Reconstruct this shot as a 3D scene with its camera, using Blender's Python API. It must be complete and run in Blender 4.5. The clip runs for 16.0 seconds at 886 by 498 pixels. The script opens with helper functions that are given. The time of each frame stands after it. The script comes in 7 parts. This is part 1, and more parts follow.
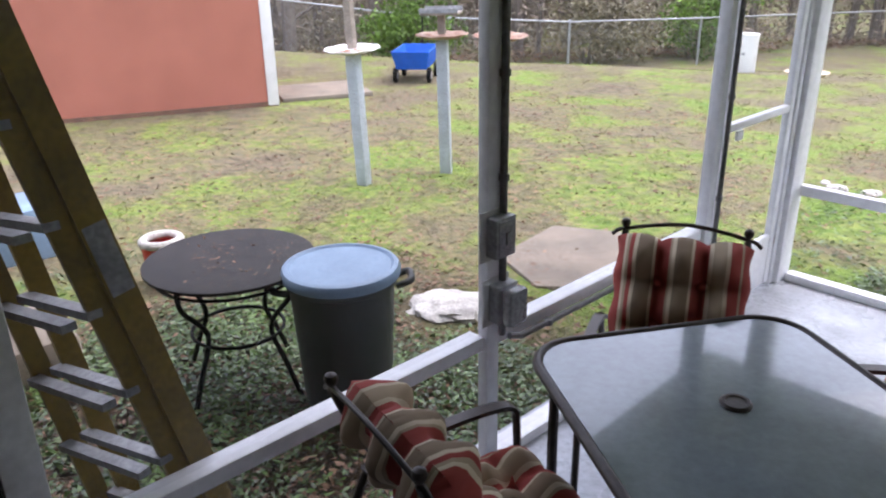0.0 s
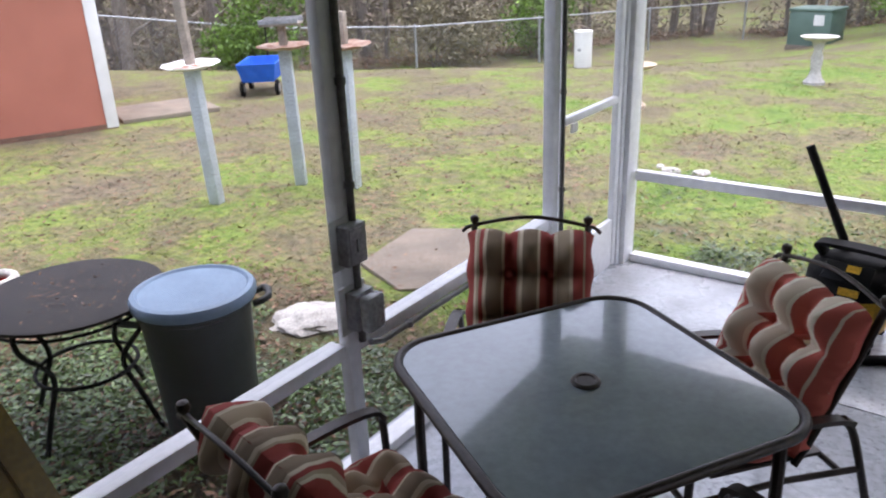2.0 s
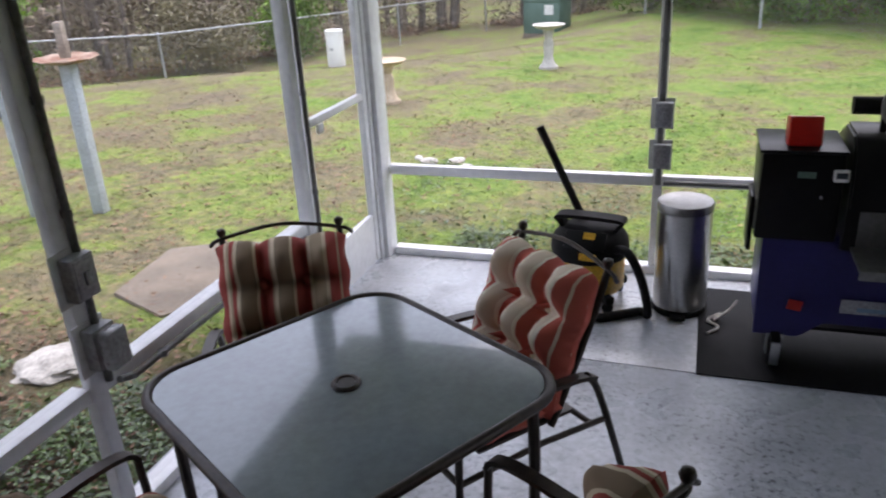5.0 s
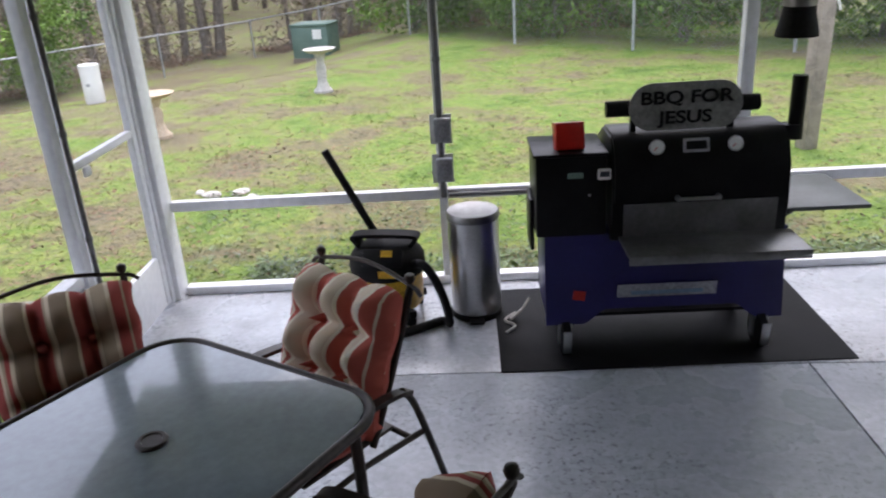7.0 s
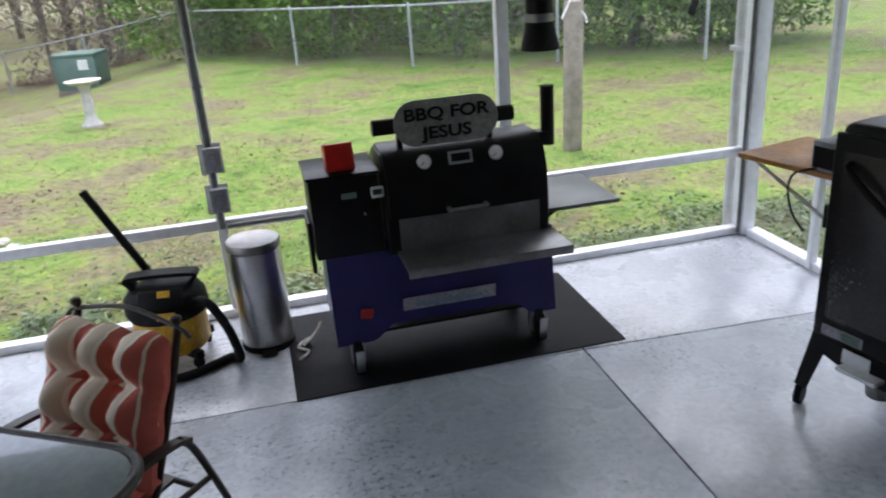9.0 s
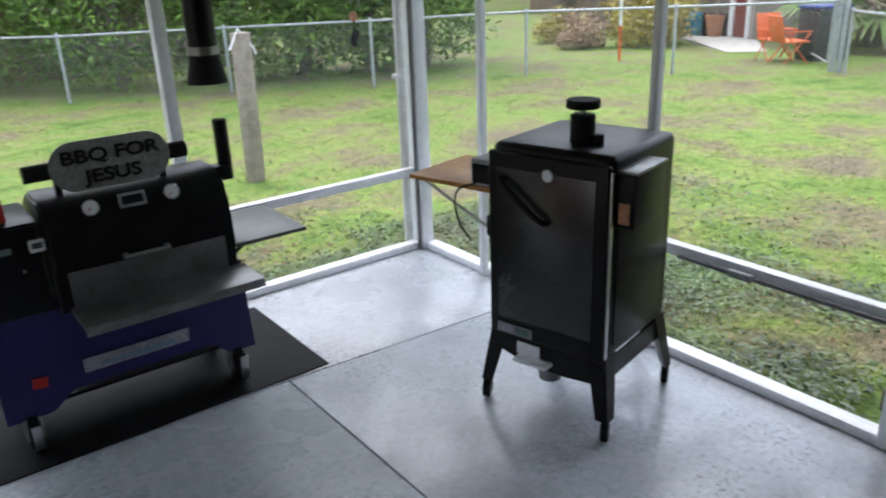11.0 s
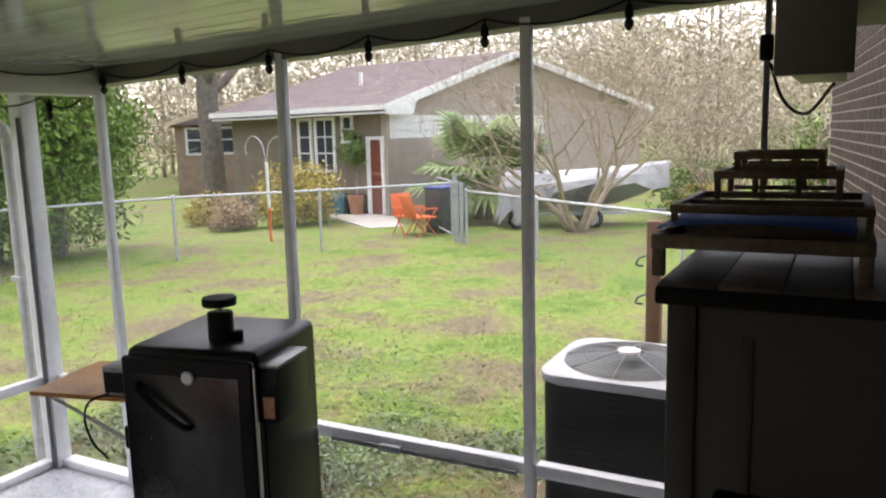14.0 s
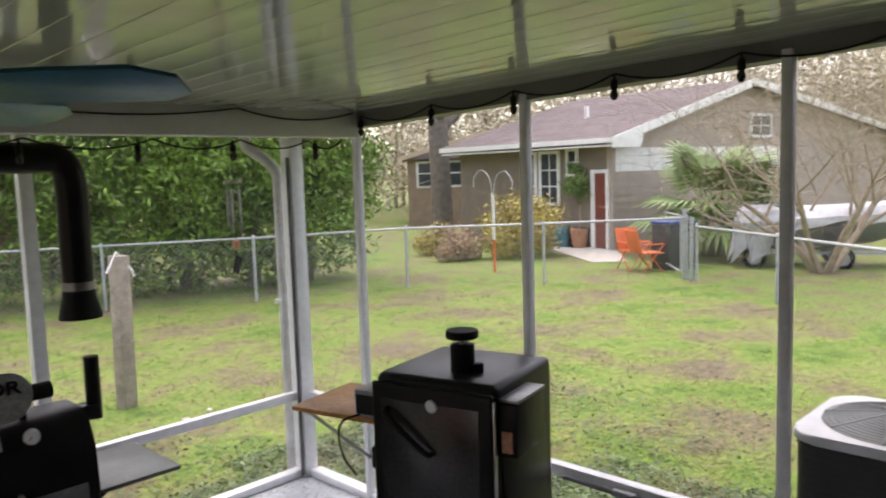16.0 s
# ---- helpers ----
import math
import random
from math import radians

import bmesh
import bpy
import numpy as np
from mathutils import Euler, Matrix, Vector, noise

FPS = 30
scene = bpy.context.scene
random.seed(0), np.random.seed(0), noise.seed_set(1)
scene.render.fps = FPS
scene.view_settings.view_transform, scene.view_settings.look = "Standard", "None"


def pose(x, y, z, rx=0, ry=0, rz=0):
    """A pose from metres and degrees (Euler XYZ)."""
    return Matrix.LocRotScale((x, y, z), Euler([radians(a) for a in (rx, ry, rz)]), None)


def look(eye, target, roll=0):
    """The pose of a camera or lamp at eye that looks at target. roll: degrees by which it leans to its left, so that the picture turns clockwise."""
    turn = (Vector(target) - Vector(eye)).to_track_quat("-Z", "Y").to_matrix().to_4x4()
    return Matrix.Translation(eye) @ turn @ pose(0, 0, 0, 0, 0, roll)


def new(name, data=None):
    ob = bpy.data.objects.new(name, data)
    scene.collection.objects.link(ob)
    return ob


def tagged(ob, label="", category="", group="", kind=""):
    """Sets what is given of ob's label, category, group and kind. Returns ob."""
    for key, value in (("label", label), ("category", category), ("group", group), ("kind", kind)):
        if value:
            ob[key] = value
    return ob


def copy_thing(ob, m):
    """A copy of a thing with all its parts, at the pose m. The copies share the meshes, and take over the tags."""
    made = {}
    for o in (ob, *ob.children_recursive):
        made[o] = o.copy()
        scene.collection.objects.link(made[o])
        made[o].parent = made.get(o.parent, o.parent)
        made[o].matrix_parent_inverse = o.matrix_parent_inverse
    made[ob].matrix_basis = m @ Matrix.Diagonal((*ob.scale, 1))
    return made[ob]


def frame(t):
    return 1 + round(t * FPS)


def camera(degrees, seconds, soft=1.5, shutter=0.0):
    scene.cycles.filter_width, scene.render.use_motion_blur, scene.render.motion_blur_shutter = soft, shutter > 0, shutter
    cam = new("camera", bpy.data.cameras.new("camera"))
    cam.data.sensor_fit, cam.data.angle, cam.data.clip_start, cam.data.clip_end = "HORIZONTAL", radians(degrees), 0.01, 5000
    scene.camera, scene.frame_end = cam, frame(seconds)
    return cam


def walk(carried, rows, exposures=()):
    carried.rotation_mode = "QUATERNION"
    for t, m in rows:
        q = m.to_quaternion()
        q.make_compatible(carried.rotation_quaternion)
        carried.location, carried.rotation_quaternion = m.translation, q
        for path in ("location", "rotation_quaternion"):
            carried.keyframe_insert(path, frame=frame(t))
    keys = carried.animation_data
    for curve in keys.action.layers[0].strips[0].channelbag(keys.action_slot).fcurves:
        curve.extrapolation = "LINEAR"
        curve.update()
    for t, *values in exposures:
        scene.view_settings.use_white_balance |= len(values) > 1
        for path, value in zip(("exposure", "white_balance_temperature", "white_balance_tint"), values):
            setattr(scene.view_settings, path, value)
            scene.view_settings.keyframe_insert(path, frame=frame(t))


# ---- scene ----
cam = camera(60.1, 16.0, 2.0, 0.4)
PATH = [
    (0, (1.729, 0.165, 1.952), (0.375, 1.43, 1.2), -1.0),
    (0.5, (1.74, 0.168, 1.956), (0.453, 1.495, 1.193), -1.0),
    (1, (1.751, 0.176, 1.957), (0.525, 1.561, 1.195), -1.4),
    (1.5, (1.764, 0.185, 1.955), (0.604, 1.628, 1.197), -1.6),
    (2, (1.785, 0.193, 1.955), (0.683, 1.686, 1.209), -2.4),
    (2.5, (1.81, 0.199, 1.958), (0.775, 1.748, 1.229), -2.9),
    (3, (1.825, 0.218, 1.952), (0.865, 1.802, 1.197), -3.3),
    (3.2, (1.83, 0.223, 1.954), (0.884, 1.816, 1.198), -3.5),
    (5.3, (1.879, 0.291, 1.946), (1.363, 2.06, 1.168), -3.4),
    (5.5, (1.873, 0.295, 1.947), (1.419, 2.08, 1.168), -3.5),
    (6, (1.874, 0.293, 1.953), (1.523, 2.116, 1.21), -3.3),
    (6.5, (1.867, 0.286, 1.953), (1.62, 2.129, 1.217), -3.7),
    (7, (1.856, 0.283, 1.95), (1.772, 2.135, 1.201), -3.7),
    (7.5, (1.869, 0.272, 1.949), (1.897, 2.129, 1.206), -3.6),
    (8, (1.928, 0.252, 1.96), (2.112, 2.106, 1.233), -2.5),
    (8.2, (1.964, 0.262, 1.948), (2.185, 2.114, 1.227), -3.0),
    (10.3, (1.999, 0.286, 1.966), (2.865, 1.934, 1.238), -2.4),
    (10.5, (1.993, 0.281, 1.959), (2.939, 1.894, 1.249), -2.1),
    (11, (2.016, 0.264, 1.964), (3.135, 1.763, 1.254), -2.2),
    (11.5, (2.03, 0.239, 1.968), (3.28, 1.635, 1.269), -2.4),
    (12, (2.047, 0.216, 1.965), (3.417, 1.496, 1.269), -2.3),
    (12.5, (2.063, 0.196, 1.975), (3.558, 1.331, 1.283), -2.5),
    (13, (2.069, 0.169, 1.992), (3.701, 1.171, 1.416), -3.4),
    (13.5, (2.074, 0.165, 2.022), (3.787, 1.096, 1.579), -2.3),
    (14, (2.066, 0.163, 2.051), (3.817, 1.082, 1.749), -1.5),
    (14.5, (2.059, 0.168, 2.074), (3.796, 1.137, 1.859), -1.8),
    (15, (2.048, 0.194, 2.082), (3.692, 1.321, 1.917), -2.0),
    (15.5, (2.025, 0.213, 2.083), (3.559, 1.483, 1.896), -1.8),
    (16, (2.008, 0.237, 2.081), (3.44, 1.618, 1.878), -1.8),
]
EXPOSURES = [(0, 2.3, 6350, 20), (2, 2.2, 6400, 20), (3, 2.07, 6450, 20), (6, 2.03, 6550, 18), (7, 2.12, 6500, 18), (8, 2.2, 6450, 17), (10.5, 2.2, 6300, 10), (12, 2.18, 6550, 10), (13, 2.22, 6850, 13), (14, 2.2, 7000, 18), (14.5, 2.12, 7100, 19), (16, 2.02, 7100, 19)]
walk(cam, [(t, look(eye, target, roll)) for t, eye, target, roll in PATH], EXPOSURES)
SKY, SUN = 0.15, 0.6

# ---- light ----
world = bpy.data.worlds.new("world")
scene.world = world
world.use_nodes = True
wn, wl = world.node_tree.nodes, world.node_tree.links
sky = wn.new("ShaderNodeTexSky")
sky.sky_type = "NISHITA"
sky.sun_disc = False
sky.sun_elevation = radians(68)
sky.sun_rotation = radians(22)
sky.air_density, sky.dust_density, sky.ozone_density = 1.0, 1.6, 0.6
wn["Background"].inputs["Strength"].default_value = SKY
pale = wn.new("ShaderNodeHueSaturation")
pale.inputs["Saturation"].default_value = 0.5
wl.new(sky.outputs[0], pale.inputs["Color"])
wl.new(pale.outputs[0], wn["Background"].inputs["Color"])
sun = new("sun", bpy.data.lights.new("sun", "SUN"))
sun.data.energy = SUN
sun.data.angle = radians(90)
sun.data.color = (1.0, 0.96, 0.9)
sun.matrix_world = look((0, 0, 0), (-0.14, -0.34, -0.93))


# ---- materials ----
def mat(name, c1, c2=None, rough=0.6, metal=0.0, scale=6.0, fine=60.0, fine_amt=0.25, bump=0.15, bump_scale=80.0, dist=0.004, spec=0.5, coat=0.0, rand=0.0, rough2=None, trans=0.0, lo=0.35, hi=0.65, warp=0.0):
    m = bpy.data.materials.new(name)
    m.use_nodes = True
    n, l = m.node_tree.nodes, m.node_tree.links
    b = n["Principled BSDF"]
    c2 = c2 or tuple(v * 0.75 for v in c1)
    tc = n.new("ShaderNodeTexCoord")
    n1 = n.new("ShaderNodeTexNoise")
    n1.inputs["Scale"].default_value = scale
    n1.inputs["Detail"].default_value = 4
    n1.inputs["Distortion"].default_value = warp
    l.new(tc.outputs["Object"], n1.inputs["Vector"])
    r1 = n.new("ShaderNodeMapRange")
    r1.inputs["From Min"].default_value, r1.inputs["From Max"].default_value = lo, hi
    l.new(n1.outputs["Fac"], r1.inputs["Value"])
    mx = n.new("ShaderNodeMix")
    mx.data_type = "RGBA"
    mx.inputs["A"].default_value = (*c1, 1)
    mx.inputs["B"].default_value = (*c2, 1)
    l.new(r1.outputs[0], mx.inputs["Factor"])
    n2 = n.new("ShaderNodeTexNoise")
    n2.inputs["Scale"].default_value = fine
    n2.inputs["Detail"].default_value = 3
    l.new(tc.outputs["Object"], n2.inputs["Vector"])
    r2 = n.new("ShaderNodeMapRange")
    r2.inputs["From Min"].default_value, r2.inputs["From Max"].default_value = 0.3, 0.7
    r2.inputs["To Min"].default_value, r2.inputs["To Max"].default_value = 1 - fine_amt, 1 + fine_amt
    l.new(n2.outputs["Fac"], r2.inputs["Value"])
    hs = n.new("ShaderNodeHueSaturation")
    l.new(mx.outputs["Result"], hs.inputs["Color"])
    val = r2.outputs[0]
    if rand:
        oi = n.new("ShaderNodeNewGeometry") if rand < 0 else n.new("ShaderNodeObjectInfo")
        r3 = n.new("ShaderNodeMapRange")
        r3.inputs["To Min"].default_value, r3.inputs["To Max"].default_value = 1 - abs(rand), 1 + abs(rand)
        l.new(oi.outputs["Random Per Island" if rand < 0 else "Random"], r3.inputs["Value"])
        mm = n.new("ShaderNodeMath")
        mm.operation = "MULTIPLY"
        l.new(val, mm.inputs[0])
        l.new(r3.outputs[0], mm.inputs[1])
        val = mm.outputs[0]
    l.new(val, hs.inputs["Value"])
    l.new(hs.outputs[0], b.inputs["Base Color"])
    if rough2 is not None:
        rr = n.new("ShaderNodeMapRange")
        rr.inputs["To Min"].default_value, rr.inputs["To Max"].default_value = rough, rough2
        l.new(r1.outputs[0], rr.inputs["Value"])
        l.new(rr.outputs[0], b.inputs["Roughness"])
    else:
        b.inputs["Roughness"].default_value = rough
    b.inputs["Metallic"].default_value = metal
    b.inputs["Specular IOR Level"].default_value = spec
    b.inputs["Coat Weight"].default_value = coat
    b.inputs["Transmission Weight"].default_value = trans
    if bump:
        n3 = n.new("ShaderNodeTexNoise")
        n3.inputs["Scale"].default_value = bump_scale
        n3.inputs["Detail"].default_value = 4
        l.new(tc.outputs["Object"], n3.inputs["Vector"])
        bp = n.new("ShaderNodeBump")
        bp.inputs["Strength"].default_value = bump
        bp.inputs["Distance"].default_value = dist
        l.new(n3.outputs["Fac"], bp.inputs["Height"])
        l.new(bp.outputs[0], b.inputs["Normal"])
    return m


def stain(m, colour, scale, patch, amount=0.6, low=0.56):
    """Dark specks over a painted surface, gathered in patches."""
    n, l = m.node_tree.nodes, m.node_tree.links
    b = n["Principled BSDF"]
    tc = n.new("ShaderNodeTexCoord")
    facs = []
    for s, lo, hi in ((scale, low, low + 0.18), (patch, 0.45, 0.65)):
        t = n.new("ShaderNodeTexNoise")
        t.inputs["Scale"].default_value, t.inputs["Detail"].default_value = s, 6
        l.new(tc.outputs["Object"], t.inputs["Vector"])
        r = n.new("ShaderNodeMapRange")
        r.inputs["From Min"].default_value, r.inputs["From Max"].default_value = lo, hi
        r.inputs["To Max"].default_value = amount
        l.new(t.outputs["Fac"], r.inputs["Value"])
        facs.append(r.outputs[0])
    mm = n.new("ShaderNodeMath")
    mm.operation = "MULTIPLY"
    l.new(facs[0], mm.inputs[0])
    l.new(facs[1], mm.inputs[1])
    mx = n.new("ShaderNodeMix")
    mx.data_type = "RGBA"
    l.new(mm.outputs[0], mx.inputs["Factor"])
    l.new(b.inputs["Base Color"].links[0].from_socket, mx.inputs["A"])
    mx.inputs["B"].default_value = (*colour, 1)
    l.new(mx.outputs["Result"], b.inputs["Base Color"])


M = {}
M["alu"] = mat("white_aluminium", (0.84, 0.85, 0.87), (0.76, 0.77, 0.79), rough=0.38, scale=3, fine=25, fine_amt=0.06, bump=0.04)
M["alu_dirty"] = mat("worn_aluminium", (0.7, 0.71, 0.72), (0.52, 0.52, 0.5), rough=0.45, scale=5, fine=30, fine_amt=0.1, bump=0.06)
M["ac_top"] = mat("pale_grey_enamel", (0.5, 0.52, 0.54), (0.4, 0.42, 0.43), rough=0.35, scale=5, fine_amt=0.08, bump=0.03)
M["grey_plate"] = mat("grey_steel_plate", (0.13, 0.14, 0.135), (0.1, 0.105, 0.1), rough=0.45, metal=0.3, scale=6, fine_amt=0.1)
M["conduit"] = mat("grey_conduit", (0.16, 0.16, 0.165), (0.1, 0.1, 0.1), rough=0.5, scale=8)
M["greybox"] = mat("grey_box_plastic", (0.33, 0.34, 0.35), (0.24, 0.25, 0.26), rough=0.45, scale=12)
M["clear"] = mat("cloudy_cover", (0.55, 0.57, 0.58), (0.45, 0.47, 0.48), rough=0.25, trans=0.6)
M["concrete"] = mat("painted_concrete", (0.49, 0.515, 0.55), (0.34, 0.36, 0.39), rough=0.2, rough2=0.42, scale=3.2, fine=30, fine_amt=0.14, bump=0.1, bump_scale=150, dist=0.002, lo=0.35, hi=0.72, warp=0.15)
stain(M["concrete"], (0.09, 0.09, 0.09), 14.0, 0.9)
stain(M["concrete"], (0.05, 0.05, 0.05), 40.0, 1.5, 0.95, 0.53)
stain(M["concrete"], (0.13, 0.13, 0.135), 5.0, 0.7, 0.6, 0.52)
M["slab"] = mat("bare_concrete", (0.24, 0.2, 0.155), (0.17, 0.145, 0.115), rough=0.9, scale=3, fine=60, fine_amt=0.2, bump=0.3)
M["pale_concrete"] = mat("pale_concrete", (0.55, 0.52, 0.47), (0.42, 0.4, 0.36), rough=0.9, scale=6, fine=50, fine_amt=0.2, bump=0.4)
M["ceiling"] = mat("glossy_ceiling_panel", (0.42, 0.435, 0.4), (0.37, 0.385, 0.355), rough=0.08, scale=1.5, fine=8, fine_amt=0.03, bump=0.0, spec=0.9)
M["beam"] = mat("painted_beam", (0.6, 0.61, 0.59), (0.54, 0.55, 0.53), rough=0.5, scale=2, fine_amt=0.04, bump=0.04)
M["beam_dark"] = mat("bronze_gutter", (0.16, 0.16, 0.15), (0.13, 0.13, 0.12), rough=0.5, scale=2, fine_amt=0.06, bump=0.04)
M["brick"] = mat("brown_brick", (0.045, 0.028, 0.021), (0.026, 0.017, 0.014), spec=0.2, rough=0.9, scale=14, fine=120, bump=0.35, rand=0.3)
M["mortar"] = mat("mortar", (0.25, 0.22, 0.18), (0.17, 0.15, 0.125), rough=0.95, scale=20)
M["black"] = mat("black_paint", (0.006, 0.006, 0.007), (0.01, 0.01, 0.011), rough=0.36, spec=0.16, scale=8, fine_amt=0.15, bump=0.08, bump_scale=200)
M["black_matte"] = mat("matte_black", (0.008, 0.008, 0.009), (0.013, 0.012, 0.012), rough=0.7, spec=0.15, scale=10)
M["rubber"] = mat("black_rubber", (0.006, 0.006, 0.007), (0.01, 0.01, 0.011), rough=0.55, spec=0.1, scale=5, bump=0.3, bump_scale=300)
M["blue"] = mat("dark_blue_paint", (0.022, 0.018, 0.115), (0.017, 0.014, 0.09), rough=0.35, scale=5, fine_amt=0.1, bump=0.04)
M["steel"] = mat("brushed_steel", (0.55, 0.55, 0.55), (0.45, 0.45, 0.45), rough=0.3, metal=1.0, scale=4, fine=90, fine_amt=0.08, bump=0.05)
M["steel_dull"] = mat("greasy_steel", (0.3, 0.3, 0.3), (0.2, 0.195, 0.19), rough=0.45, metal=0.9, scale=5, fine=40, fine_amt=0.15, bump=0.08)
M["silver"] = mat("silver_label", (0.34, 0.34, 0.36), (0.27, 0.27, 0.29), rough=0.4, metal=0.3)
M["white"] = mat("white_paint", (0.78, 0.78, 0.77), (0.68, 0.68, 0.66), rough=0.5, scale=5, fine_amt=0.07)
M["cream"] = mat("cream_plate", (0.22, 0.22, 0.205), (0.18, 0.18, 0.168), rough=0.6, scale=9)
M["red"] = mat("red_plastic", (0.55, 0.02, 0.012), (0.42, 0.015, 0.01), rough=0.35, scale=7, fine_amt=0.08)
M["orange"] = mat("orange_plastic", (0.75, 0.16, 0.04), (0.6, 0.12, 0.03), rough=0.5)
M["yellow"] = mat("yellow_plastic", (0.72, 0.42, 0.02), (0.55, 0.3, 0.02), rough=0.45)
M["ladder"] = mat("yellow_fibreglass", (0.27, 0.18, 0.025), (0.19, 0.13, 0.025), rough=0.5, scale=7, fine_amt=0.2)
M["bronze"] = mat("dark_bronze_frame", (0.045, 0.033, 0.026), (0.03, 0.023, 0.019), rough=0.4, scale=20, fine_amt=0.2, metal=0.3)
M["coral"] = mat("coral_siding", (0.42, 0.15, 0.1), (0.37, 0.13, 0.085), rough=0.7, scale=2, fine=30, fine_amt=0.06, bump=0.1, bump_scale=60)
M["post_grey"] = mat("weathered_vinyl_post", (0.5, 0.56, 0.6), (0.4, 0.44, 0.47), rough=0.6, scale=6)
M["wood"] = mat("weathered_wood", (0.35, 0.3, 0.25), (0.23, 0.2, 0.165), rough=0.85, scale=9, fine=70, bump=0.4)
M["wood_brown"] = mat("stained_board", (0.5, 0.22, 0.04), (0.36, 0.15, 0.03), rough=0.4, scale=7, fine=50, bump=0.15)
M["fence"] = mat("galvanised_steel", (0.46, 0.48, 0.5), (0.36, 0.38, 0.4), rough=0.45, metal=0.5, scale=12)
M["bluep"] = mat("blue_plastic", (0.02, 0.13, 0.62), (0.015, 0.1, 0.5), rough=0.6, spec=0.25)
M["blue_fan"] = mat("blue_fan_paint", (0.03, 0.2, 0.29), (0.025, 0.16, 0.24), rough=0.35, scale=4, fine_amt=0.08)
M["bluegrey"] = mat("blue_grey_lid", (0.2, 0.3, 0.42), (0.16, 0.24, 0.34), rough=0.4, scale=5, fine_amt=0.1)
M["can"] = mat("grey_bin_plastic", (0.035, 0.041, 0.039), (0.026, 0.03, 0.029), rough=0.5, scale=5)
M["resin"] = mat("taupe_resin", (0.062, 0.058, 0.051), (0.05, 0.046, 0.041), rough=0.6, scale=3, fine_amt=0.06, bump=0.05)
M["crate"] = mat("brown_crate_plastic", (0.17, 0.12, 0.085), (0.11, 0.08, 0.057), rough=0.55, scale=9)
M["green_box"] = mat("utility_green", (0.12, 0.19, 0.16), (0.09, 0.15, 0.125), rough=0.6, scale=4)
M["stone_white"] = mat("white_cast_stone", (0.55, 0.53, 0.49), (0.4, 0.38, 0.35), rough=0.85, scale=9, bump=0.3)
M["stone_tan"] = mat("tan_cast_stone", (0.58, 0.47, 0.34), (0.45, 0.36, 0.26), rough=0.85, scale=9, bump=0.3)
M["siding"] = mat("tan_siding", (0.4, 0.335, 0.29), (0.34, 0.285, 0.245), rough=0.7, scale=2, fine=20, fine_amt=0.06)
M["tan_brick"] = mat("tan_brick_far", (0.34, 0.25, 0.18), (0.26, 0.19, 0.14), rough=0.9, scale=3, fine=30, fine_amt=0.2)
M["brown_wall"] = mat("brown_house_wall", (0.2, 0.165, 0.13), (0.16, 0.13, 0.105), rough=0.8, scale=3, fine=30, fine_amt=0.15)
M["shingle"] = mat("brown_shingle", (0.19, 0.155, 0.152), (0.145, 0.118, 0.116), rough=0.9, scale=2, fine=14, fine_amt=0.18, bump=0.4, rand=0.05)
M["glass"] = mat("dark_glass", (0.05, 0.06, 0.07), (0.04, 0.05, 0.06), rough=0.08, bump=0)
M["tarp"] = mat("grey_tarp", (0.56, 0.57, 0.6), (0.42, 0.43, 0.46), rough=0.5, scale=3, bump=0.3, bump_scale=8, dist=0.05)
M["tarp_dark"] = mat("dark_grey_tarp", (0.36, 0.37, 0.39), (0.25, 0.26, 0.275), rough=0.45, scale=3, bump=0.4, bump_scale=7, dist=0.05)
M["car"] = mat("silver_car_paint", (0.35, 0.36, 0.38), (0.3, 0.31, 0.33), rough=0.3, metal=0.5)
M["terra"] = mat("terracotta", (0.5, 0.24, 0.14), (0.4, 0.18, 0.1), rough=0.8)
M["door_red"] = mat("red_brown_door", (0.2, 0.05, 0.035), (0.15, 0.04, 0.03), rough=0.5)
M["bark"] = mat("bark", (0.2, 0.172, 0.148), (0.13, 0.11, 0.096), rough=0.95, scale=6, fine=30, bump=0.5, bump_scale=30, dist=0.02)
M["bark_pale"] = mat("pale_bark", (0.36, 0.3, 0.225), (0.26, 0.21, 0.155), rough=0.9, scale=8, fine=30, bump=0.3)
M["leaf_dark"] = mat("evergreen_leaf", (0.17, 0.285, 0.05), (0.07, 0.13, 0.028), spec=0.3, rough=0.45, scale=0.8, fine=5, fine_amt=0.3, bump=0, rand=-0.45)
M["leaf_olive"] = mat("olive_leaf", (0.23, 0.21, 0.125), (0.19, 0.16, 0.115), rough=0.6, scale=0.35, fine=3, fine_amt=0.3, bump=0, rand=-0.45)
M["leaf_brown"] = mat("dry_leaf", (0.32, 0.26, 0.205), (0.25, 0.2, 0.16), rough=0.8, scale=0.6, fine=5, fine_amt=0.3, bump=0, rand=-0.45)
M["leaf_yellow"] = mat("yellow_leaf", (0.42, 0.35, 0.08), (0.27, 0.22, 0.065), rough=0.6, scale=0.8, fine=5, bump=0, rand=-0.4)
M["palm"] = mat("palm_leaf", (0.17, 0.26, 0.075), (0.1, 0.17, 0.045), rough=0.5, scale=2, rand=-0.3, bump=0)
M["litter"] = mat("leaf_litter", (0.26, 0.16, 0.1), (0.16, 0.1, 0.07), rough=0.9, rand=-0.5, bump=0, scale=2)
M["wood_dark"] = mat("brown_treated_wood", (0.16, 0.085, 0.05), (0.11, 0.06, 0.04), rough=0.85, scale=9, fine=60, bump=0.3)
M["table_mesh"] = mat("dark_table_mesh", (0.016, 0.015, 0.015), (0.028, 0.025, 0.023), rough=0.6, spec=0.25, scale=9, fine=200, fine_amt=0.4, bump=0.3, bump_scale=300)
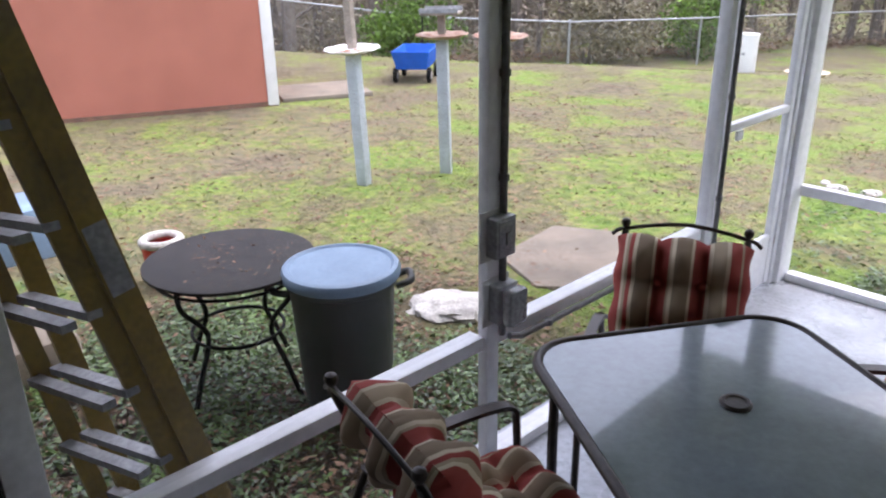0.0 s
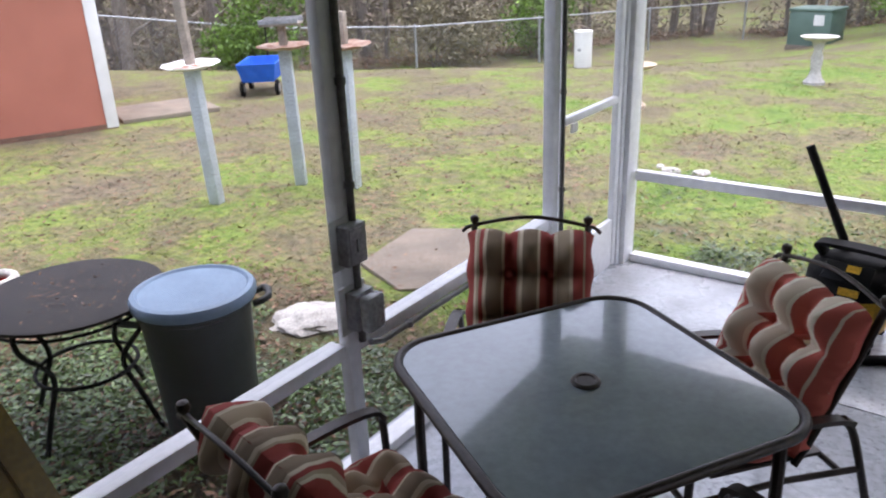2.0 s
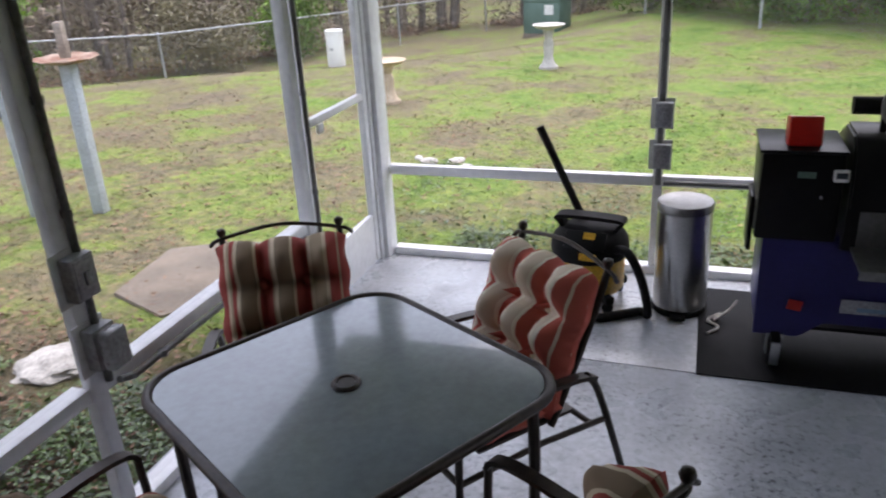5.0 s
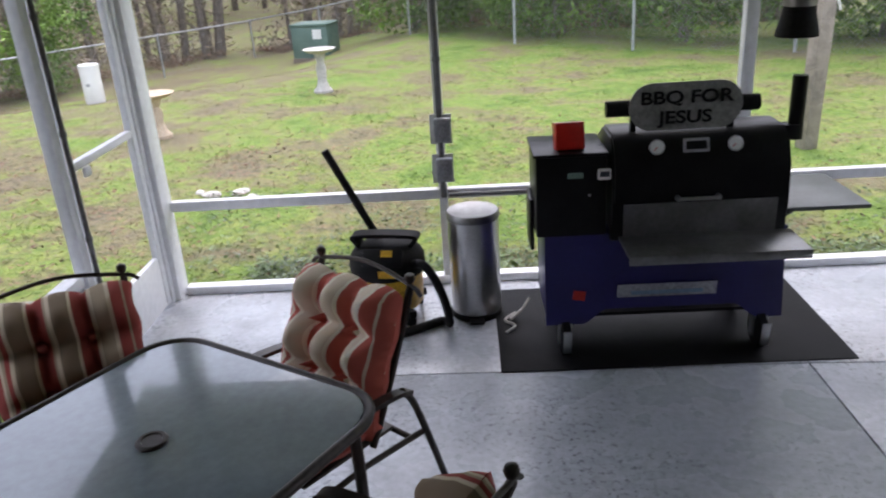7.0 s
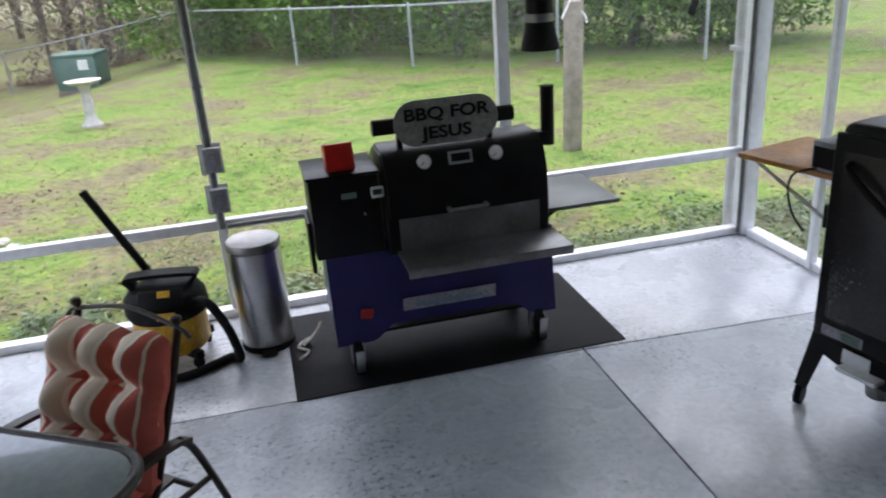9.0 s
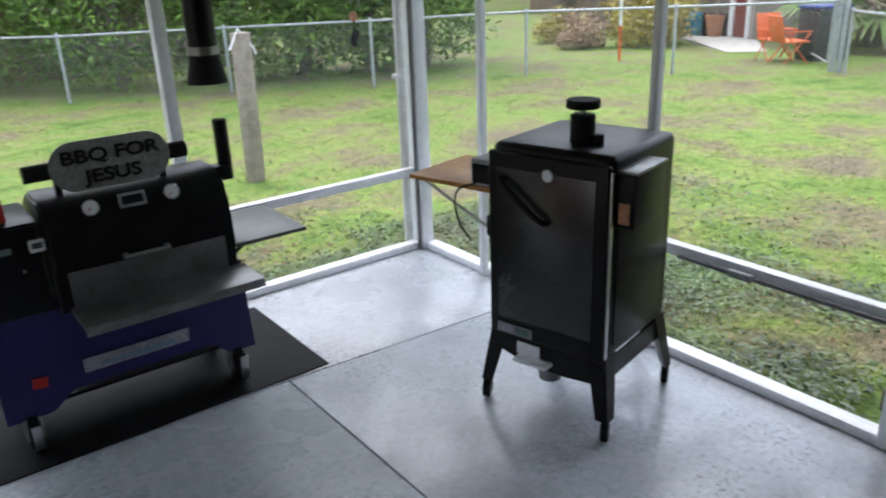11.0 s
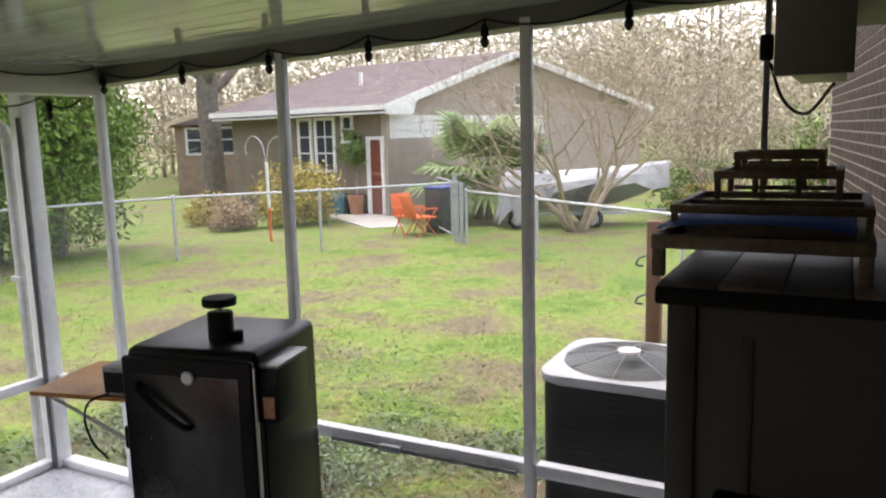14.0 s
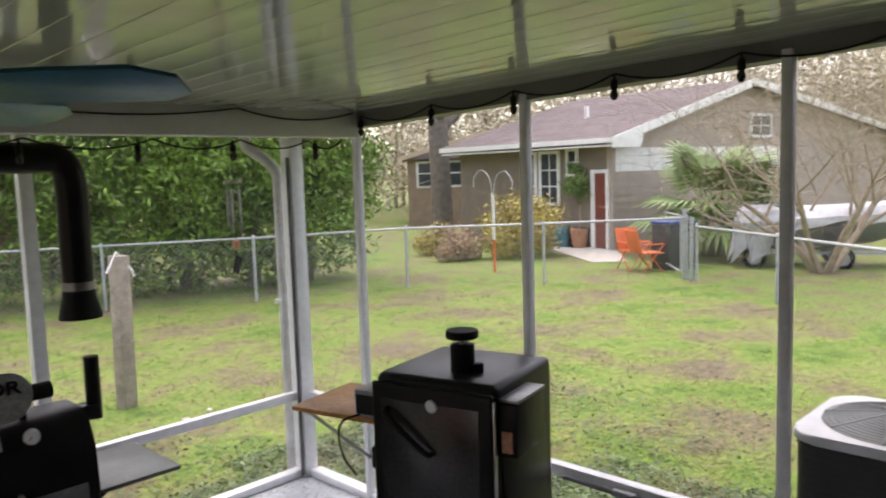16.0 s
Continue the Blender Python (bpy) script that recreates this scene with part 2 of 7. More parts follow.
M["leaf_twig"] = mat("dry_twig", (0.46, 0.33, 0.22), (0.34, 0.24, 0.16), rough=0.85, scale=1, fine=6, fine_amt=0.25, bump=0, rand=-0.35)
M["blue_bin"] = mat("navy_plastic", (0.03, 0.06, 0.28), (0.02, 0.045, 0.2), rough=0.45)
M["grass"] = mat("grass_blade", (0.19, 0.28, 0.045), (0.4, 0.32, 0.15), rough=0.6, scale=0.55, fine=2.2, fine_amt=0.25, bump=0, rand=-0.35, lo=0.5, hi=0.72)
M["clover"] = mat("ground_cover_leaf", (0.085, 0.15, 0.03), (0.042, 0.078, 0.018), rough=0.4, scale=2, rand=-0.6, bump=0)


# ---- building helpers ----
def box(bm, x0, x1, y0, y1, z0, z1, bevel=0.0, seg=2):
    vs = [bm.verts.new((x, y, z)) for x in (x0, x1) for y in (y0, y1) for z in (z0, z1)]
    fs = [bm.faces.new([vs[i] for i in f]) for f in ((0, 1, 3, 2), (4, 6, 7, 5), (0, 4, 5, 1), (2, 3, 7, 6), (0, 2, 6, 4), (1, 5, 7, 3))]
    if bevel:
        es = {e for f in fs for e in f.edges}
        bmesh.ops.bevel(bm, geom=list(es), offset=bevel, segments=seg, affect="EDGES", profile=0.5)
    return vs


def bx(*a, **k):
    bm = bmesh.new()
    box(bm, *a, **k)
    return bm


def turned(bm, m):
    bmesh.ops.transform(bm, matrix=m, verts=bm.verts)
    return bm


def rod(bm, p0, p1, r0, r1=None, seg=10, cap=True):
    r1 = r0 if r1 is None else r1
    p0, p1 = Vector(p0), Vector(p1)
    q = (p1 - p0).to_track_quat("Z", "Y")
    a = [bm.verts.new(p0 + q @ Vector((r0 * math.cos(i * math.tau / seg), r0 * math.sin(i * math.tau / seg), 0))) for i in range(seg)]
    b = [bm.verts.new(p1 + q @ Vector((r1 * math.cos(i * math.tau / seg), r1 * math.sin(i * math.tau / seg), 0))) for i in range(seg)]
    for i in range(seg):
        bm.faces.new((a[i], a[(i + 1) % seg], b[(i + 1) % seg], b[i]))
    if cap:
        bm.faces.new(a[::-1])
        bm.faces.new(b)
    return bm


def tube(bm, pts, r, seg=8, flat=None):
    """A tube through the points; flat: (width, height) of a rectangular bar instead of a round one."""
    pts = [Vector(p) for p in pts]
    rings = []
    side = None
    for i, p in enumerate(pts):
        d = (pts[min(i + 1, len(pts) - 1)] - pts[max(i - 1, 0)]).normalized()
        if side is None:
            side = d.cross(Vector((0, 0, 1)))
            if side.length < 1e-3:
                side = Vector((1, 0, 0))
        side = (side - d * side.dot(d)).normalized()
        upv = side.cross(d)
        if flat:
            w, h = flat[0] / 2, flat[1] / 2
            ring = [bm.verts.new(p + side * a * w + upv * b * h) for a, b in ((-1, -1), (1, -1), (1, 1), (-1, 1))]
        else:
            rr = r[i] if isinstance(r, (list, tuple)) else r
            ring = [bm.verts.new(p + side * rr * math.cos(k * math.tau / seg) + upv * rr * math.sin(k * math.tau / seg)) for k in range(seg)]
        rings.append(ring)
    n = len(rings[0])
    for a, b in zip(rings, rings[1:]):
        for k in range(n):
            bm.faces.new((a[k], a[(k + 1) % n], b[(k + 1) % n], b[k]))
    bm.faces.new(rings[0][::-1])
    bm.faces.new(rings[-1])
    return bm


def curve_pts(pts, n=8):
    """Catmull-Rom through the points."""
    ps = [Vector(p) for p in pts]
    ps = [ps[0] * 2 - ps[1]] + ps + [ps[-1] * 2 - ps[-2]]
    out = []
    for a, b, c, d in zip(ps, ps[1:], ps[2:], ps[3:]):
        for i in range(n):
            t = i / n
            out.append(0.5 * (2 * b + (c - a) * t + (2 * a - 5 * b + 4 * c - d) * t * t + (3 * b - a - 3 * c + d) * t ** 3))
    out.append(ps[-2])
    return out


def lathe(bm, prof, seg=24, at=(0, 0, 0)):
    """A turned solid from (radius, height) pairs."""
    ox, oy, oz = at
    rings = [[bm.verts.new((ox + r * math.cos(k * math.tau / seg), oy + r * math.sin(k * math.tau / seg), oz + z)) for k in range(seg)] for r, z in prof]
    for a, b in zip(rings, rings[1:]):
        for k in range(seg):
            bm.faces.new((a[k], a[(k + 1) % seg], b[(k + 1) % seg], b[k]))
    bm.faces.new(rings[0][::-1])
    bm.faces.new(rings[-1])
    return bm


def prism(bm, outline, z0, z1, bevel=0.0):
    """An upright prism over a flat outline of (x, y)."""
    a = [bm.verts.new((x, y, z0)) for x, y in outline]
    b = [bm.verts.new((x, y, z1)) for x, y in outline]
    n = len(a)
    fs = [bm.faces.new(a[::-1]), bm.faces.new(b)]
    fs += [bm.faces.new((a[i], a[(i + 1) % n], b[(i + 1) % n], b[i])) for i in range(n)]
    if bevel:
        es = {e for f in fs[:2] for e in f.edges}
        bmesh.ops.bevel(bm, geom=list(es), offset=bevel, segments=2, affect="EDGES", profile=0.5)
    return bm


def round_rect(w, h, r, seg=6):
    out = []
    for cx, cy, a0 in ((w / 2 - r, h / 2 - r, 0), (-w / 2 + r, h / 2 - r, 90), (-w / 2 + r, -h / 2 + r, 180), (w / 2 - r, -h / 2 + r, 270)):
        out += [(cx + r * math.cos(radians(a0 + 90 * i / seg)), cy + r * math.sin(radians(a0 + 90 * i / seg))) for i in range(seg + 1)]
    return out


def to_mesh(name, bm, material, smooth=40):
    bmesh.ops.recalc_face_normals(bm, faces=bm.faces)
    me = bpy.data.meshes.new(name)
    bm.to_mesh(me)
    bm.free()
    if smooth:
        me.shade_smooth()
        me.set_sharp_from_angle(angle=radians(smooth))
    for m in material if isinstance(material, (list, tuple)) else [material]:
        me.materials.append(M[m] if isinstance(m, str) else m)
    return me


def part(name, bm, material, parent, label="", smooth=40, at=None):
    ob = new(name, to_mesh(name, bm, material, smooth))
    ob.parent = parent
    if at is not None:
        ob.matrix_basis = at
    return tagged(ob, label)


def thing(name, label, category, m=None, group="", kind=""):
    ob = new(name)
    ob.empty_display_size = 0.1
    if m is not None:
        ob.matrix_basis = m
    return tagged(ob, label, category, group, kind)


def solid(name, bm, material, label, category, m=None, group="", kind="", smooth=40):
    ob = new(name, to_mesh(name, bm, material, smooth))
    if m is not None:
        ob.matrix_basis = m
    return tagged(ob, label, category, group, kind)


def stuff(name, verts, faces, material, label, category, parent=None, kind="stuff"):
    me = bpy.data.meshes.new(name)
    me.from_pydata(verts, [], faces)
    me.materials.append(M[material])
    ob = new(name, me)
    if parent:
        ob.parent = parent
    return tagged(ob, label, category, "", kind)


def heading(x, y, z, fx, fy):
    """A pose at a place, whose local -y looks along (fx, fy)."""
    return pose(x, y, z, 0, 0, math.degrees(math.atan2(fy, fx)) + 90)


def fall(x, y):
    """How far the yard lies below the level of the lawn beside the house corner."""
    u = min(max((0.9 * y - 0.45 * x - 13.0) / 6.0, 0.0), 1.0)
    dip = u * u * (3 - 2 * u) * min(max((0.5 - x) / 5.0, 0.0), 1.0)
    return 0.03 - 0.015 * min(max(x, -14.0), 40.0) - 0.0125 * min(max(y, -6.0), 40.0) - 1.0 * dip


def ground_z(x, y):
    base = -0.08 + 0.02 * min(max(0.0, x - 6), 10) - 0.02 * min(max(0.0, -1 - x), 9) + fall(x, y)
    if -0.2 < x < 5.3 and y < 4.8:
        return base
    return base + 0.02 * noise.noise(Vector((x * 0.5, y * 0.5, 0))) + 0.008 * noise.noise(Vector((x * 2.5, y * 2.5, 3)))


# ---- ground ----
def make_ground():
    xs = sorted(set([-400, -200, -100, -60, -40, -30] + list(np.round(np.arange(-24, 34.1, 0.5), 2)) + [40, 50, 70, 100, 200, 400]))
    ys = sorted(set([-400, -200, -60, -20, -6] + list(np.round(np.arange(-3, 34.1, 0.5), 2)) + [40, 50, 70, 100, 200, 400]))
    bm = bmesh.new()
    grid = []
    for x in xs:
        row = []
        for y in ys:
            z = ground_z(x, y)
            if -0.6 < x < 5.6 and -3 < y < 4.7:
                z = -0.19
            row.append(bm.verts.new((x, y, z)))
        grid.append(row)
    for i in range(len(xs) - 1):
        for j in range(len(ys) - 1):
            bm.faces.new((grid[i][j], grid[i + 1][j], grid[i + 1][j + 1], grid[i][j + 1]))
    m = bpy.data.materials.new("lawn")
    m.use_nodes = True
    n, l = m.node_tree.nodes, m.node_tree.links
    b = n["Principled BSDF"]
    b.inputs["Roughness"].default_value = 0.95
    tc = n.new("ShaderNodeTexCoord")

    def noi(s, d=4):
        t = n.new("ShaderNodeTexNoise")
        t.inputs["Scale"].default_value, t.inputs["Detail"].default_value = s, d
        l.new(tc.outputs["Object"], t.inputs["Vector"])
        return t.outputs["Fac"]

    def ramp(v, stops):
        r = n.new("ShaderNodeValToRGB")
        while len(r.color_ramp.elements) < len(stops):
            r.color_ramp.elements.new(0.5)
        for e, (p, c) in zip(r.color_ramp.elements, stops):
            e.position, e.color = p, (*c, 1)
        l.new(v, r.inputs["Fac"])
        return r.outputs["Color"]

    def mixc(f, a, bb, kind="MIX"):
        x = n.new("ShaderNodeMix")
        x.data_type, x.blend_type = "RGBA", kind
        if isinstance(f, float):
            x.inputs["Factor"].default_value = f
        else:
            l.new(f, x.inputs["Factor"])
        l.new(a, x.inputs["A"])
        l.new(bb, x.inputs["B"])
        return x.outputs["Result"]

    clump = ramp(noi(13, 5), [(0.3, (0.6, 0.66, 0.56)), (0.5, (1.0, 1.0, 1.0)), (0.72, (1.4, 1.28, 1.25))])
    grain = ramp(noi(60, 4), [(0.3, (0.7, 0.7, 0.66)), (0.7, (1.3, 1.27, 1.2))])
    small = mixc(1.0, clump, grain, "MULTIPLY")
    # the lawn is drier and more straw-coloured towards the shed
    sep = n.new("ShaderNodeSeparateXYZ")
    l.new(tc.outputs["Object"], sep.inputs[0])
    dry = n.new("ShaderNodeMapRange")
    dry.inputs["From Min"].default_value, dry.inputs["From Max"].default_value = 1.5, -5.0
    dry.inputs["To Min"].default_value, dry.inputs["To Max"].default_value = 0.0, 0.65
    l.new(sep.outputs["X"], dry.inputs["Value"])
    wild = n.new("ShaderNodeTexNoise")
    wild.inputs["Scale"].default_value, wild.inputs["Detail"].default_value, wild.inputs["Roughness"].default_value = 0.85, 10, 0.71
    l.new(tc.outputs["Object"], wild.inputs["Vector"])
    state = n.new("ShaderNodeMath")
    state.operation = "MULTIPLY_ADD"
    state.inputs[1].default_value = 0.115
    l.new(dry.outputs[0], state.inputs[0])
    l.new(wild.outputs["Fac"], state.inputs[2])
    turf = ramp(state.outputs[0], [(0.33, (0.075, 0.15, 0.02)), (0.43, (0.14, 0.23, 0.036)), (0.5, (0.18, 0.23, 0.056)), (0.57, (0.17, 0.158, 0.078)), (0.66, (0.16, 0.136, 0.09)), (0.8, (0.1, 0.078, 0.053))])
    # leaf mould and painted shade under the weeds in the corner by the house
    def span(v, a, b):
        r = n.new("ShaderNodeMapRange")
        r.inputs["From Min"].default_value, r.inputs["From Max"].default_value = a, b
        l.new(v, r.inputs["Value"])
        return r.outputs[0]

    def times(a, b):
        q = n.new("ShaderNodeMath")
        q.operation = "MULTIPLY"
        l.new(a, q.inputs[0])
        l.new(b, q.inputs[1])
        return q.outputs[0]
    bed = times(times(span(sep.outputs["X"], -3.2, -2.0), span(sep.outputs["X"], 1.5, 0.5)), times(times(span(sep.outputs["Y"], 3.4, 2.3), span(sep.outputs["Y"], -2.5, -1.5)), span(noi(3.0, 5), 0.2, 0.4)))
    mould_shade = ramp(noi(16, 4), [(0.35, (0.04, 0.03, 0.02)), (0.65, (0.1, 0.07, 0.045))])
    col = mixc(1.0, mixc(bed, turf, mould_shade), small, "MULTIPLY")
    # blades differ from one another
    geo = n.new("ShaderNodeNewGeometry")
    vary = n.new("ShaderNodeMapRange")
    vary.inputs["To Min"].default_value, vary.inputs["To Max"].default_value = 0.78, 1.28
    l.new(geo.outputs["Random Per Island"], vary.inputs["Value"])
    tone = n.new("ShaderNodeHueSaturation")
    l.new(col, tone.inputs["Color"])
    l.new(vary.outputs[0], tone.inputs["Value"])
    l.new(tone.outputs[0], b.inputs["Base Color"])
    bp = n.new("ShaderNodeBump")
    bp.inputs["Strength"].default_value, bp.inputs["Distance"].default_value = 0.6, 0.04
    l.new(noi(30, 6), bp.inputs["Height"])
    l.new(bp.outputs[0], b.inputs["Normal"])
    M["lawn"] = m
    solid("ground", bm, "lawn", "patchy green and straw-coloured winter lawn", "lawn", kind="structure", smooth=180)


make_ground()

# ---- porch slab ----
WA, WB, WC, WH = 0.0, 4.56, 5.06, -0.3
floor_ob = thing("floor", "glossy grey painted concrete porch slab with dark stains", "porch floor", kind="structure")
part("slab_bed", bx(-0.12, WC + 0.12, WH - 0.4, WB + 0.12, -0.25, -0.02), "pale_concrete", floor_ob)
def joint_y(x):
    return 3.46 - 0.055 * (x - 3.4) if x > 3.4 else 3.46 - 0.02 * (x - 3.4)


for x0, x1 in ((-0.12, 3.397), (3.405, WC + 0.12)):
    for near in (True, False):
        ya, yb = (joint_y(x0) - 0.004, joint_y(x1) - 0.004) if near else (joint_y(x0) + 0.004, joint_y(x1) + 0.004)
        far_y = WH - 0.3 if near else WB + 0.12
        outline = [(x0, far_y), (x1, far_y), (x1, yb), (x0, ya)] if near else [(x0, ya), (x1, yb), (x1, far_y), (x0, far_y)]
        part("slab_panel", prism(bmesh.new(), outline, -0.2, 0.0, bevel=0.004), "concrete", floor_ob)

# ---- porch frame ----
def wall_frame(name, label):
    return thing(name, label, "screen wall", kind="structure")


def bar(parent, name, x0, x1, y0, y1, z0, z1, m="alu", bevel=0.006):
    return part(name, bx(x0, x1, y0, y1, z0, z1, bevel=bevel), m, parent)


RT = 0.6  # top of the chair rail
west = wall_frame("wall_west", "white aluminium screen wall with chair rail and screen door")
bar(west, "base_rail", -0.06, 0.03, 0.48, 3.51, 0.0, 0.05)
bar(west, "chair_rail", -0.05, 0.025, 0.48, 1.957, RT - 0.055, RT)
bar(west, "chair_rail", -0.05, 0.025, 2.03, 3.51, RT - 0.055, RT)
bar(west, "post", -0.015, 0.035, 1.962, 2.025, 0.0, 2.42)
bar(west, "post", -0.055, 0.03, 0.39, 0.48, 0.0, 2.5, "alu_dirty")
bar(west, "door_jamb", -0.02, 0.04, 3.515, 3.575, 0.0, 2.42)
bar(west, "corner_post", -0.03, 0.05, 4.465, 4.62, 0.0, 2.42)
bar(west, "door_jamb", -0.03, 0.02, 4.425, 4.463, 0.0, 2.42)
bar(west, "header", -0.055, 0.03, 0.48, 4.6, 2.36, 2.5)
bar(west, "door_header", -0.05, 0.025, 3.577, 4.423, 2.06, 2.13)
north = wall_frame("wall_north", "white aluminium screen wall above the lawn with a chair rail")
bar(north, "base_rail", 0.06, 5.0, WB - 0.02, WB + 0.06, 0.0, 0.05)
bar(north, "chair_rail", 0.06, 1.66, WB - 0.01, WB + 0.045, RT - 0.06, RT)
bar(north, "chair_rail", 1.71, 3.35, WB - 0.01, WB + 0.045, RT - 0.06, RT)
bar(north, "chair_rail", 3.42, 5.0, WB - 0.01, WB + 0.045, RT - 0.06, RT)
bar(north, "post", 1.66, 1.71, WB - 0.01, WB + 0.05, 0.0, 2.4, "alu_dirty")
bar(north, "post", 3.35, 3.42, WB - 0.02, WB + 0.05, 0.0, 2.4)
bar(north, "header", 0.03, 5.0, WB - 0.02, WB + 0.05, 2.38, 2.46)
east = wall_frame("wall_east", "white aluminium screen wall towards the side yard")
bar(east, "corner_post", 5.0, 5.1, WB - 0.06, WB + 0.06, 0.0, 2.42)
bar(east, "base_rail", WC - 0.03, WC + 0.06, 0.3, WB - 0.06, 0.0, 0.05)
for y0, y1 in ((3.848, 3.893), (2.555, 2.6), (1.3, 1.345)):
    bar(east, "post", WC - 0.038, WC + 0.01, y0, y1, 0.0, 2.36 + (4.56 - y0) * 0.042)
bar(east, "post", WC + 0.01, WC + 0.032, 0.412, 0.434, 0.0, 2.52, "conduit")
for y0, y1 in ((3.893, WB - 0.06), (2.6, 3.848), (1.345, 2.555), (0.36, 1.3)):
    bar(east, "chair_rail", WC - 0.01, WC + 0.05, y0, y1, RT - 0.06, RT)


def sloped(parent, name, x0, x1, y0, y1, za, zb, h, m):
    """A beam whose underside goes from za at y0 to zb at y1."""
    bm = bmesh.new()
    vs = box(bm, x0, x1, y0, y1, 0, h)
    for v in vs:
        v.co.z += za + (zb - za) * (v.co.y - y0) / (y1 - y0)
    return part(name, bm, m, parent)


sloped(east, "header", WC - 0.03, WC + 0.09, -0.3, 4.62, 2.533, 2.325, 0.085, "beam_dark")

# ---- ceiling ----
def ceil_z(y):
    return 2.447 + (3.82 - y) * 0.0365


def make_ceiling():
    bm = bmesh.new()
    # panels run from the house to the yard; every one has two shallow ribs
    x, pitch = -0.4, 0.1525
    prof = []
    while x < WC + 0.5:
        prof += [(x + u * (pitch - 0.008), -0.0006 * 4 * u * (1 - u)) for u in (0.0, 0.15, 0.35, 0.5, 0.65, 0.85, 1.0)] + [(x + pitch - 0.004, 0.0012)]
        x += pitch
    a = [bm.verts.new((px, 4.95, ceil_z(4.95) + dz)) for px, dz in prof]
    b = [bm.verts.new((px, WH, ceil_z(WH) + dz)) for px, dz in prof]
    for i in range(len(prof) - 1):
        bm.faces.new((a[i], a[i + 1], b[i + 1], b[i]))
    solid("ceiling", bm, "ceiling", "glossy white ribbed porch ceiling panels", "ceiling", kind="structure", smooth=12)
    bm = bmesh.new()
    vs = box(bm, -0.6, WC + 0.6, WH - 0.3, 5.05, 0.02, 0.12)
    for v in vs:
        v.co.z += ceil_z(v.co.y)
    solid("porch_roof", bm, "alu_dirty", "insulated aluminium porch roof", "roof", kind="structure")


make_ceiling()
solid("beam", bx(-0.1, WC - 0.04, 3.82, 3.95, 2.297, 2.462, bevel=0.006), "beam", "pale painted beam under the porch roof", "beam", kind="structure")

# ---- house wall behind the camera ----
house = thing("wall_south", "brown brick house wall behind the porch", "house wall", kind="structure")
part("mortar_core", bx(-3.6, 5.4, WH - 0.25, WH - 0.004, -0.25, 2.75), "mortar", house)
# unseen eave, added to keep sky light off the ladder corner
eave = thing("house_eave", "boarded eave added out of view to shade the corner beside the porch", "eave", kind="structure")
part("soffit_board", bx(-3.6, -0.64, WH - 0.3, 0.75, 2.42, 2.46, bevel=0.006), "beam", eave)
part("fascia_board", bx(-3.6, -0.64, 0.752, 0.78, 2.38, 2.56, bevel=0.004), "beam", eave)
part("roof_slope", turned(bx(-3.6, -0.64, -3.2, 0.02, 0.0, 0.05), pose(0, 0.8, 2.56, -20)), "shingle", eave)
WING = pose(5.4, -0.105, 0, 0, 0, 5.35)
wing = thing("wall_wing", "brown brick wing of the house beyond the porch", "house wall", WING, kind="structure")
part("mortar_core", bx(0.0, 4.25, -0.25, -0.004, -0.25, 2.75), "mortar", wing)
solid("wall_west_end", bx(-0.05, 0.03, WH + 0.004, 0.385, 0.0, 2.5, bevel=0.004), "black_matte", "dark panel closing the porch beside the house", "wall panel", kind="structure")


# ---- patio table ----
def make_table():
    t = thing("patio_table", "square patio table with frosted glass top and dark bronze frame", "table", pose(0.959, 1.989, 0, 0, 0, 59))
    s, r = 0.925, 0.14
    out = round_rect(s - 0.03, s - 0.03, r)
    part("glass_top", prism(bmesh.new(), out, 0.728, 0.737), M["table_glass"], t, "frosted grey tempered glass top")
    path = [(x, y, 0.729) for x, y in round_rect(s, s, r + 0.01, 8)]
    path.append(path[0])
    part("rim", tube(bmesh.new(), path, 0.016, 10), "bronze", t)
    bm = bmesh.new()
    lathe(bm, [(0.042, 0.734), (0.045, 0.741), (0.038, 0.748), (0.03, 0.748), (0.027, 0.744)], 20)
    part("umbrella_ring", bm, "bronze", t, "dark plastic umbrella hole ring")
    for sx in (-1, 1):
        for sy in (-1, 1):
            bm = bmesh.new()
            tube(bm, curve_pts([(sx * 0.38, sy * 0.38, 0.715), (sx * 0.385, sy * 0.385, 0.45), (sx * 0.38, sy * 0.38, 0.0)], 5), 0.018, 8)
            part("leg", bm, "bronze", t)
    for a, b in (((-0.4, -0.4), (0.4, -0.4)), ((0.4, -0.4), (0.4, 0.4)), ((0.4, 0.4), (-0.4, 0.4)), ((-0.4, 0.4), (-0.4, -0.4))):
        bm = bmesh.new()
        tube(bm, [(*a, 0.69), (*b, 0.69)], 0.0, flat=(0.03, 0.03))
        part("apron", bm, "bronze", t)


g = mat("frosted_table_glass", (0.26, 0.315, 0.33), (0.21, 0.255, 0.268), rough=0.15, scale=3, fine=40, fine_amt=0.08, bump=0.02, bump_scale=400, trans=0.3, coat=0.7)
M["table_glass"] = g
make_table()


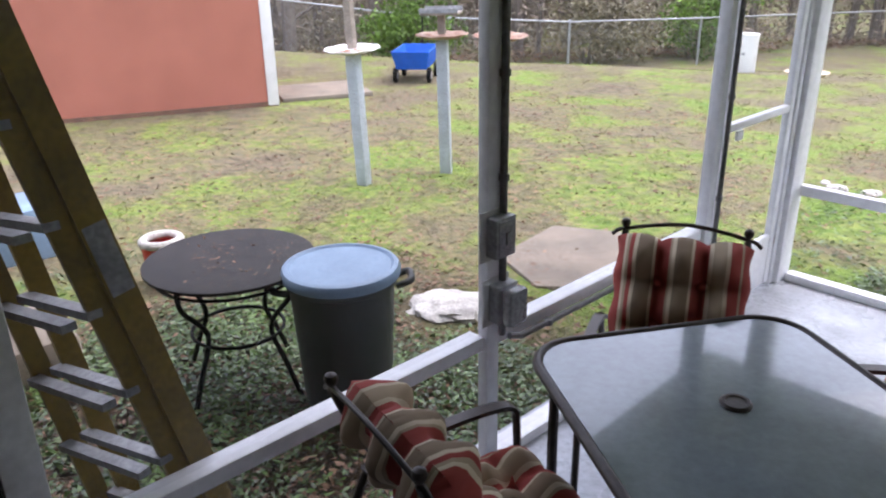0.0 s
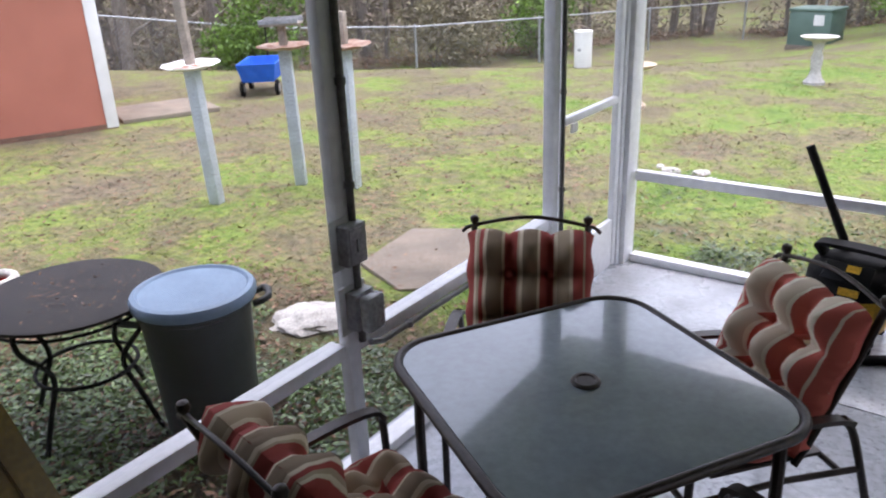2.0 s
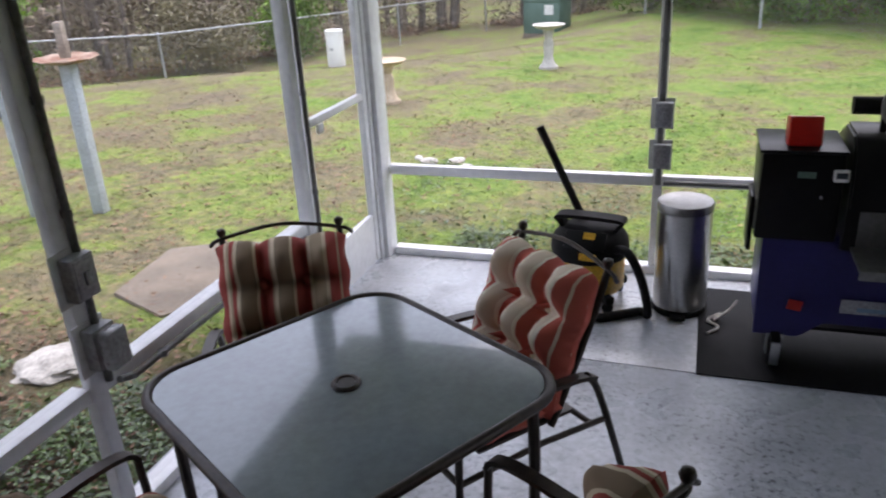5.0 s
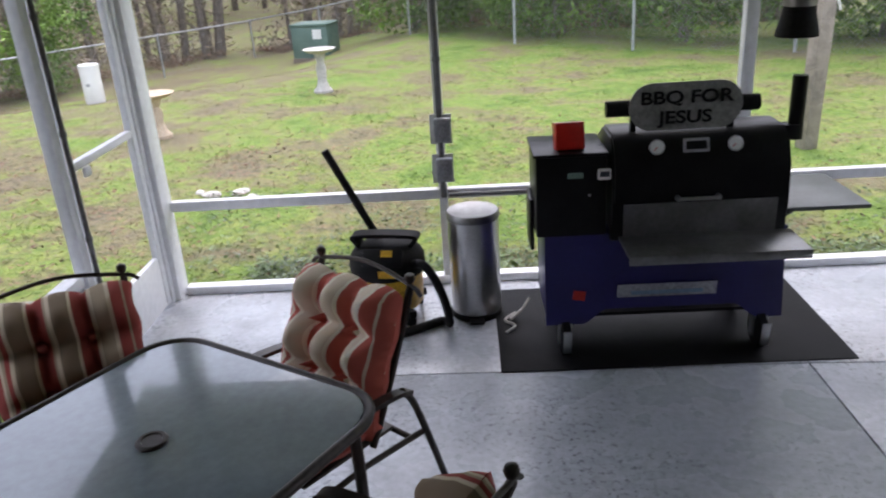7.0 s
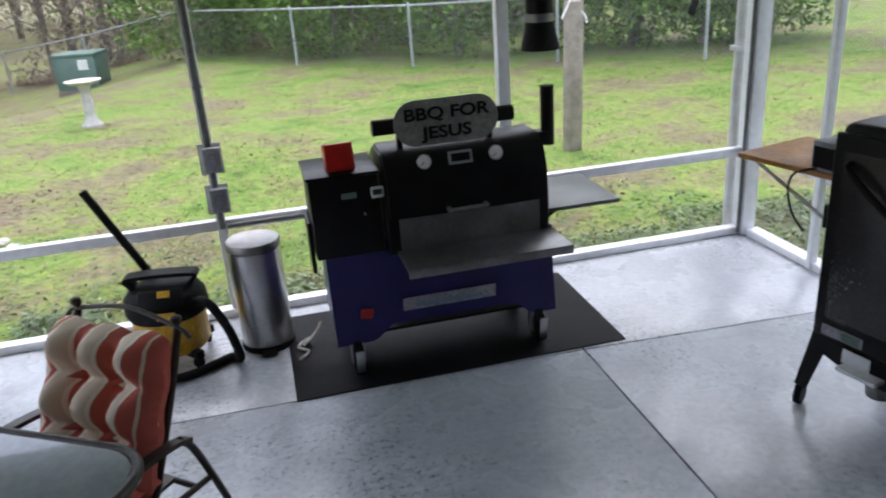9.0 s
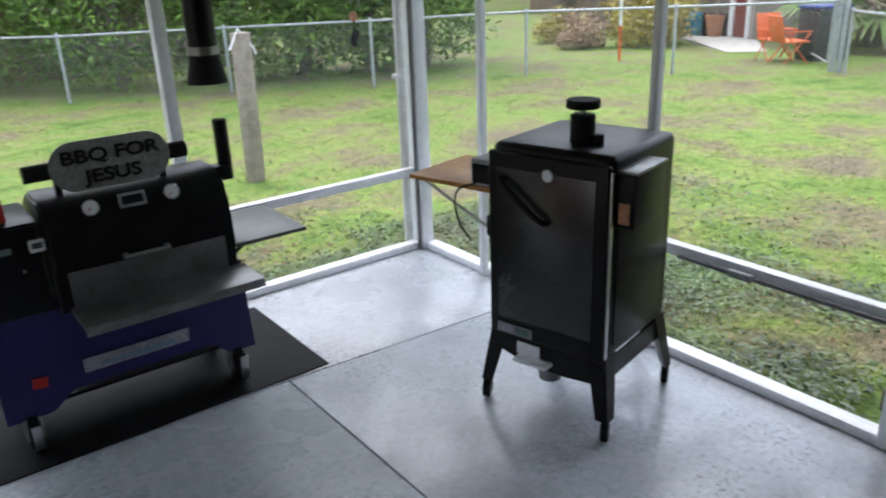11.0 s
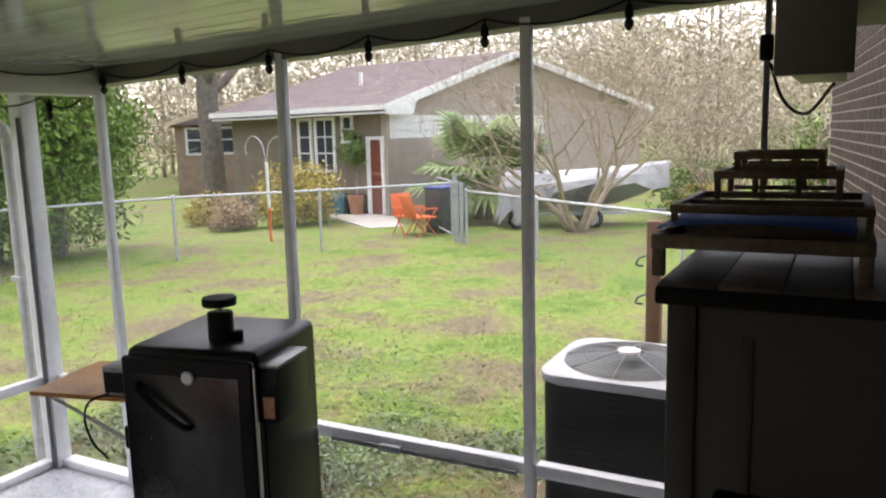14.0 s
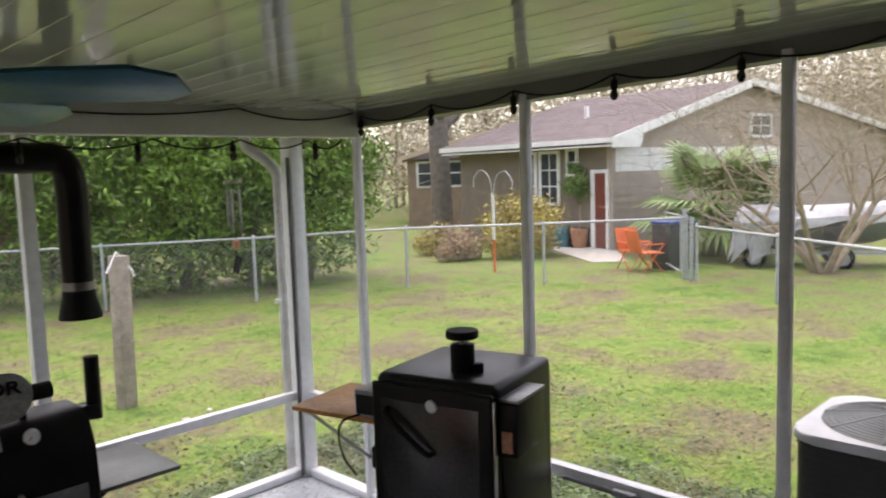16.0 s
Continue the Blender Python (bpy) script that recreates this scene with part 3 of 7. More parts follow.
# ---- patio chairs ----
def stripe_material(name, red, cream, taupe, tan):
    m = bpy.data.materials.new(name)
    m.use_nodes = True
    n, l = m.node_tree.nodes, m.node_tree.links
    b = n["Principled BSDF"]
    b.inputs["Roughness"].default_value = 0.9
    tc = n.new("ShaderNodeTexCoord")
    sep = n.new("ShaderNodeSeparateXYZ")
    l.new(tc.outputs["Object"], sep.inputs[0])
    mr = n.new("ShaderNodeMapRange")
    mr.inputs["From Min"].default_value, mr.inputs["From Max"].default_value = -0.255, 0.255
    l.new(sep.outputs["X"], mr.inputs["Value"])
    r = n.new("ShaderNodeValToRGB")
    r.color_ramp.interpolation = "CONSTANT"
    stops = [(0, red), (0.085, cream), (0.105, tan), (0.125, red), (0.155, cream), (0.18, taupe), (0.29, cream), (0.31, red), (0.41, tan), (0.425, cream), (0.45, taupe), (0.56, cream), (0.58, red), (0.68, cream), (0.71, tan), (0.8, cream), (0.825, red), (0.9, tan), (0.915, red)]
    while len(r.color_ramp.elements) < len(stops):
        r.color_ramp.elements.new(0.5)
    for e, (p, c) in zip(r.color_ramp.elements, stops):
        e.position, e.color = p, (*c, 1)
    l.new(mr.outputs[0], r.inputs["Fac"])
    nz = n.new("ShaderNodeTexNoise")
    nz.inputs["Scale"].default_value = 300
    l.new(tc.outputs["Object"], nz.inputs["Vector"])
    bp = n.new("ShaderNodeBump")
    bp.inputs["Strength"].default_value, bp.inputs["Distance"].default_value = 0.25, 0.002
    l.new(nz.outputs["Fac"], bp.inputs["Height"])
    l.new(bp.outputs[0], b.inputs["Normal"])
    l.new(r.outputs["Color"], b.inputs["Base Color"])
    return m


M["stripe"] = stripe_material("striped_cushion_fabric", (0.31, 0.05, 0.038), (0.6, 0.5, 0.35), (0.23, 0.165, 0.105), (0.38, 0.29, 0.19))
# paler copy of the stripes; the light on one chair is in its colours
M["stripe_lit"] = stripe_material("lit_striped_fabric", (0.55, 0.12, 0.085), (0.88, 0.8, 0.64), (0.7, 0.57, 0.42), (0.76, 0.63, 0.48))


def cushion(w, h, thick, rows, cols, seed):
    """A tufted cushion in the x-z plane, its face towards -y."""
    bm = bmesh.new()
    nx, nz = cols * 10, rows * 10
    rnd = random.Random(seed)
    sides = []
    for face in (-1, 1):
        grid = []
        for i in range(nx + 1):
            col = []
            for j in range(nz + 1):
                u, v = i / nx, j / nz
                edge = min(1.0, (min(u, 1 - u) * w / 0.05)) ** 0.45 * min(1.0, (min(v, 1 - v) * h / 0.05)) ** 0.45
                fu, fv = abs(math.sin(u * cols * math.pi)), abs(math.sin(v * rows * math.pi))
                puff = 0.12 + 0.9 * ((fu * fu + 0.01) * (fv * fv + 0.01)) ** 0.4 + 0.05 * math.sin(u * 31 + 3 * math.sin(v * 17)) * (1 - fv)
                rim = min(1.0, min(u, 1 - u) * w / 0.085, min(v, 1 - v) * h / 0.07) ** 1.3
                puff = 0.66 + (puff - 0.66) * rim
                pin = 1.0
                for a in range(1, cols):
                    for c in range(1, rows):
                        d = math.hypot((u - a / cols) * w, (v - c / rows) * h)
                        pin = min(pin, -0.75 + 1.75 * (d / 0.085) ** 0.6)
                y = face * thick / 2 * edge * min(puff, pin) + rnd.uniform(-0.0015, 0.0015)
                wob = 0.006 * math.sin(v * rows * math.tau + 1.0) * (u - 0.5) * 2
                lump = 0.022 * (fu ** 0.7 - 0.6) * max(0.0, 2 * v - 1) ** 2 - 0.012 * (fu ** 0.7 - 0.6) * max(0.0, 1 - 2 * v) ** 2
                col.append(bm.verts.new(((u - 0.5) * w + wob, y, v * h + lump)))
            grid.append(col)
        sides.append(grid)
        for i in range(nx):
            for j in range(nz):
                q = (grid[i][j], grid[i + 1][j], grid[i + 1][j + 1], grid[i][j + 1])
                bm.faces.new(q if face < 0 else q[::-1])
    bmesh.ops.remove_doubles(bm, verts=bm.verts, dist=0.0006)
    return bm


def make_chair():
    # local frame: the sitter looks along -y; the origin lies on the floor under the back's top corners
    c = thing("patio_chair", "dark bronze metal patio chair with striped tufted cushion", "chair", group="chairs round the patio table")
    w = 0.225
    for s in (-1, 1):
        bm = bmesh.new()
        tube(bm, curve_pts([(s * w, 0.0, 0.885), (s * w, -0.06, 0.74), (s * w, -0.19, 0.47), (s * w, -0.24, 0.38)], 5), 0.013, 8)
        part("back_post", bm, "bronze", c)
        bm = bmesh.new()
        lathe(bm, [(0.008, 0.878), (0.012, 0.884), (0.007, 0.892), (0.015, 0.902), (0.019, 0.914), (0.015, 0.926), (0.004, 0.931)], 12, (s * w, 0.0, 0))
        part("finial", bm, "bronze", c)
        bm = bmesh.new()
        tube(bm, curve_pts([(s * 0.275, -0.1, 0.545), (s * 0.285, -0.17, 0.572), (s * 0.29, -0.3, 0.585), (s * 0.29, -0.5, 0.588), (s * 0.285, -0.61, 0.575), (s * 0.28, -0.64, 0.54)], 6), 0, flat=(0.04, 0.016))
        part("armrest", bm, "bronze", c)
        bm = bmesh.new()
        tube(bm, curve_pts([(s * 0.28, -0.64, 0.55), (s * 0.275, -0.645, 0.36), (s * 0.275, -0.65, 0.0)], 5), 0.013, 8)
        part("front_leg", bm, "bronze", c)
        bm = bmesh.new()
        tube(bm, curve_pts([(s * 0.283, -0.14, 0.57), (s * 0.283, -0.09, 0.5), (s * 0.28, -0.01, 0.28), (s * 0.278, 0.08, 0.0)], 6), 0.013, 8)
        part("rear_leg", bm, "bronze", c)
        bm = bmesh.new()
        tube(bm, [(s * 0.275, -0.64, 0.36), (s * 0.25, -0.3, 0.35), (s * 0.28, -0.04, 0.36)], 0.011, 8)
        part("side_rail", bm, "bronze", c)
    bm = bmesh.new()
    tube(bm, curve_pts([(-w - 0.05, -0.005, 0.862), (-w, 0, 0.888), (0, 0.012, 0.92), (w, 0, 0.888), (w + 0.05, -0.005, 0.862)], 8), 0.008, 8)
    part("top_rail", bm, "bronze", c)
    for y in (-0.64, -0.1):
        bm = bmesh.new()
        rod(bm, (-0.275, y, 0.355), (0.275, y, 0.355), 0.011)
        part("cross_rail", bm, "bronze", c)
    bm = bx(-0.215, 0.215, -0.53, -0.13, 0.385, 0.4, bevel=0.004)
    part("seat_sling", bm, "bronze", c)
    bk = turned(cushion(0.485, 0.51, 0.225, 3, 3, 3), pose(0, -0.265, 0.42, -24))
    part("back_cushion", bk, "stripe", c, "red, cream and taupe striped tufted cushion", smooth=180)
    st = turned(cushion(0.485, 0.42, 0.14, 3, 3, 4), pose(0, -0.2, 0.45, 90))
    part("seat_cushion", st, "stripe", c, "red, cream and taupe striped tufted cushion", smooth=180)
    bm = bmesh.new()
    tube(bm, curve_pts([(-0.235, 0.0, 0.8), (-0.25, 0.02, 0.74), (-0.245, 0.015, 0.68)], 5), 0.004, 6)
    part("cushion_tie", bm, "bronze", c)
    return c


chair = make_chair()
chair.matrix_basis = heading(0.368, 2.709, 0, 0.458, -0.889)
# this chair takes the stripe copy with brighter light in its colour
lighter = tagged(copy_thing(chair, heading(1.461, 2.745, 0, -0.639, -0.77)), "bronze metal patio chair with brighter-lit striped tufted cushion")
for ob in lighter.children:
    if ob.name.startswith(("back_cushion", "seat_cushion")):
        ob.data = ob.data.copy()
        ob.data.materials[0] = M["stripe_lit"]
copy_thing(chair, heading(0.515, 1.06, 0, 0.2, 0.98))
copy_thing(chair, heading(1.795, 1.4, 0, -0.86, 0.51))


# ---- pellet grill on a blue cart ----
def make_grill():
    gr = thing("pellet_grill", "black pellet grill with stainless front shelf on dark blue cart", "grill", pose(0, 3.65, 0) @ Matrix.Diagonal((1, 1, 1.037, 1)))
    # cart: a cabinet below the hopper, and one skirt whose foot flares out and arches up between the wheels
    part("cart_cabinet", bx(2.2, 2.5, 0.02, 0.46, 0.4, 0.62, bevel=0.008), "blue", gr, "dark blue painted cart cabinet")

    def skirt_foot(x):
        u = min(max((x - 2.36) / 0.12, 0.0), 1.0) * min(max((3.2 - x) / 0.12, 0.0), 1.0)
        return 0.165 + 0.075 * u * u * (3 - 2 * u)
    bm = bmesh.new()
    cols = []
    for i in range(45):
        x = 2.185 + (3.315 - 2.185) * i / 44
        zf = skirt_foot(x)
        cols.append([bm.verts.new(p) for p in ((x, 0.012, 0.6), (x, 0.004, 0.42), (x, -0.03, zf), (x, -0.012, zf), (x, 0.024, 0.42), (x, 0.03, 0.6))])
    for a, b in zip(cols, cols[1:]):
        for k in range(6):
            bm.faces.new((a[k], b[k], b[(k + 1) % 6], a[(k + 1) % 6]))
    bm.faces.new(cols[0][::-1])
    bm.faces.new(cols[-1])
    part("cart_skirt", bm, "blue", gr, "dark blue painted flared skirt")
    for x in (2.19, 3.29):
        part("cart_side", bx(x, x + 0.02, 0.032, 0.43, 0.18, 0.6, bevel=0.006), "blue", gr)
    part("cart_back", bx(2.52, 3.28, 0.434, 0.46, 0.19, 0.55, bevel=0.006), "blue", gr)
    part("bottom_shelf", bx(2.215, 3.285, 0.034, 0.418, 0.172, 0.189), "black", gr)
    # hopper
    bm = bx(2.145, 2.47, -0.01, 0.34, 0.6, 0.972, bevel=0.012)
    part("hopper", bm, "black", gr)
    part("hopper_lid", bx(2.135, 2.475, -0.02, 0.35, 0.972, 0.988, bevel=0.006), "black", gr)
    part("hopper_bracket", bx(2.125, 2.145, 0.1, 0.3, 0.5, 0.75, bevel=0.006), "black", gr)
    # drum with a sloping front
    prof = [(-0.03, 0.58), (-0.035, 0.72), (-0.03, 0.9), (0.015, 0.995), (0.075, 1.032), (0.28, 1.032), (0.42, 0.96), (0.46, 0.72), (0.42, 0.56), (0.05, 0.55)]
    bm = bmesh.new()
    a = [bm.verts.new((2.49, y, z)) for y, z in prof]
    b = [bm.verts.new((3.285, y, z)) for y, z in prof]
    bm.faces.new(a)
    bm.faces.new(b[::-1])
    fs = [bm.faces.new((a[i], b[i], b[(i + 1) % len(a)], a[(i + 1) % len(a)])) for i in range(len(a))]
    bmesh.ops.bevel(bm, geom=[e for e in bm.edges], offset=0.01, segments=2, affect="EDGES", profile=0.5)
    part("drum", bm, "black", gr)
    lid = bmesh.new()
    lp = [(-0.045, 0.76), (-0.042, 0.9), (0.008, 1.006), (0.07, 1.045), (0.26, 1.047), (0.26, 1.038), (0.075, 1.036), (0.018, 0.998), (-0.03, 0.9), (-0.034, 0.76)]
    a = [lid.verts.new((2.5, y, z)) for y, z in lp]
    b = [lid.verts.new((3.275, y, z)) for y, z in lp]
    lid.faces.new(a)
    lid.faces.new(b[::-1])
    for i in range(len(lp)):
        lid.faces.new((a[i], b[i], b[(i + 1) % len(a)], a[(i + 1) % len(a)]))
    lid = part("lid", lid, "black", gr)
    bm = bmesh.new()
    rod(bm, (2.78, -0.075, 0.775), (2.96, -0.075, 0.775), 0.009)
    rod(bm, (2.78, -0.075, 0.775), (2.78, -0.035, 0.775), 0.012)
    rod(bm, (2.96, -0.075, 0.775), (2.96, -0.035, 0.775), 0.012)
    part("lid_handle", bm, "steel", gr, "steel lid handle")
    n = Vector((0, -0.175, 0.06)).normalized()
    slope = math.degrees(math.atan2(0.06, 0.17))
    for x in (2.685, 3.03):
        gm = pose(x, -0.012, 0.995, 90 - slope)
        bm = bmesh.new()
        lathe(bm, [(0.03, 0.0), (0.034, 0.012), (0.031, 0.016)], 24)
        ga = part("gauge", bm, "steel", gr, "round dial thermometer", at=gm)
        part("gauge_face", lathe(bmesh.new(), [(0.028, 0.0162), (0.028, 0.0172)], 24), "white", ga, "white dial")
        part("gauge_needle", turned(bx(-0.002, 0.002, 0.0, 0.022, 0.0173, 0.0185), pose(0, 0, 0, 0, 0, 130)), "red", ga)
    pl = part("badge", turned(bx(-0.058, 0.058, -0.03, 0.03, 0.0, 0.004, bevel=0.002), pose(2.857, -0.022, 1.0, 90 - slope)), "silver", gr, "small silver badge")
    part("badge_bar", turned(bx(-0.045, 0.045, -0.018, 0.018, 0.0042, 0.006), pose(2.857, -0.022, 1.0, 90 - slope)), "black", gr)
    # front shelf, hinged on brackets, and the folded steel behind it
    part("heat_plate", bx(2.54, 3.23, -0.052, -0.044, 0.55, 0.755), "steel_dull", gr, "dull stainless plate")
    sh = bmesh.new()
    box(sh, 2.52, 3.3, -0.3, -0.05, 0.592, 0.607, bevel=0.003)
    box(sh, 2.52, 3.3, -0.305, -0.295, 0.567, 0.607, bevel=0.002)
    part("front_shelf", sh, "steel_dull", gr, "stainless front shelf")
    for x in (2.62, 3.2):
        bm = bmesh.new()
        prism(bm, [(-0.25, 0.59), (-0.05, 0.59), (-0.05, 0.46)], x, x + 0.012)
        bmesh.ops.transform(bm, matrix=Matrix(((0, 0, 1, 0), (1, 0, 0, 0), (0, 1, 0, 0), (0, 0, 0, 1))), verts=bm.verts)
        part("shelf_bracket", bm, "black", gr)
    part("side_shelf", bx(3.3, 3.68, 0.0, 0.5, 0.665, 0.685, bevel=0.004), "grey_plate", gr, "grey steel side shelf")
    bm = bmesh.new()
    rod(bm, (3.3, 0.25, 0.5), (3.55, 0.25, 0.665), 0.01)
    part("shelf_brace", bm, "black", gr)
    # chimney on the side
    bm = bmesh.new()
    box(bm, 3.27, 3.36, 0.12, 0.2, 0.965, 1.03, bevel=0.004)
    tube(bm, [(3.36, 0.16, 0.96), (3.36, 0.16, 1.24)], 0.034, 14)
    part("chimney", bm, "black", gr)
    # sign over the lid, held between two handle stubs
    for x in (2.6, 3.04):
        part("sign_bracket", bx(x - 0.013, x + 0.013, 0.09, 0.12, 1.03, 1.175, bevel=0.003), "black", gr)
    for x0, x1 in ((2.475, 2.585), (3.055, 3.155)):
        bm = bmesh.new()
        rod(bm, (x0, 0.09, 1.15), (x1, 0.09, 1.15), 0.035, seg=14)
        part("handle_stub", bm, "black_matte", gr)
    sg = part("sign", turned(prism(bmesh.new(), round_rect(0.5, 0.205, 0.1, 8), 0, 0.012, bevel=0.003), pose(2.82, 0.055, 1.158, 90)), "cream", gr, "pale oval sign with dark lettering")
    for txt, z, size in (("BBQ FOR", 1.172, 0.076), ("JESUS", 1.086, 0.076)):
        cu = bpy.data.curves.new("sign_text", "FONT")
        cu.body, cu.size, cu.extrude, cu.offset = txt, size, 0.003, 0.0017
        cu.align_x = "CENTER"
        tob = new("tmp", cu)
        bpy.context.view_layer.update()
        me = bpy.data.meshes.new_from_object(tob.evaluated_get(bpy.context.evaluated_depsgraph_get()))
        bpy.data.objects.remove(tob)
        me.materials.append(M["black_matte"])
        lo = new("lettering", me)
        lo.parent = sg
        lo.matrix_basis = pose(2.82, 0.041, z, 90) @ Matrix.Diagonal((1.3, 1, 1, 1))
    # controls
    part("control_display", bx(2.29, 2.36, -0.018, -0.008, 0.875, 0.9, bevel=0.002), "green_box", gr, "green display")
    d = part("thermometer_display", bx(2.425, 2.485, -0.03, -0.008, 0.865, 0.915, bevel=0.006), "white", gr, "white digital thermometer")
    part("screen", bx(2.434, 2.476, -0.033, -0.0305, 0.882, 0.906), "glass", d)
    part("knob", bx(2.385, 2.395, -0.02, -0.008, 0.79, 0.8), "silver", gr)
    mp = part("maker_plate", turned(bx(-0.236, 0.236, -0.005, 0.0, -0.043, 0.043, bevel=0.002), pose(2.762, -0.019, 0.316, 8)), "silver", gr, "silver name plate")
    part("plate_bar", turned(bx(-0.17, 0.17, -0.0075, -0.0055, -0.012, 0.008), pose(2.762, -0.019, 0.316, 8)), "bluegrey", mp)
    part("sticker", turned(bx(-0.03, 0.03, -0.003, 0.0, -0.025, 0.025), pose(2.345, -0.021, 0.31, 8, 8)), "red", gr, "small red sticker")
    for x in (2.28, 3.22):
        for y in (0.0, 0.4):
            cs = part("caster", turned(lathe(bmesh.new(), [(0.066, -0.026), (0.092, -0.018), (0.092, 0.018), (0.066, 0.026)], 24), pose(x, y, 0.092, 0, 90, 0)), "rubber", gr, "black rubber caster")
            part("hub", turned(lathe(bmesh.new(), [(0.026, -0.026), (0.03, -0.02), (0.03, 0.02), (0.026, 0.026)], 14), pose(x, y, 0.079, 0, 90, 0)), "steel", cs, "steel hub")
            bm = bmesh.new()
            box(bm, x - 0.034, x - 0.026, y - 0.024, y + 0.024, 0.06, 0.165)
            box(bm, x + 0.026, x + 0.034, y - 0.024, y + 0.024, 0.06, 0.165)
            box(bm, x - 0.034, x + 0.034, y - 0.03, y + 0.03, 0.155, 0.167)
            part("fork", bm, "steel", cs, "steel caster fork")
            # added bar that stands for the bright front of the fork
            part("brake_lever", turned(bx(-0.02, 0.02, -0.004, 0.004, -0.06, 0.06, bevel=0.003), pose(x, y - 0.1, 0.105, 8)), "steel", cs, "steel bar added as the bright front of the caster fork")
    return gr


make_grill()
solid("red_box", turned(bx(-0.066, 0.066, 0.0, 0.1, 0.0, 0.125, bevel=0.008), pose(2.31, 3.68, 1.03, -12, 0, 3)), "red", "small translucent red plastic container on the grill hopper", "container")
solid("cord", tube(bmesh.new(), curve_pts([(2.0, 3.86, 0.012), (2.05, 3.93, 0.015), (2.0, 3.99, 0.02), (2.06, 4.05, 0.03), (2.03, 3.97, 0.035), (2.1, 4.06, 0.05), (2.14, 4.12, 0.08)], 6), 0.008, 6), "stone_white", "loose white cord lying on the rubber mat", "cord")
solid("grill_mat", bx(1.953, 3.64, 3.475, 4.4, 0.0, 0.008, bevel=0.003), "rubber", "black rubber mat under the pellet grill", "mat")


# ---- vertical smoker ----
def make_smoker():
    # local frame: front towards -y, origin on the floor under the middle of the front
    sm = thing("vertical_smoker", "black upright pellet smoker cabinet on splayed caster legs", "smoker", heading(4.147, 2.4, 0, -0.974, -0.228))
    w, d = 0.29, 0.585
    part("body", bx(-w, w, 0.02, d, 0.36, 1.235, bevel=0.035, seg=4), "black", sm)
    part("door", bx(-w + 0.004, w - 0.004, -0.012, 0.02, 0.36, 1.205, bevel=0.012, seg=3), "black", sm)
    part("door_panel", bx(-w + 0.055, w - 0.06, -0.0165, -0.0125, 0.45, 1.14, bevel=0.002), M["smoked_glass"], sm, "dark glass door window")
    bm = bmesh.new()
    lathe(bm, [(0.024, 0), (0.028, 0.01), (0.024, 0.014)], 20)
    ga = part("gauge", bm, "steel", sm, "round dial thermometer", at=pose(0.018, -0.014, 1.135, 90))
    part("gauge_face", lathe(bmesh.new(), [(0.021, 0.0142), (0.021, 0.015)], 20), "white", ga)
    bm = bmesh.new()
    tube(bm, curve_pts([(-0.2, -0.02, 1.1), (-0.19, -0.05, 1.085), (-0.08, -0.055, 1.0), (0.0, -0.05, 0.945), (0.015, -0.02, 0.935)], 6), 0.013, 10)
    part("door_handle", bm, "black_matte", sm)
    part("latch", bx(-w - 0.035, -w + 0.002, 0.02, 0.08, 0.8, 0.9, bevel=0.01), "black_matte", sm)
    part("vent_label", bx(-w + 0.05, -w + 0.23, -0.0165, -0.012, 0.375, 0.42), "silver", sm, "silver maker label")
    part("label_patch", bx(-w + 0.14, -w + 0.22, -0.0185, -0.017, 0.38, 0.415), "green_box", sm)
    # lower apron, drip tray and legs
    bm = bmesh.new()
    a = [(-w, 0.36), (w, 0.36), (w, 0.25), (0.1, 0.235), (-0.1, 0.24), (-w, 0.29)]
    for y in (0.0, d - 0.012):
        vs = [bm.verts.new((x, y, z)) for x, z in a]
        ws = [bm.verts.new((x, y + 0.012, z)) for x, z in a]
        bm.faces.new(vs)
        bm.faces.new(ws[::-1])
        for i in range(6):
            bm.faces.new((vs[i], ws[i], ws[(i + 1) % 6], vs[(i + 1) % 6]))
    for x in (-w, w - 0.012):
        box(bm, x, x + 0.012, 0.012, d - 0.012, 0.26, 0.36)
    part("apron", bm, "black", sm)
    part("drip_tray", bx(-0.13, 0.04, -0.06, 0.3, 0.268, 0.285, bevel=0.004), "alu", sm, "pale steel drip tray")
    part("tray_spout", bx(-0.14, -0.02, -0.012, -0.003, 0.285, 0.345, bevel=0.003), "alu", sm, "pale steel plate")
    part("grease_bucket", lathe(bmesh.new(), [(0.05, 0.16), (0.06, 0.25), (0.055, 0.25), (0.046, 0.165)], 18, (-0.02, 0.08, 0)), "steel_dull", sm, "small steel grease bucket")
    for sx in (-1, 1):
        for y, sy in ((0.01, -1), (d - 0.01, 1)):
            bm = bmesh.new()
            top = [(sx * w, y), (sx * (w - 0.09), y), (sx * w, y - sy * 0.09)]
            bot = [(sx * (w + 0.04), y + sy * 0.035), (sx * (w - 0.02), y + sy * 0.035), (sx * (w + 0.04), y - sy * 0.025)]
            vt = [bm.verts.new((px, py, 0.38)) for px, py in top]
            vb = [bm.verts.new((px, py, 0.095)) for px, py in bot]
            bm.faces.new(vt)
            bm.faces.new(vb[::-1])
            for i in range(3):
                bm.faces.new((vt[i], vt[(i + 1) % 3], vb[(i + 1) % 3], vb[i]))
            lg = part("leg", bm, "black", sm)
            bm = bmesh.new()
            lathe(bm, [(0.034, -0.018), (0.045, -0.014), (0.045, 0.014), (0.034, 0.018)], 16)
            turned(bm, pose(sx * (w + 0.02), y + sy * 0.018, 0.045, 0, 90, 20))
            cs = part("caster", bm, "rubber", sm)
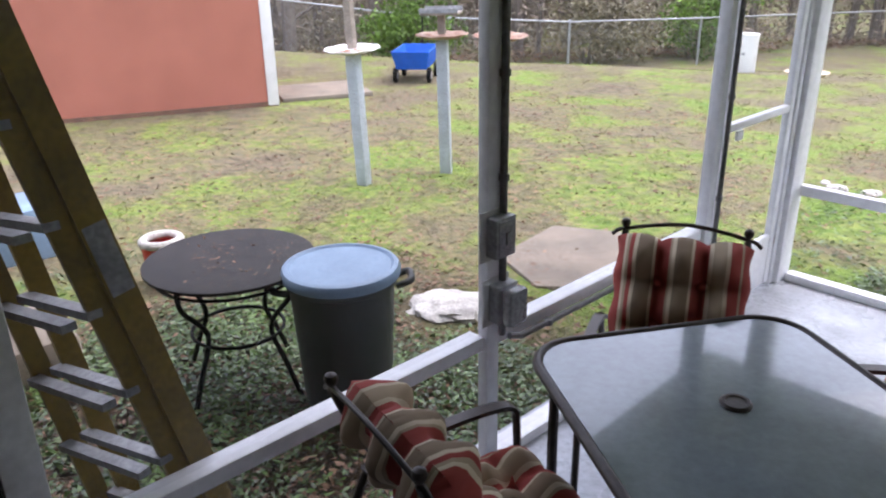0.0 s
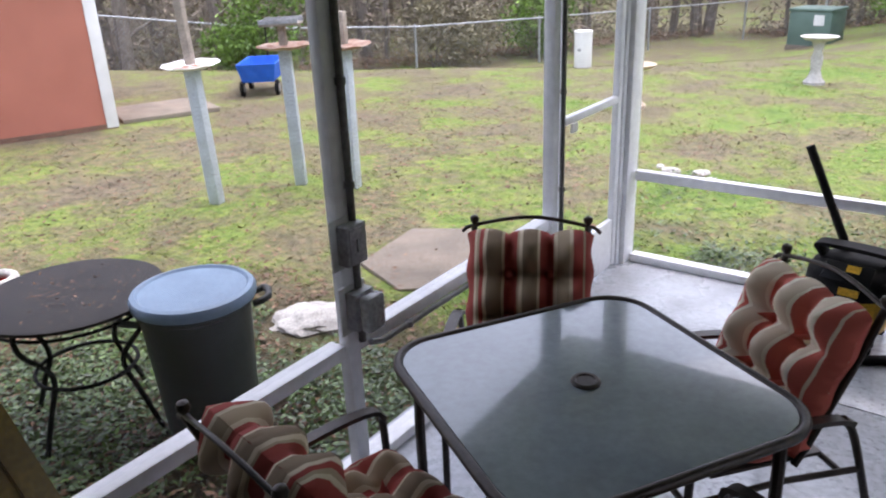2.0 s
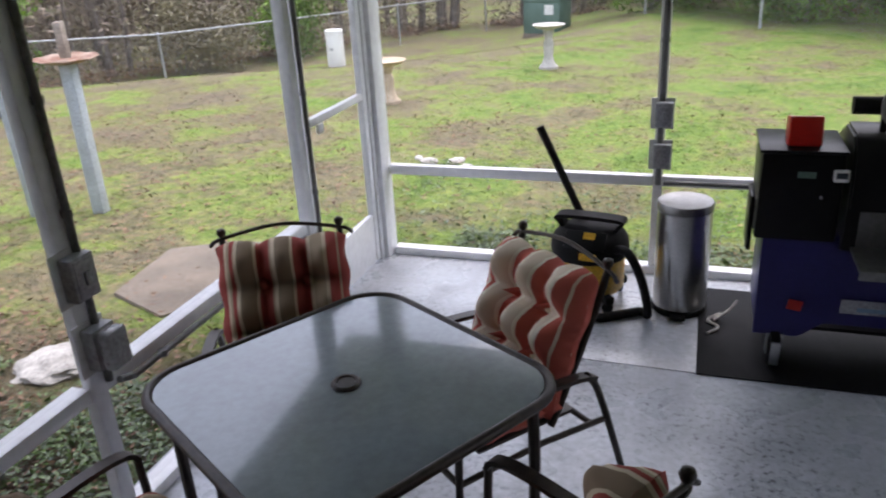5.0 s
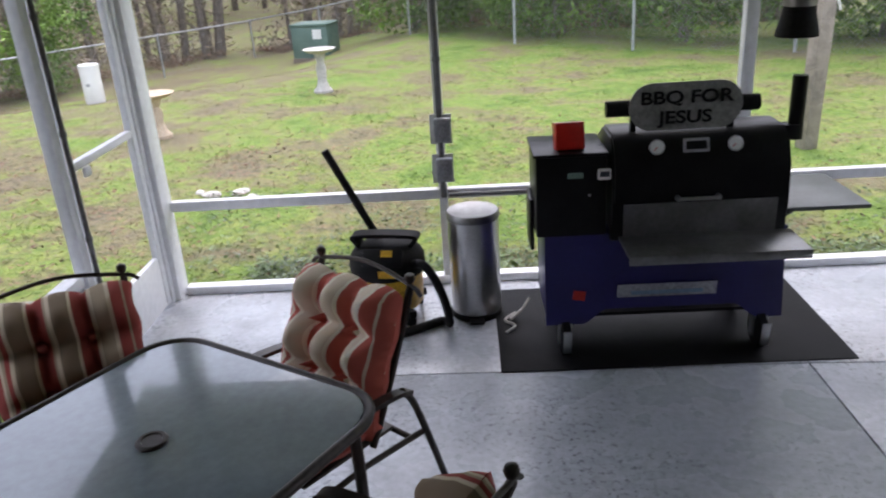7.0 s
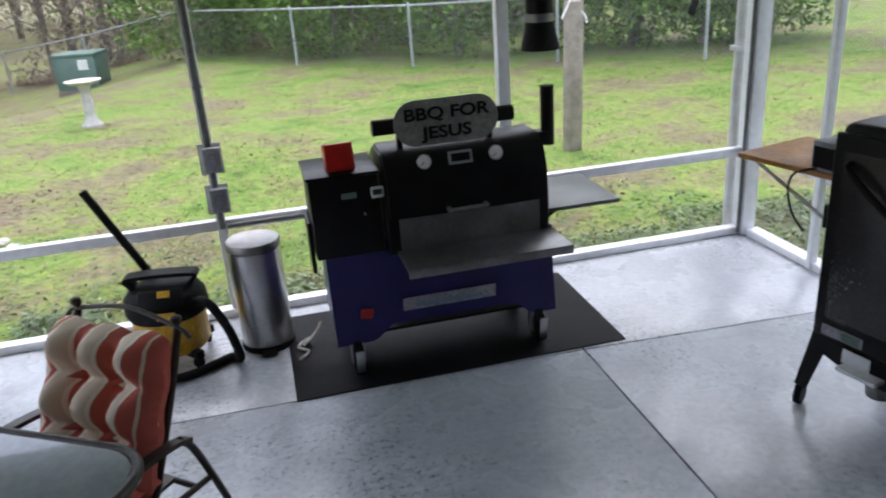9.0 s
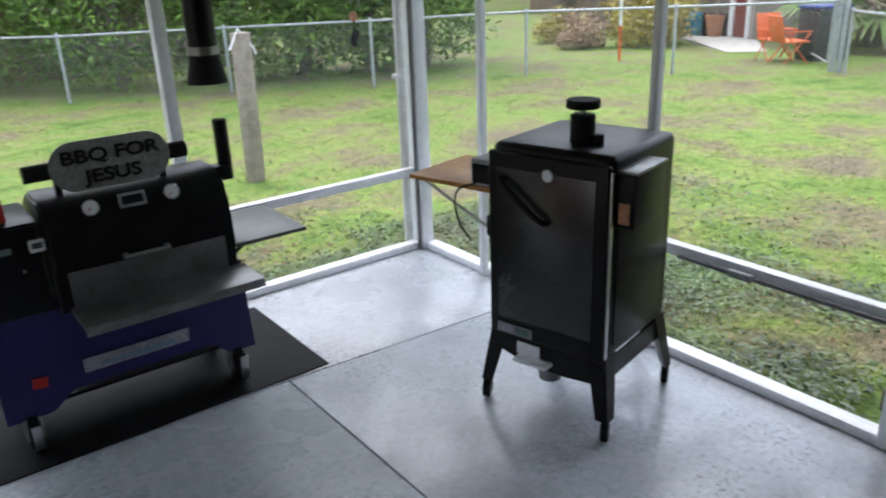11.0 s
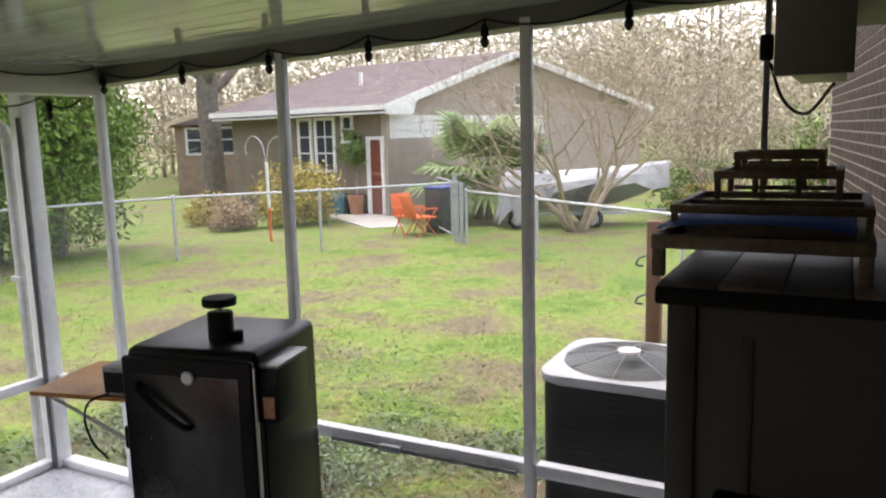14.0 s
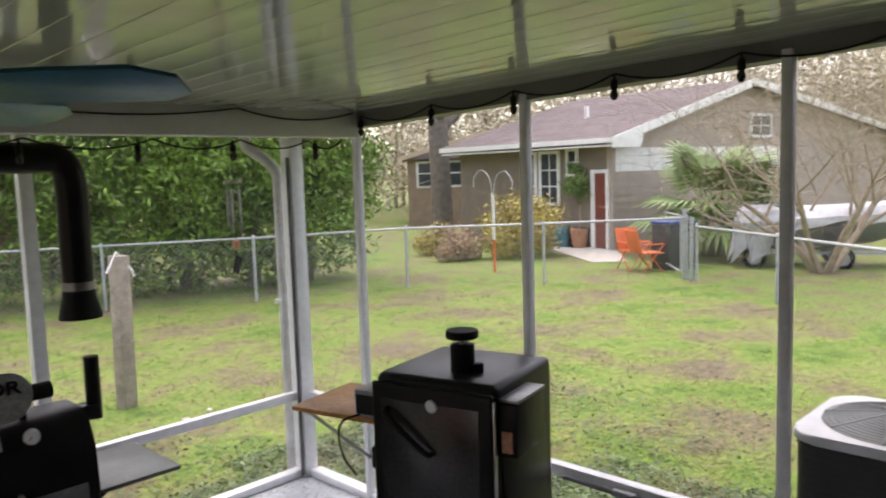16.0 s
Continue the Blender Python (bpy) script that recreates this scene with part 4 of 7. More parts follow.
            part("caster_stem", bx(sx * (w + 0.02) - 0.014, sx * (w + 0.02) + 0.014, y + sy * 0.018 - 0.016, y + sy * 0.018 + 0.016, 0.05, 0.085), "black_matte", cs)
    # stack with cap
    bm = bmesh.new()
    lathe(bm, [(0.052, 1.232), (0.052, 1.345), (0.046, 1.35)], 20, (0.045, 0.2, 0))
    st = part("chimney", bm, "black_matte", sm)
    part("chimney_stem", lathe(bmesh.new(), [(0.012, 1.345), (0.012, 1.38)], 10, (0.045, 0.2, 0)), "steel", st)
    part("chimney_cap", lathe(bmesh.new(), [(0.066, 1.375), (0.07, 1.38), (0.07, 1.405), (0.066, 1.41)], 24, (0.045, 0.2, 0)), "black_matte", st)
    part("stack_knob", lathe(bmesh.new(), [(0.022, 1.235), (0.022, 1.27), (0.018, 1.273)], 14, (0.12, 0.2, 0)), "black_matte", sm)
    # controller box and hopper on the side that faces the house
    part("controller", bx(w, w + 0.085, 0.03, 0.3, 0.955, 1.17, bevel=0.008), "black", sm)
    part("door_seal", bx(w - 0.004, w + 0.004, -0.004, 0.016, 0.38, 1.18, bevel=0.003), "steel", sm, "bare steel door edge")
    part("controller_top", bx(w - 0.002, w + 0.085, 0.04, 0.31, 1.17, 1.184, bevel=0.003), "steel_dull", sm, "pale grey lid")
    part("orange_label", bx(w + 0.02, w + 0.065, 0.0245, 0.029, 0.975, 1.06), "terra", sm, "small orange label")
    part("side_panel", bx(w, w + 0.006, 0.06, 0.5, 0.42, 0.95, bevel=0.002), "black", sm)
    return sm


sg = mat("smoked_glass", (0.02, 0.02, 0.021), (0.03, 0.028, 0.026), rough=0.22, scale=4, bump=0)
M["smoked_glass"] = sg
smoker = make_smoker()


# ---- porch fittings ----
door = thing("door_1", "white aluminium screen door with mid rail and kick plate", "screen door", kind="structure")
Y0, Y1 = 3.65, 4.418
bar(door, "stile", -0.03, 0.01, Y0, Y0 + 0.05, 0.02, 2.05)
bar(door, "stile", -0.03, 0.01, Y1 - 0.05, Y1, 0.02, 2.05)
bar(door, "top_rail", -0.03, 0.01, Y0 + 0.05, Y1 - 0.05, 1.98, 2.05)
bar(door, "mid_rail", -0.03, 0.01, Y0 + 0.05, Y1 - 0.05, 1.045, 1.085)
bar(door, "kick_plate", -0.028, 0.006, Y0 + 0.05, Y1 - 0.05, 0.02, 0.33)
bar(door, "door_closer", 0.012, 0.03, Y0 + 0.1, Y0 + 0.16, 1.0, 1.05, "alu_dirty")


def screen_material():
    m = bpy.data.materials.new("insect_screen")
    m.use_nodes = True
    n, l = m.node_tree.nodes, m.node_tree.links
    out = n["Material Output"]
    tr = n.new("ShaderNodeBsdfTransparent")
    b = n["Principled BSDF"]
    b.inputs["Base Color"].default_value = (0.36, 0.36, 0.37, 1)
    b.inputs["Roughness"].default_value = 0.5
    mx = n.new("ShaderNodeMixShader")
    tc = n.new("ShaderNodeTexCoord")
    nz = n.new("ShaderNodeTexNoise")
    nz.inputs["Scale"].default_value = 1.3
    l.new(tc.outputs["Object"], nz.inputs["Vector"])
    mr = n.new("ShaderNodeMapRange")
    mr.inputs["To Min"].default_value, mr.inputs["To Max"].default_value = 0.05, 0.13
    l.new(nz.outputs["Fac"], mr.inputs["Value"])
    l.new(mr.outputs[0], mx.inputs["Fac"])
    l.new(tr.outputs[0], mx.inputs[1])
    l.new(b.outputs[0], mx.inputs[2])
    l.new(mx.outputs[0], out.inputs["Surface"])
    return m


M["screen"] = screen_material()


def screen(parent, a, b):
    """A stretched insect screen between two opposite corners; it is 1 mm thick."""
    lo = [min(p, q) for p, q in zip(a, b)]
    hi = [max(p, q) for p, q in zip(a, b)]
    ax = min((0, 1), key=lambda i: hi[i] - lo[i])
    bm = bmesh.new()
    o = 1 - ax
    vs = []
    for u, w in ((lo[o], lo[2]), (hi[o], lo[2]), (hi[o], hi[2]), (lo[o], hi[2])):
        p = [0, 0, w]
        p[ax], p[o] = lo[ax], u
        vs.append(bm.verts.new(p))
    bm.faces.new(vs)
    ob = part("insect_screen", bm, "screen", parent, smooth=0)
    ob.visible_shadow = False
    return ob


for z0, z1 in ((0.05, RT - 0.06), (RT, 2.36)):
    screen(west, (-0.012, 0.48, z0), (-0.012, 1.96, z1))
    screen(west, (-0.012, 2.027, z0), (-0.012, 3.513, z1))
    for x0, x1 in ((0.06, 1.66), (1.71, 3.35), (3.42, 5.0)):
        screen(north, (x0, WB + 0.02, z0), (x1, WB + 0.02, z1))
    for y0, y1 in ((3.893, 4.5), (2.6, 3.848), (1.345, 2.555), (0.36, 1.3)):
        screen(east, (WC + 0.02, y0, z0), (WC + 0.02, y1, z1))
screen(door, (-0.01, Y0 + 0.05, 0.33), (-0.01, Y1 - 0.05, 1.045))
screen(door, (-0.01, Y0 + 0.05, 1.085), (-0.01, Y1 - 0.05, 1.98))


def conduit(name, pts, r, label, clips=()):
    t = thing(name, label, "conduit")
    part("pipe", tube(bmesh.new(), pts, r, 10), "conduit", t)
    for p, axis in clips:
        bm = bmesh.new()
        lathe(bm, [(r + 0.005, -0.012), (r + 0.005, 0.012)], 10, p)
        part("clip", bm, "conduit", t)
    return t


conduit("conduit", [(0.052, 2.02, 0.6), (0.052, 2.02, 2.35)], 0.014, "dark grey electrical conduit clipped to a screen post", [((0.052, 2.02, z), 0) for z in (1.2, 1.55, 1.95)])
conduit("conduit", [(0.045, 2.07, 0.57), (0.045, 2.14, 0.545), (0.045, 3.45, 0.545)], 0.013, "grey conduit running along the chair rail", [((0.045, y, 0.545), 0) for y in (2.3, 2.9)])
conduit("conduit", [(0.055, 3.585, 0.45), (0.055, 3.585, 2.35)], 0.012, "thin dark conduit beside the screen door", [((0.055, 3.585, z), 0) for z in (0.75, 1.25, 1.75)])
conduit("conduit", [(1.69, WB - 0.035, 0.56), (1.69, WB - 0.035, 2.38)], 0.018, "grey electrical conduit on the screen post", [((1.69, WB - 0.035, z), 0) for z in (1.35, 1.8)])
conduit("conduit", [(1.72, WB - 0.03, 0.57), (2.4, WB - 0.03, 0.57)], 0.013, "grey conduit along the chair rail")
conduit("conduit", [(WC - 0.03, 2.37, 0.555), (WC - 0.03, 1.9, 0.555), (WC - 0.03, 1.38, 0.555)], 0.012, "grey conduit along the chair rail of the side wall", [((WC - 0.03, 2.0, 0.555), 0)])
conduit("conduit", [(4.985, WB - 0.04, 0.02), (4.985, WB - 0.04, 2.2)], 0.012, "grey conduit beside the corner post")
solid("junction_box", bx(WC - 0.05, WC - 0.012, 1.97, 2.09, 0.54, 0.575, bevel=0.006), "greybox", "small grey junction box below the chair rail", "electrical box")


def outlet(m, label, cover=False):
    t = thing("outlet_box", label, "electrical box", m)
    part("box", bx(-0.055, 0.055, -0.055, 0.0, -0.08, 0.08, bevel=0.008), "greybox", t)
    part("face_plate", bx(-0.045, 0.045, -0.061, -0.055, -0.07, 0.07, bevel=0.003), "silver", t, "pale grey face plate")
    if cover:
        part("cover", bx(-0.05, 0.05, -0.115, -0.062, -0.075, 0.075, bevel=0.015), "clear", t, "cloudy clear weather cover")
    else:
        part("switch", bx(-0.012, 0.012, -0.07, -0.061, -0.025, 0.025, bevel=0.003), "greybox", t)
    part("back_plate", bx(-0.085, 0.06, 0.0, 0.006, -0.1, 0.1), "alu_dirty", t)


outlet(pose(0.045, 1.99, 1.0, 0, 0, 90) @ Matrix.Scale(0.92, 4), "grey weatherproof switch box on the screen post")
outlet(pose(0.045, 2.005, 0.745, 0, 0, 90) @ Matrix.Scale(0.92, 4), "grey outlet box with clear bubble cover on the post", True)
outlet(pose(1.705, WB - 0.045, 0.964) @ Matrix.Scale(0.84, 4), "grey weatherproof switch box on the conduit post")
outlet(pose(1.705, WB - 0.045, 0.735) @ Matrix.Scale(0.84, 4), "grey outlet box on the conduit post")


# ---- string lights ----
def string_lights(pts, drops, label):
    t = thing("string_lights", label, "string lights")
    fine = []
    for a, b in zip(pts, pts[1:]):
        a, b = Vector(a), Vector(b)
        for i in range(8):
            u = i / 8
            fine.append(a.lerp(b, u) - Vector((0, 0, 0.05 * 4 * u * (1 - u))))
    fine.append(Vector(pts[-1]))
    part("cable", tube(bmesh.new(), fine, 0.005, 6), "black_matte", t)
    for p in drops:
        bm = bmesh.new()
        lathe(bm, [(0.004, 0.0), (0.006, -0.02), (0.016, -0.03), (0.017, -0.065), (0.012, -0.07)], 12, p)
        so = part("socket", bm, "black_matte", t)
        part("bulb", lathe(bmesh.new(), [(0.011, -0.07), (0.019, -0.085), (0.018, -0.1), (0.008, -0.115)], 12, p), "smoked_glass", so)


zc = lambda y: ceil_z(y) - 0.03
string_lights([(WC - 0.045, y, zc(y)) for y in (3.78, 3.19, 2.62, 2.055, 1.49, 0.9, 0.3)], [(WC - 0.05, y, zc(y)) for y in (3.78, 3.19, 2.62, 2.055, 1.49, 0.9)], "black festoon cable with small bulbs along the side header")
string_lights([(x, 3.81, 2.44) for x in (0.3, 1.6, 2.9, 4.2, 4.98)], [], "black festoon cable along the beam")
string_lights([(x, 3.96, 2.285) for x in (2.6, 3.2, 3.8, 4.3, 4.75, 5.0)], [(x, 3.96, 2.285) for x in (3.18, 3.72, 4.25, 4.8)], "black festoon cable with bulbs below the beam")


# ---- ceiling fan ----
def make_fan():
    f = thing("ceiling_fan", "ceiling fan with dark blue blades", "ceiling fan", pose(FAN[0], FAN[1], 0))
    top = ceil_z(FAN[1])
    bm = bmesh.new()
    lathe(bm, [(0.06, top - 0.04), (0.065, top + 0.005)], 16)
    rod(bm, (0, 0, FAN[2] + 0.1), (0, 0, top), 0.014)
    part("downrod", bm, "bronze", f)
    part("motor", lathe(bmesh.new(), [(0.05, FAN[2] - 0.08), (0.1, FAN[2] - 0.05), (0.11, FAN[2] + 0.06), (0.06, FAN[2] + 0.11)], 24), "bronze", f)
    for k in range(5):
        out = [(0.2, -0.055), (0.45, -0.075), (0.6, -0.08), (0.665, -0.035), (0.67, 0.04), (0.62, 0.072), (0.45, 0.07), (0.2, 0.055)]
        m = pose(0, 0, FAN[2], 0, 0, FAN[3] + 72 * k) @ pose(0, 0, 0, -15)
        b = part("blade", prism(bmesh.new(), out, -0.004, 0.004, bevel=0.002), "blue_fan", f, "dark blue blade", at=m)
        part("blade_arm", bx(0.08, 0.26, -0.018, 0.018, -0.012, -0.005), "bronze", b)


FAN = (2.17, 1.92, 2.243, -42)
make_fan()


# ---- stove pipe above the grill ----
sp = thing("vent_pipe", "black stovepipe with elbow hanging above the grill", "vent pipe")
bm = bmesh.new()
tube(bm, [(3.44, 4.1, 1.52)] + curve_pts([(3.44, 4.1, 1.75), (3.44, 4.1, 2.08), (3.39, 4.1, 2.19), (3.28, 4.1, 2.2), (2.6, 4.1, 2.2)], 6), 0.072, 18)
part("pipe", bm, "black", sp)
part("hood_end", lathe(bmesh.new(), [(0.074, 1.56), (0.078, 1.52), (0.098, 1.44), (0.1, 1.42), (0.094, 1.42), (0.07, 1.52)], 22, (3.44, 4.1, 0)), "black_matte", sp)
part("clamp", lathe(bmesh.new(), [(0.077, 1.56), (0.077, 1.6)], 22, (3.44, 4.1, 0)), "steel_dull", sp, "steel hose clamp")
part("wall_flange", turned(lathe(bmesh.new(), [(0.1, 0.0), (0.1, 0.02)], 22), pose(2.6, 4.1, 2.2, 0, -90)), "black", sp)
bm = bmesh.new()
rod(bm, (2.7, 4.1, 2.27), (2.7, 4.1, 2.52), 0.004)
rod(bm, (3.3, 4.1, 2.27), (3.3, 4.1, 2.52), 0.004)
part("hanger", bm, "steel", sp)


# ---- gutter pipe and wind chime outside ----
gp = thing("downspout", "white curved gutter downspout at the porch corner", "downspout")
part("pipe", tube(bmesh.new(), curve_pts([(4.8, 4.72, 2.36), (4.81, 4.72, 2.28), (4.93, 4.71, 2.2), (5.02, 4.7, 2.1), (5.03, 4.7, 1.9), (5.03, 4.7, 0.02)], 6), 0.04, 10), "alu_dirty", gp)
part("strap", bx(4.98, 5.08, 4.655, 4.745, 1.2, 1.23), "alu_dirty", gp)
wc = thing("wind_chime", "metal tube wind chime hanging from the porch beam", "wind chime", pose(4.86, 5.0, 0))
bm = bmesh.new()
rod(bm, (0, 0, 2.05), (0, 0, 2.42), 0.003)
rod(bm, (0, 0, 1.5), (0, 0, 2.05), 0.0025)
part("cord", bm, "black_matte", wc)
part("top_disc", lathe(bmesh.new(), [(0.06, 2.04), (0.06, 2.06)], 16), "wood", wc)
for k in range(5):
    a = k * math.tau / 5
    bm = bmesh.new()
    rod(bm, (0.045 * math.cos(a), 0.045 * math.sin(a), 1.66 + 0.04 * k), (0.045 * math.cos(a), 0.045 * math.sin(a), 2.0), 0.009)
    part("chime_tube", bm, "steel_dull", wc)
part("striker", lathe(bmesh.new(), [(0.02, 1.58), (0.025, 1.61), (0.02, 1.64)], 12), "terra", wc)
part("sail", turned(bx(-0.035, 0.035, -0.004, 0.004, -0.06, 0.06, bevel=0.003), pose(0, 0, 1.47, 0, 25, 20)), "black_matte", wc, "dark wind sail")


# ---- trash can, shop vacuum ----
tc_ = thing("trash_can", "brushed stainless steel pedal trash can with domed lid", "trash can", pose(1.85, 4.148, 0))
part("body", lathe(bmesh.new(), [(0.135, 0.03), (0.137, 0.05), (0.137, 0.56), (0.13, 0.565)], 40), "steel", tc_)
part("base", lathe(bmesh.new(), [(0.14, 0.0), (0.142, 0.03), (0.136, 0.035)], 40), "black_matte", tc_)
part("lid", lathe(bmesh.new(), [(0.14, 0.566), (0.141, 0.6), (0.136, 0.607), (0.128, 0.606), (0.12, 0.602), (0.01, 0.606)], 40), "steel_dull", tc_)
part("pedal", bx(-0.04, 0.04, -0.19, -0.12, 0.01, 0.025, bevel=0.006), "black_matte", tc_)
part("hinge", bx(-0.04, 0.04, 0.125, 0.15, 0.54, 0.59, bevel=0.006), "black_matte", tc_)

vc = thing("shop_vacuum", "black and yellow wet-dry shop vacuum with hose and wand", "vacuum cleaner", pose(1.37, 4.16, 0, 0, 0, -8))
part("tank", lathe(bmesh.new(), [(0.17, 0.08), (0.185, 0.1), (0.19, 0.3), (0.18, 0.31)], 28), "yellow", vc, "yellow plastic tank")
part("power_head", lathe(bmesh.new(), [(0.2, 0.28), (0.21, 0.31), (0.205, 0.37), (0.175, 0.415), (0.14, 0.43)], 28), "black_matte", vc, "black motor head")
bm = bmesh.new()
tube(bm, curve_pts([(-0.13, 0, 0.41), (-0.16, 0, 0.45), (-0.175, 0, 0.478), (-0.08, 0, 0.487), (0.08, 0, 0.487), (0.175, 0, 0.478), (0.16, 0, 0.45), (0.13, 0, 0.41)], 6), 0, flat=(0.09, 0.02))
part("carry_handle", bm, "black_matte", vc)
part("panel", turned(bx(-0.11, 0.11, -0.012, 0.0, -0.05, 0.05, bevel=0.006), pose(0.02, -0.165, 0.41, -42)), "black", vc)
part("switch_label", turned(bx(-0.01, 0.05, -0.016, -0.012, 0.005, 0.04), pose(0.02, -0.165, 0.41, -42)), "yellow", vc, "yellow label")
part("badge", turned(bx(-0.045, 0.045, -0.006, 0.0, -0.018, 0.018), pose(0.045, -0.208, 0.335, -8)), "yellow", vc, "yellow label")
for k in range(4):
    a = radians(45 + 90 * k)
    ca = part("caster", turned(lathe(bmesh.new(), [(0.02, -0.012), (0.03, -0.008), (0.03, 0.008), (0.02, 0.012)], 14), pose(0.2 * math.cos(a), 0.2 * math.sin(a), 0.03, 0, 90, 30 * k)), "rubber", vc)
    part("caster_arm", turned(bx(0.12, 0.23, -0.025, 0.025, 0.055, 0.1, bevel=0.008), pose(0, 0, 0, 0, 0, 45 + 90 * k)), "black_matte", ca)
hs = curve_pts([(0.15, -0.1, 0.35), (0.24, -0.16, 0.37), (0.32, -0.18, 0.24), (0.36, -0.17, 0.05), (0.3, -0.12, 0.025), (0.1, -0.27, 0.025), (-0.1, -0.28, 0.03)], 10)
part("hose", tube(bmesh.new(), hs, 0.024, 10), "black_matte", vc, "black corrugated hose")
bm = bmesh.new()
rod(bm, (-0.045, 0.1, 0.38), (-0.305, 0.06, 0.94), 0.022, seg=12)
part("wand", bm, "black_matte", vc, "black extension wand")


# ---- shelf board on the smoker ----
sb = part("side_board", turned(bx(-0.29 - 0.48, -0.292, 0.02, 0.46, 1.0, 1.022, bevel=0.004), Matrix.Identity(4)), "wood_brown", smoker, "varnished brown wooden side board")
bm = bmesh.new()
rod(bm, (-0.29, 0.06, 0.8), (-0.7, 0.06, 0.99), 0.008)
part("board_bracket", bm, "alu_dirty", smoker, "pale metal bracket")
bm = bmesh.new()
rod(bm, (-0.29, 0.4, 0.8), (-0.7, 0.4, 0.99), 0.008)
part("board_bracket", bm, "alu_dirty", smoker, "pale metal bracket")
cbx = thing("controller_box", "small dark grey box on the smoker's side board", "controller", smoker.matrix_basis @ pose(-0.355, 0.15, 1.0225))
part("case", bx(-0.055, 0.06, -0.12, 0.12, 0.0, 0.12, bevel=0.006), "greybox", cbx)
part("cable", tube(bmesh.new(), curve_pts([(-0.03, -0.12, 0.01), (-0.06, -0.2, 0.0), (-0.03, -0.27, -0.04), (0.02, -0.3, -0.12), (0.05, -0.26, -0.2)], 6), 0.005, 6), "black_matte", cbx)
part("face", bx(-0.045, 0.05, -0.124, -0.1205, 0.015, 0.1), "black", cbx)


# ---- storage cabinet with crates, step ladder ----
def make_cabinet():
    x0, y1, zt = 3.7, 0.476, 1.68
    c = thing("storage_cabinet", "tall taupe resin storage cabinet against the house", "cabinet", pose(x0, 0, 0))
    part("body", bx(0.0, 0.75, WH + 0.02, y1, 0.02, zt, bevel=0.012), "resin", c)
    part("top", bx(-0.03, 0.78, WH + 0.01, y1 + 0.03, zt, zt + 0.038, bevel=0.008), "black_matte", c, "dark overhanging top")
    for k in range(6):
        part("top_board", bx(-0.028, 0.778, 0.503 - 0.122 * (k + 1), 0.5 - 0.122 * k, zt + 0.0385, zt + (0.0495 if k % 2 else 0.047), bevel=0.002), "crate" if k % 2 else "resin", c, "worn brown board")
    part("corner_trim", bx(-0.012, 0.02, y1 - 0.055, y1 + 0.006, 0.0, zt, bevel=0.006), "resin", c)
    for y in (0.32, 0.05, -0.2):
        part("groove_rib", bx(-0.006, 0.0, y - 0.012, y + 0.012, 0.08, zt - 0.06, bevel=0.003), "resin", c)
    part("plinth", bx(-0.008, 0.76, WH + 0.02, y1 + 0.004, 0.0, 0.08, bevel=0.006), "black_matte", c)


make_cabinet()


def rack(x0, x1, y0, y1, z0, z1, label, cross=(), low=0.0):
    c = thing("crate", label, "crate", pose(x0, y0, z0), group="crates on the storage cabinet")
    w, d, h, t = x1 - x0, y1 - y0, z1 - z0, 0.03 if z1 - z0 > 0.07 else 0.019
    for x in (0.0, w - t):
        part("front_rail" if x == 0.0 else "back_rail", bx(x, x + t, 0.0, d, h - t, h, bevel=0.003), "crate", c)
        for y in (0.0, d - t):
            part("post", bx(x + 0.002, x + t - 0.002, y + 0.002, y + t - 0.002, 0.0, h - t, bevel=0.002), "crate", c)
        if low:
            part("lower_rail", bx(x + 0.003, x + t - 0.003, t, d - t, low, low + 0.012, bevel=0.002), "crate", c)
            for k in (1, 2):
                part("slat", bx(x + 0.004, x + t - 0.004, d * k / 3 - 0.007, d * k / 3 + 0.007, low + 0.012, h - t, bevel=0.002), "crate", c)
    for y in (0.0, d - t):
        part("end_rail", bx(t, w - t, y, y + t, h - t, h, bevel=0.003), "crate", c)
    for x in cross:
        part("cross_rail", bx(x, x + t, t, d - t, h - t, h, bevel=0.003), "crate", c)


rack(3.72, 4.2, 0.1, 0.525, 1.7305, 1.822, "open brown wooden crate on top of the cabinet", (0.24,))
rack(3.85, 4.26, 0.1, 0.512, 1.8225, 1.874, "open brown wooden crate stacked on another", (0.15,))
rack(4.0, 4.26, 0.16, 0.44, 1.8745, 1.942, "brown slatted crate near the top of the stack", (), 0.004)
rack(4.03, 4.2, 0.2, 0.4, 1.9425, 1.986, "small brown slatted crate at the top of the stack", (), 0.002)
bm = bmesh.new()
n_ = 14
sheet = [[bm.verts.new((3.712 + 0.35 * i / n_, 0.135 + 0.385 * j / n_, 1.829 + 0.004 + 0.018 * math.sin(math.pi * j / n_) ** 0.6 * min(1.0, max(0.0, (0.135 - 0.35 * i / n_) / 0.05)) + 0.006 * noise.noise(Vector((i * 0.5, j * 0.35, 1.0))))) for j in range(n_ + 1)] for i in range(n_ + 1)]
for i in range(n_):
    for j in range(n_):
        bm.faces.new((sheet[i][j], sheet[i + 1][j], sheet[i + 1][j + 1], sheet[i][j + 1]))
ret = bmesh.ops.solidify(bm, geom=bm.faces[:], thickness=0.03)
solid("blue_tarp", bm, "bluep", "folded blue plastic tarp lying across the open crate", "tarp")


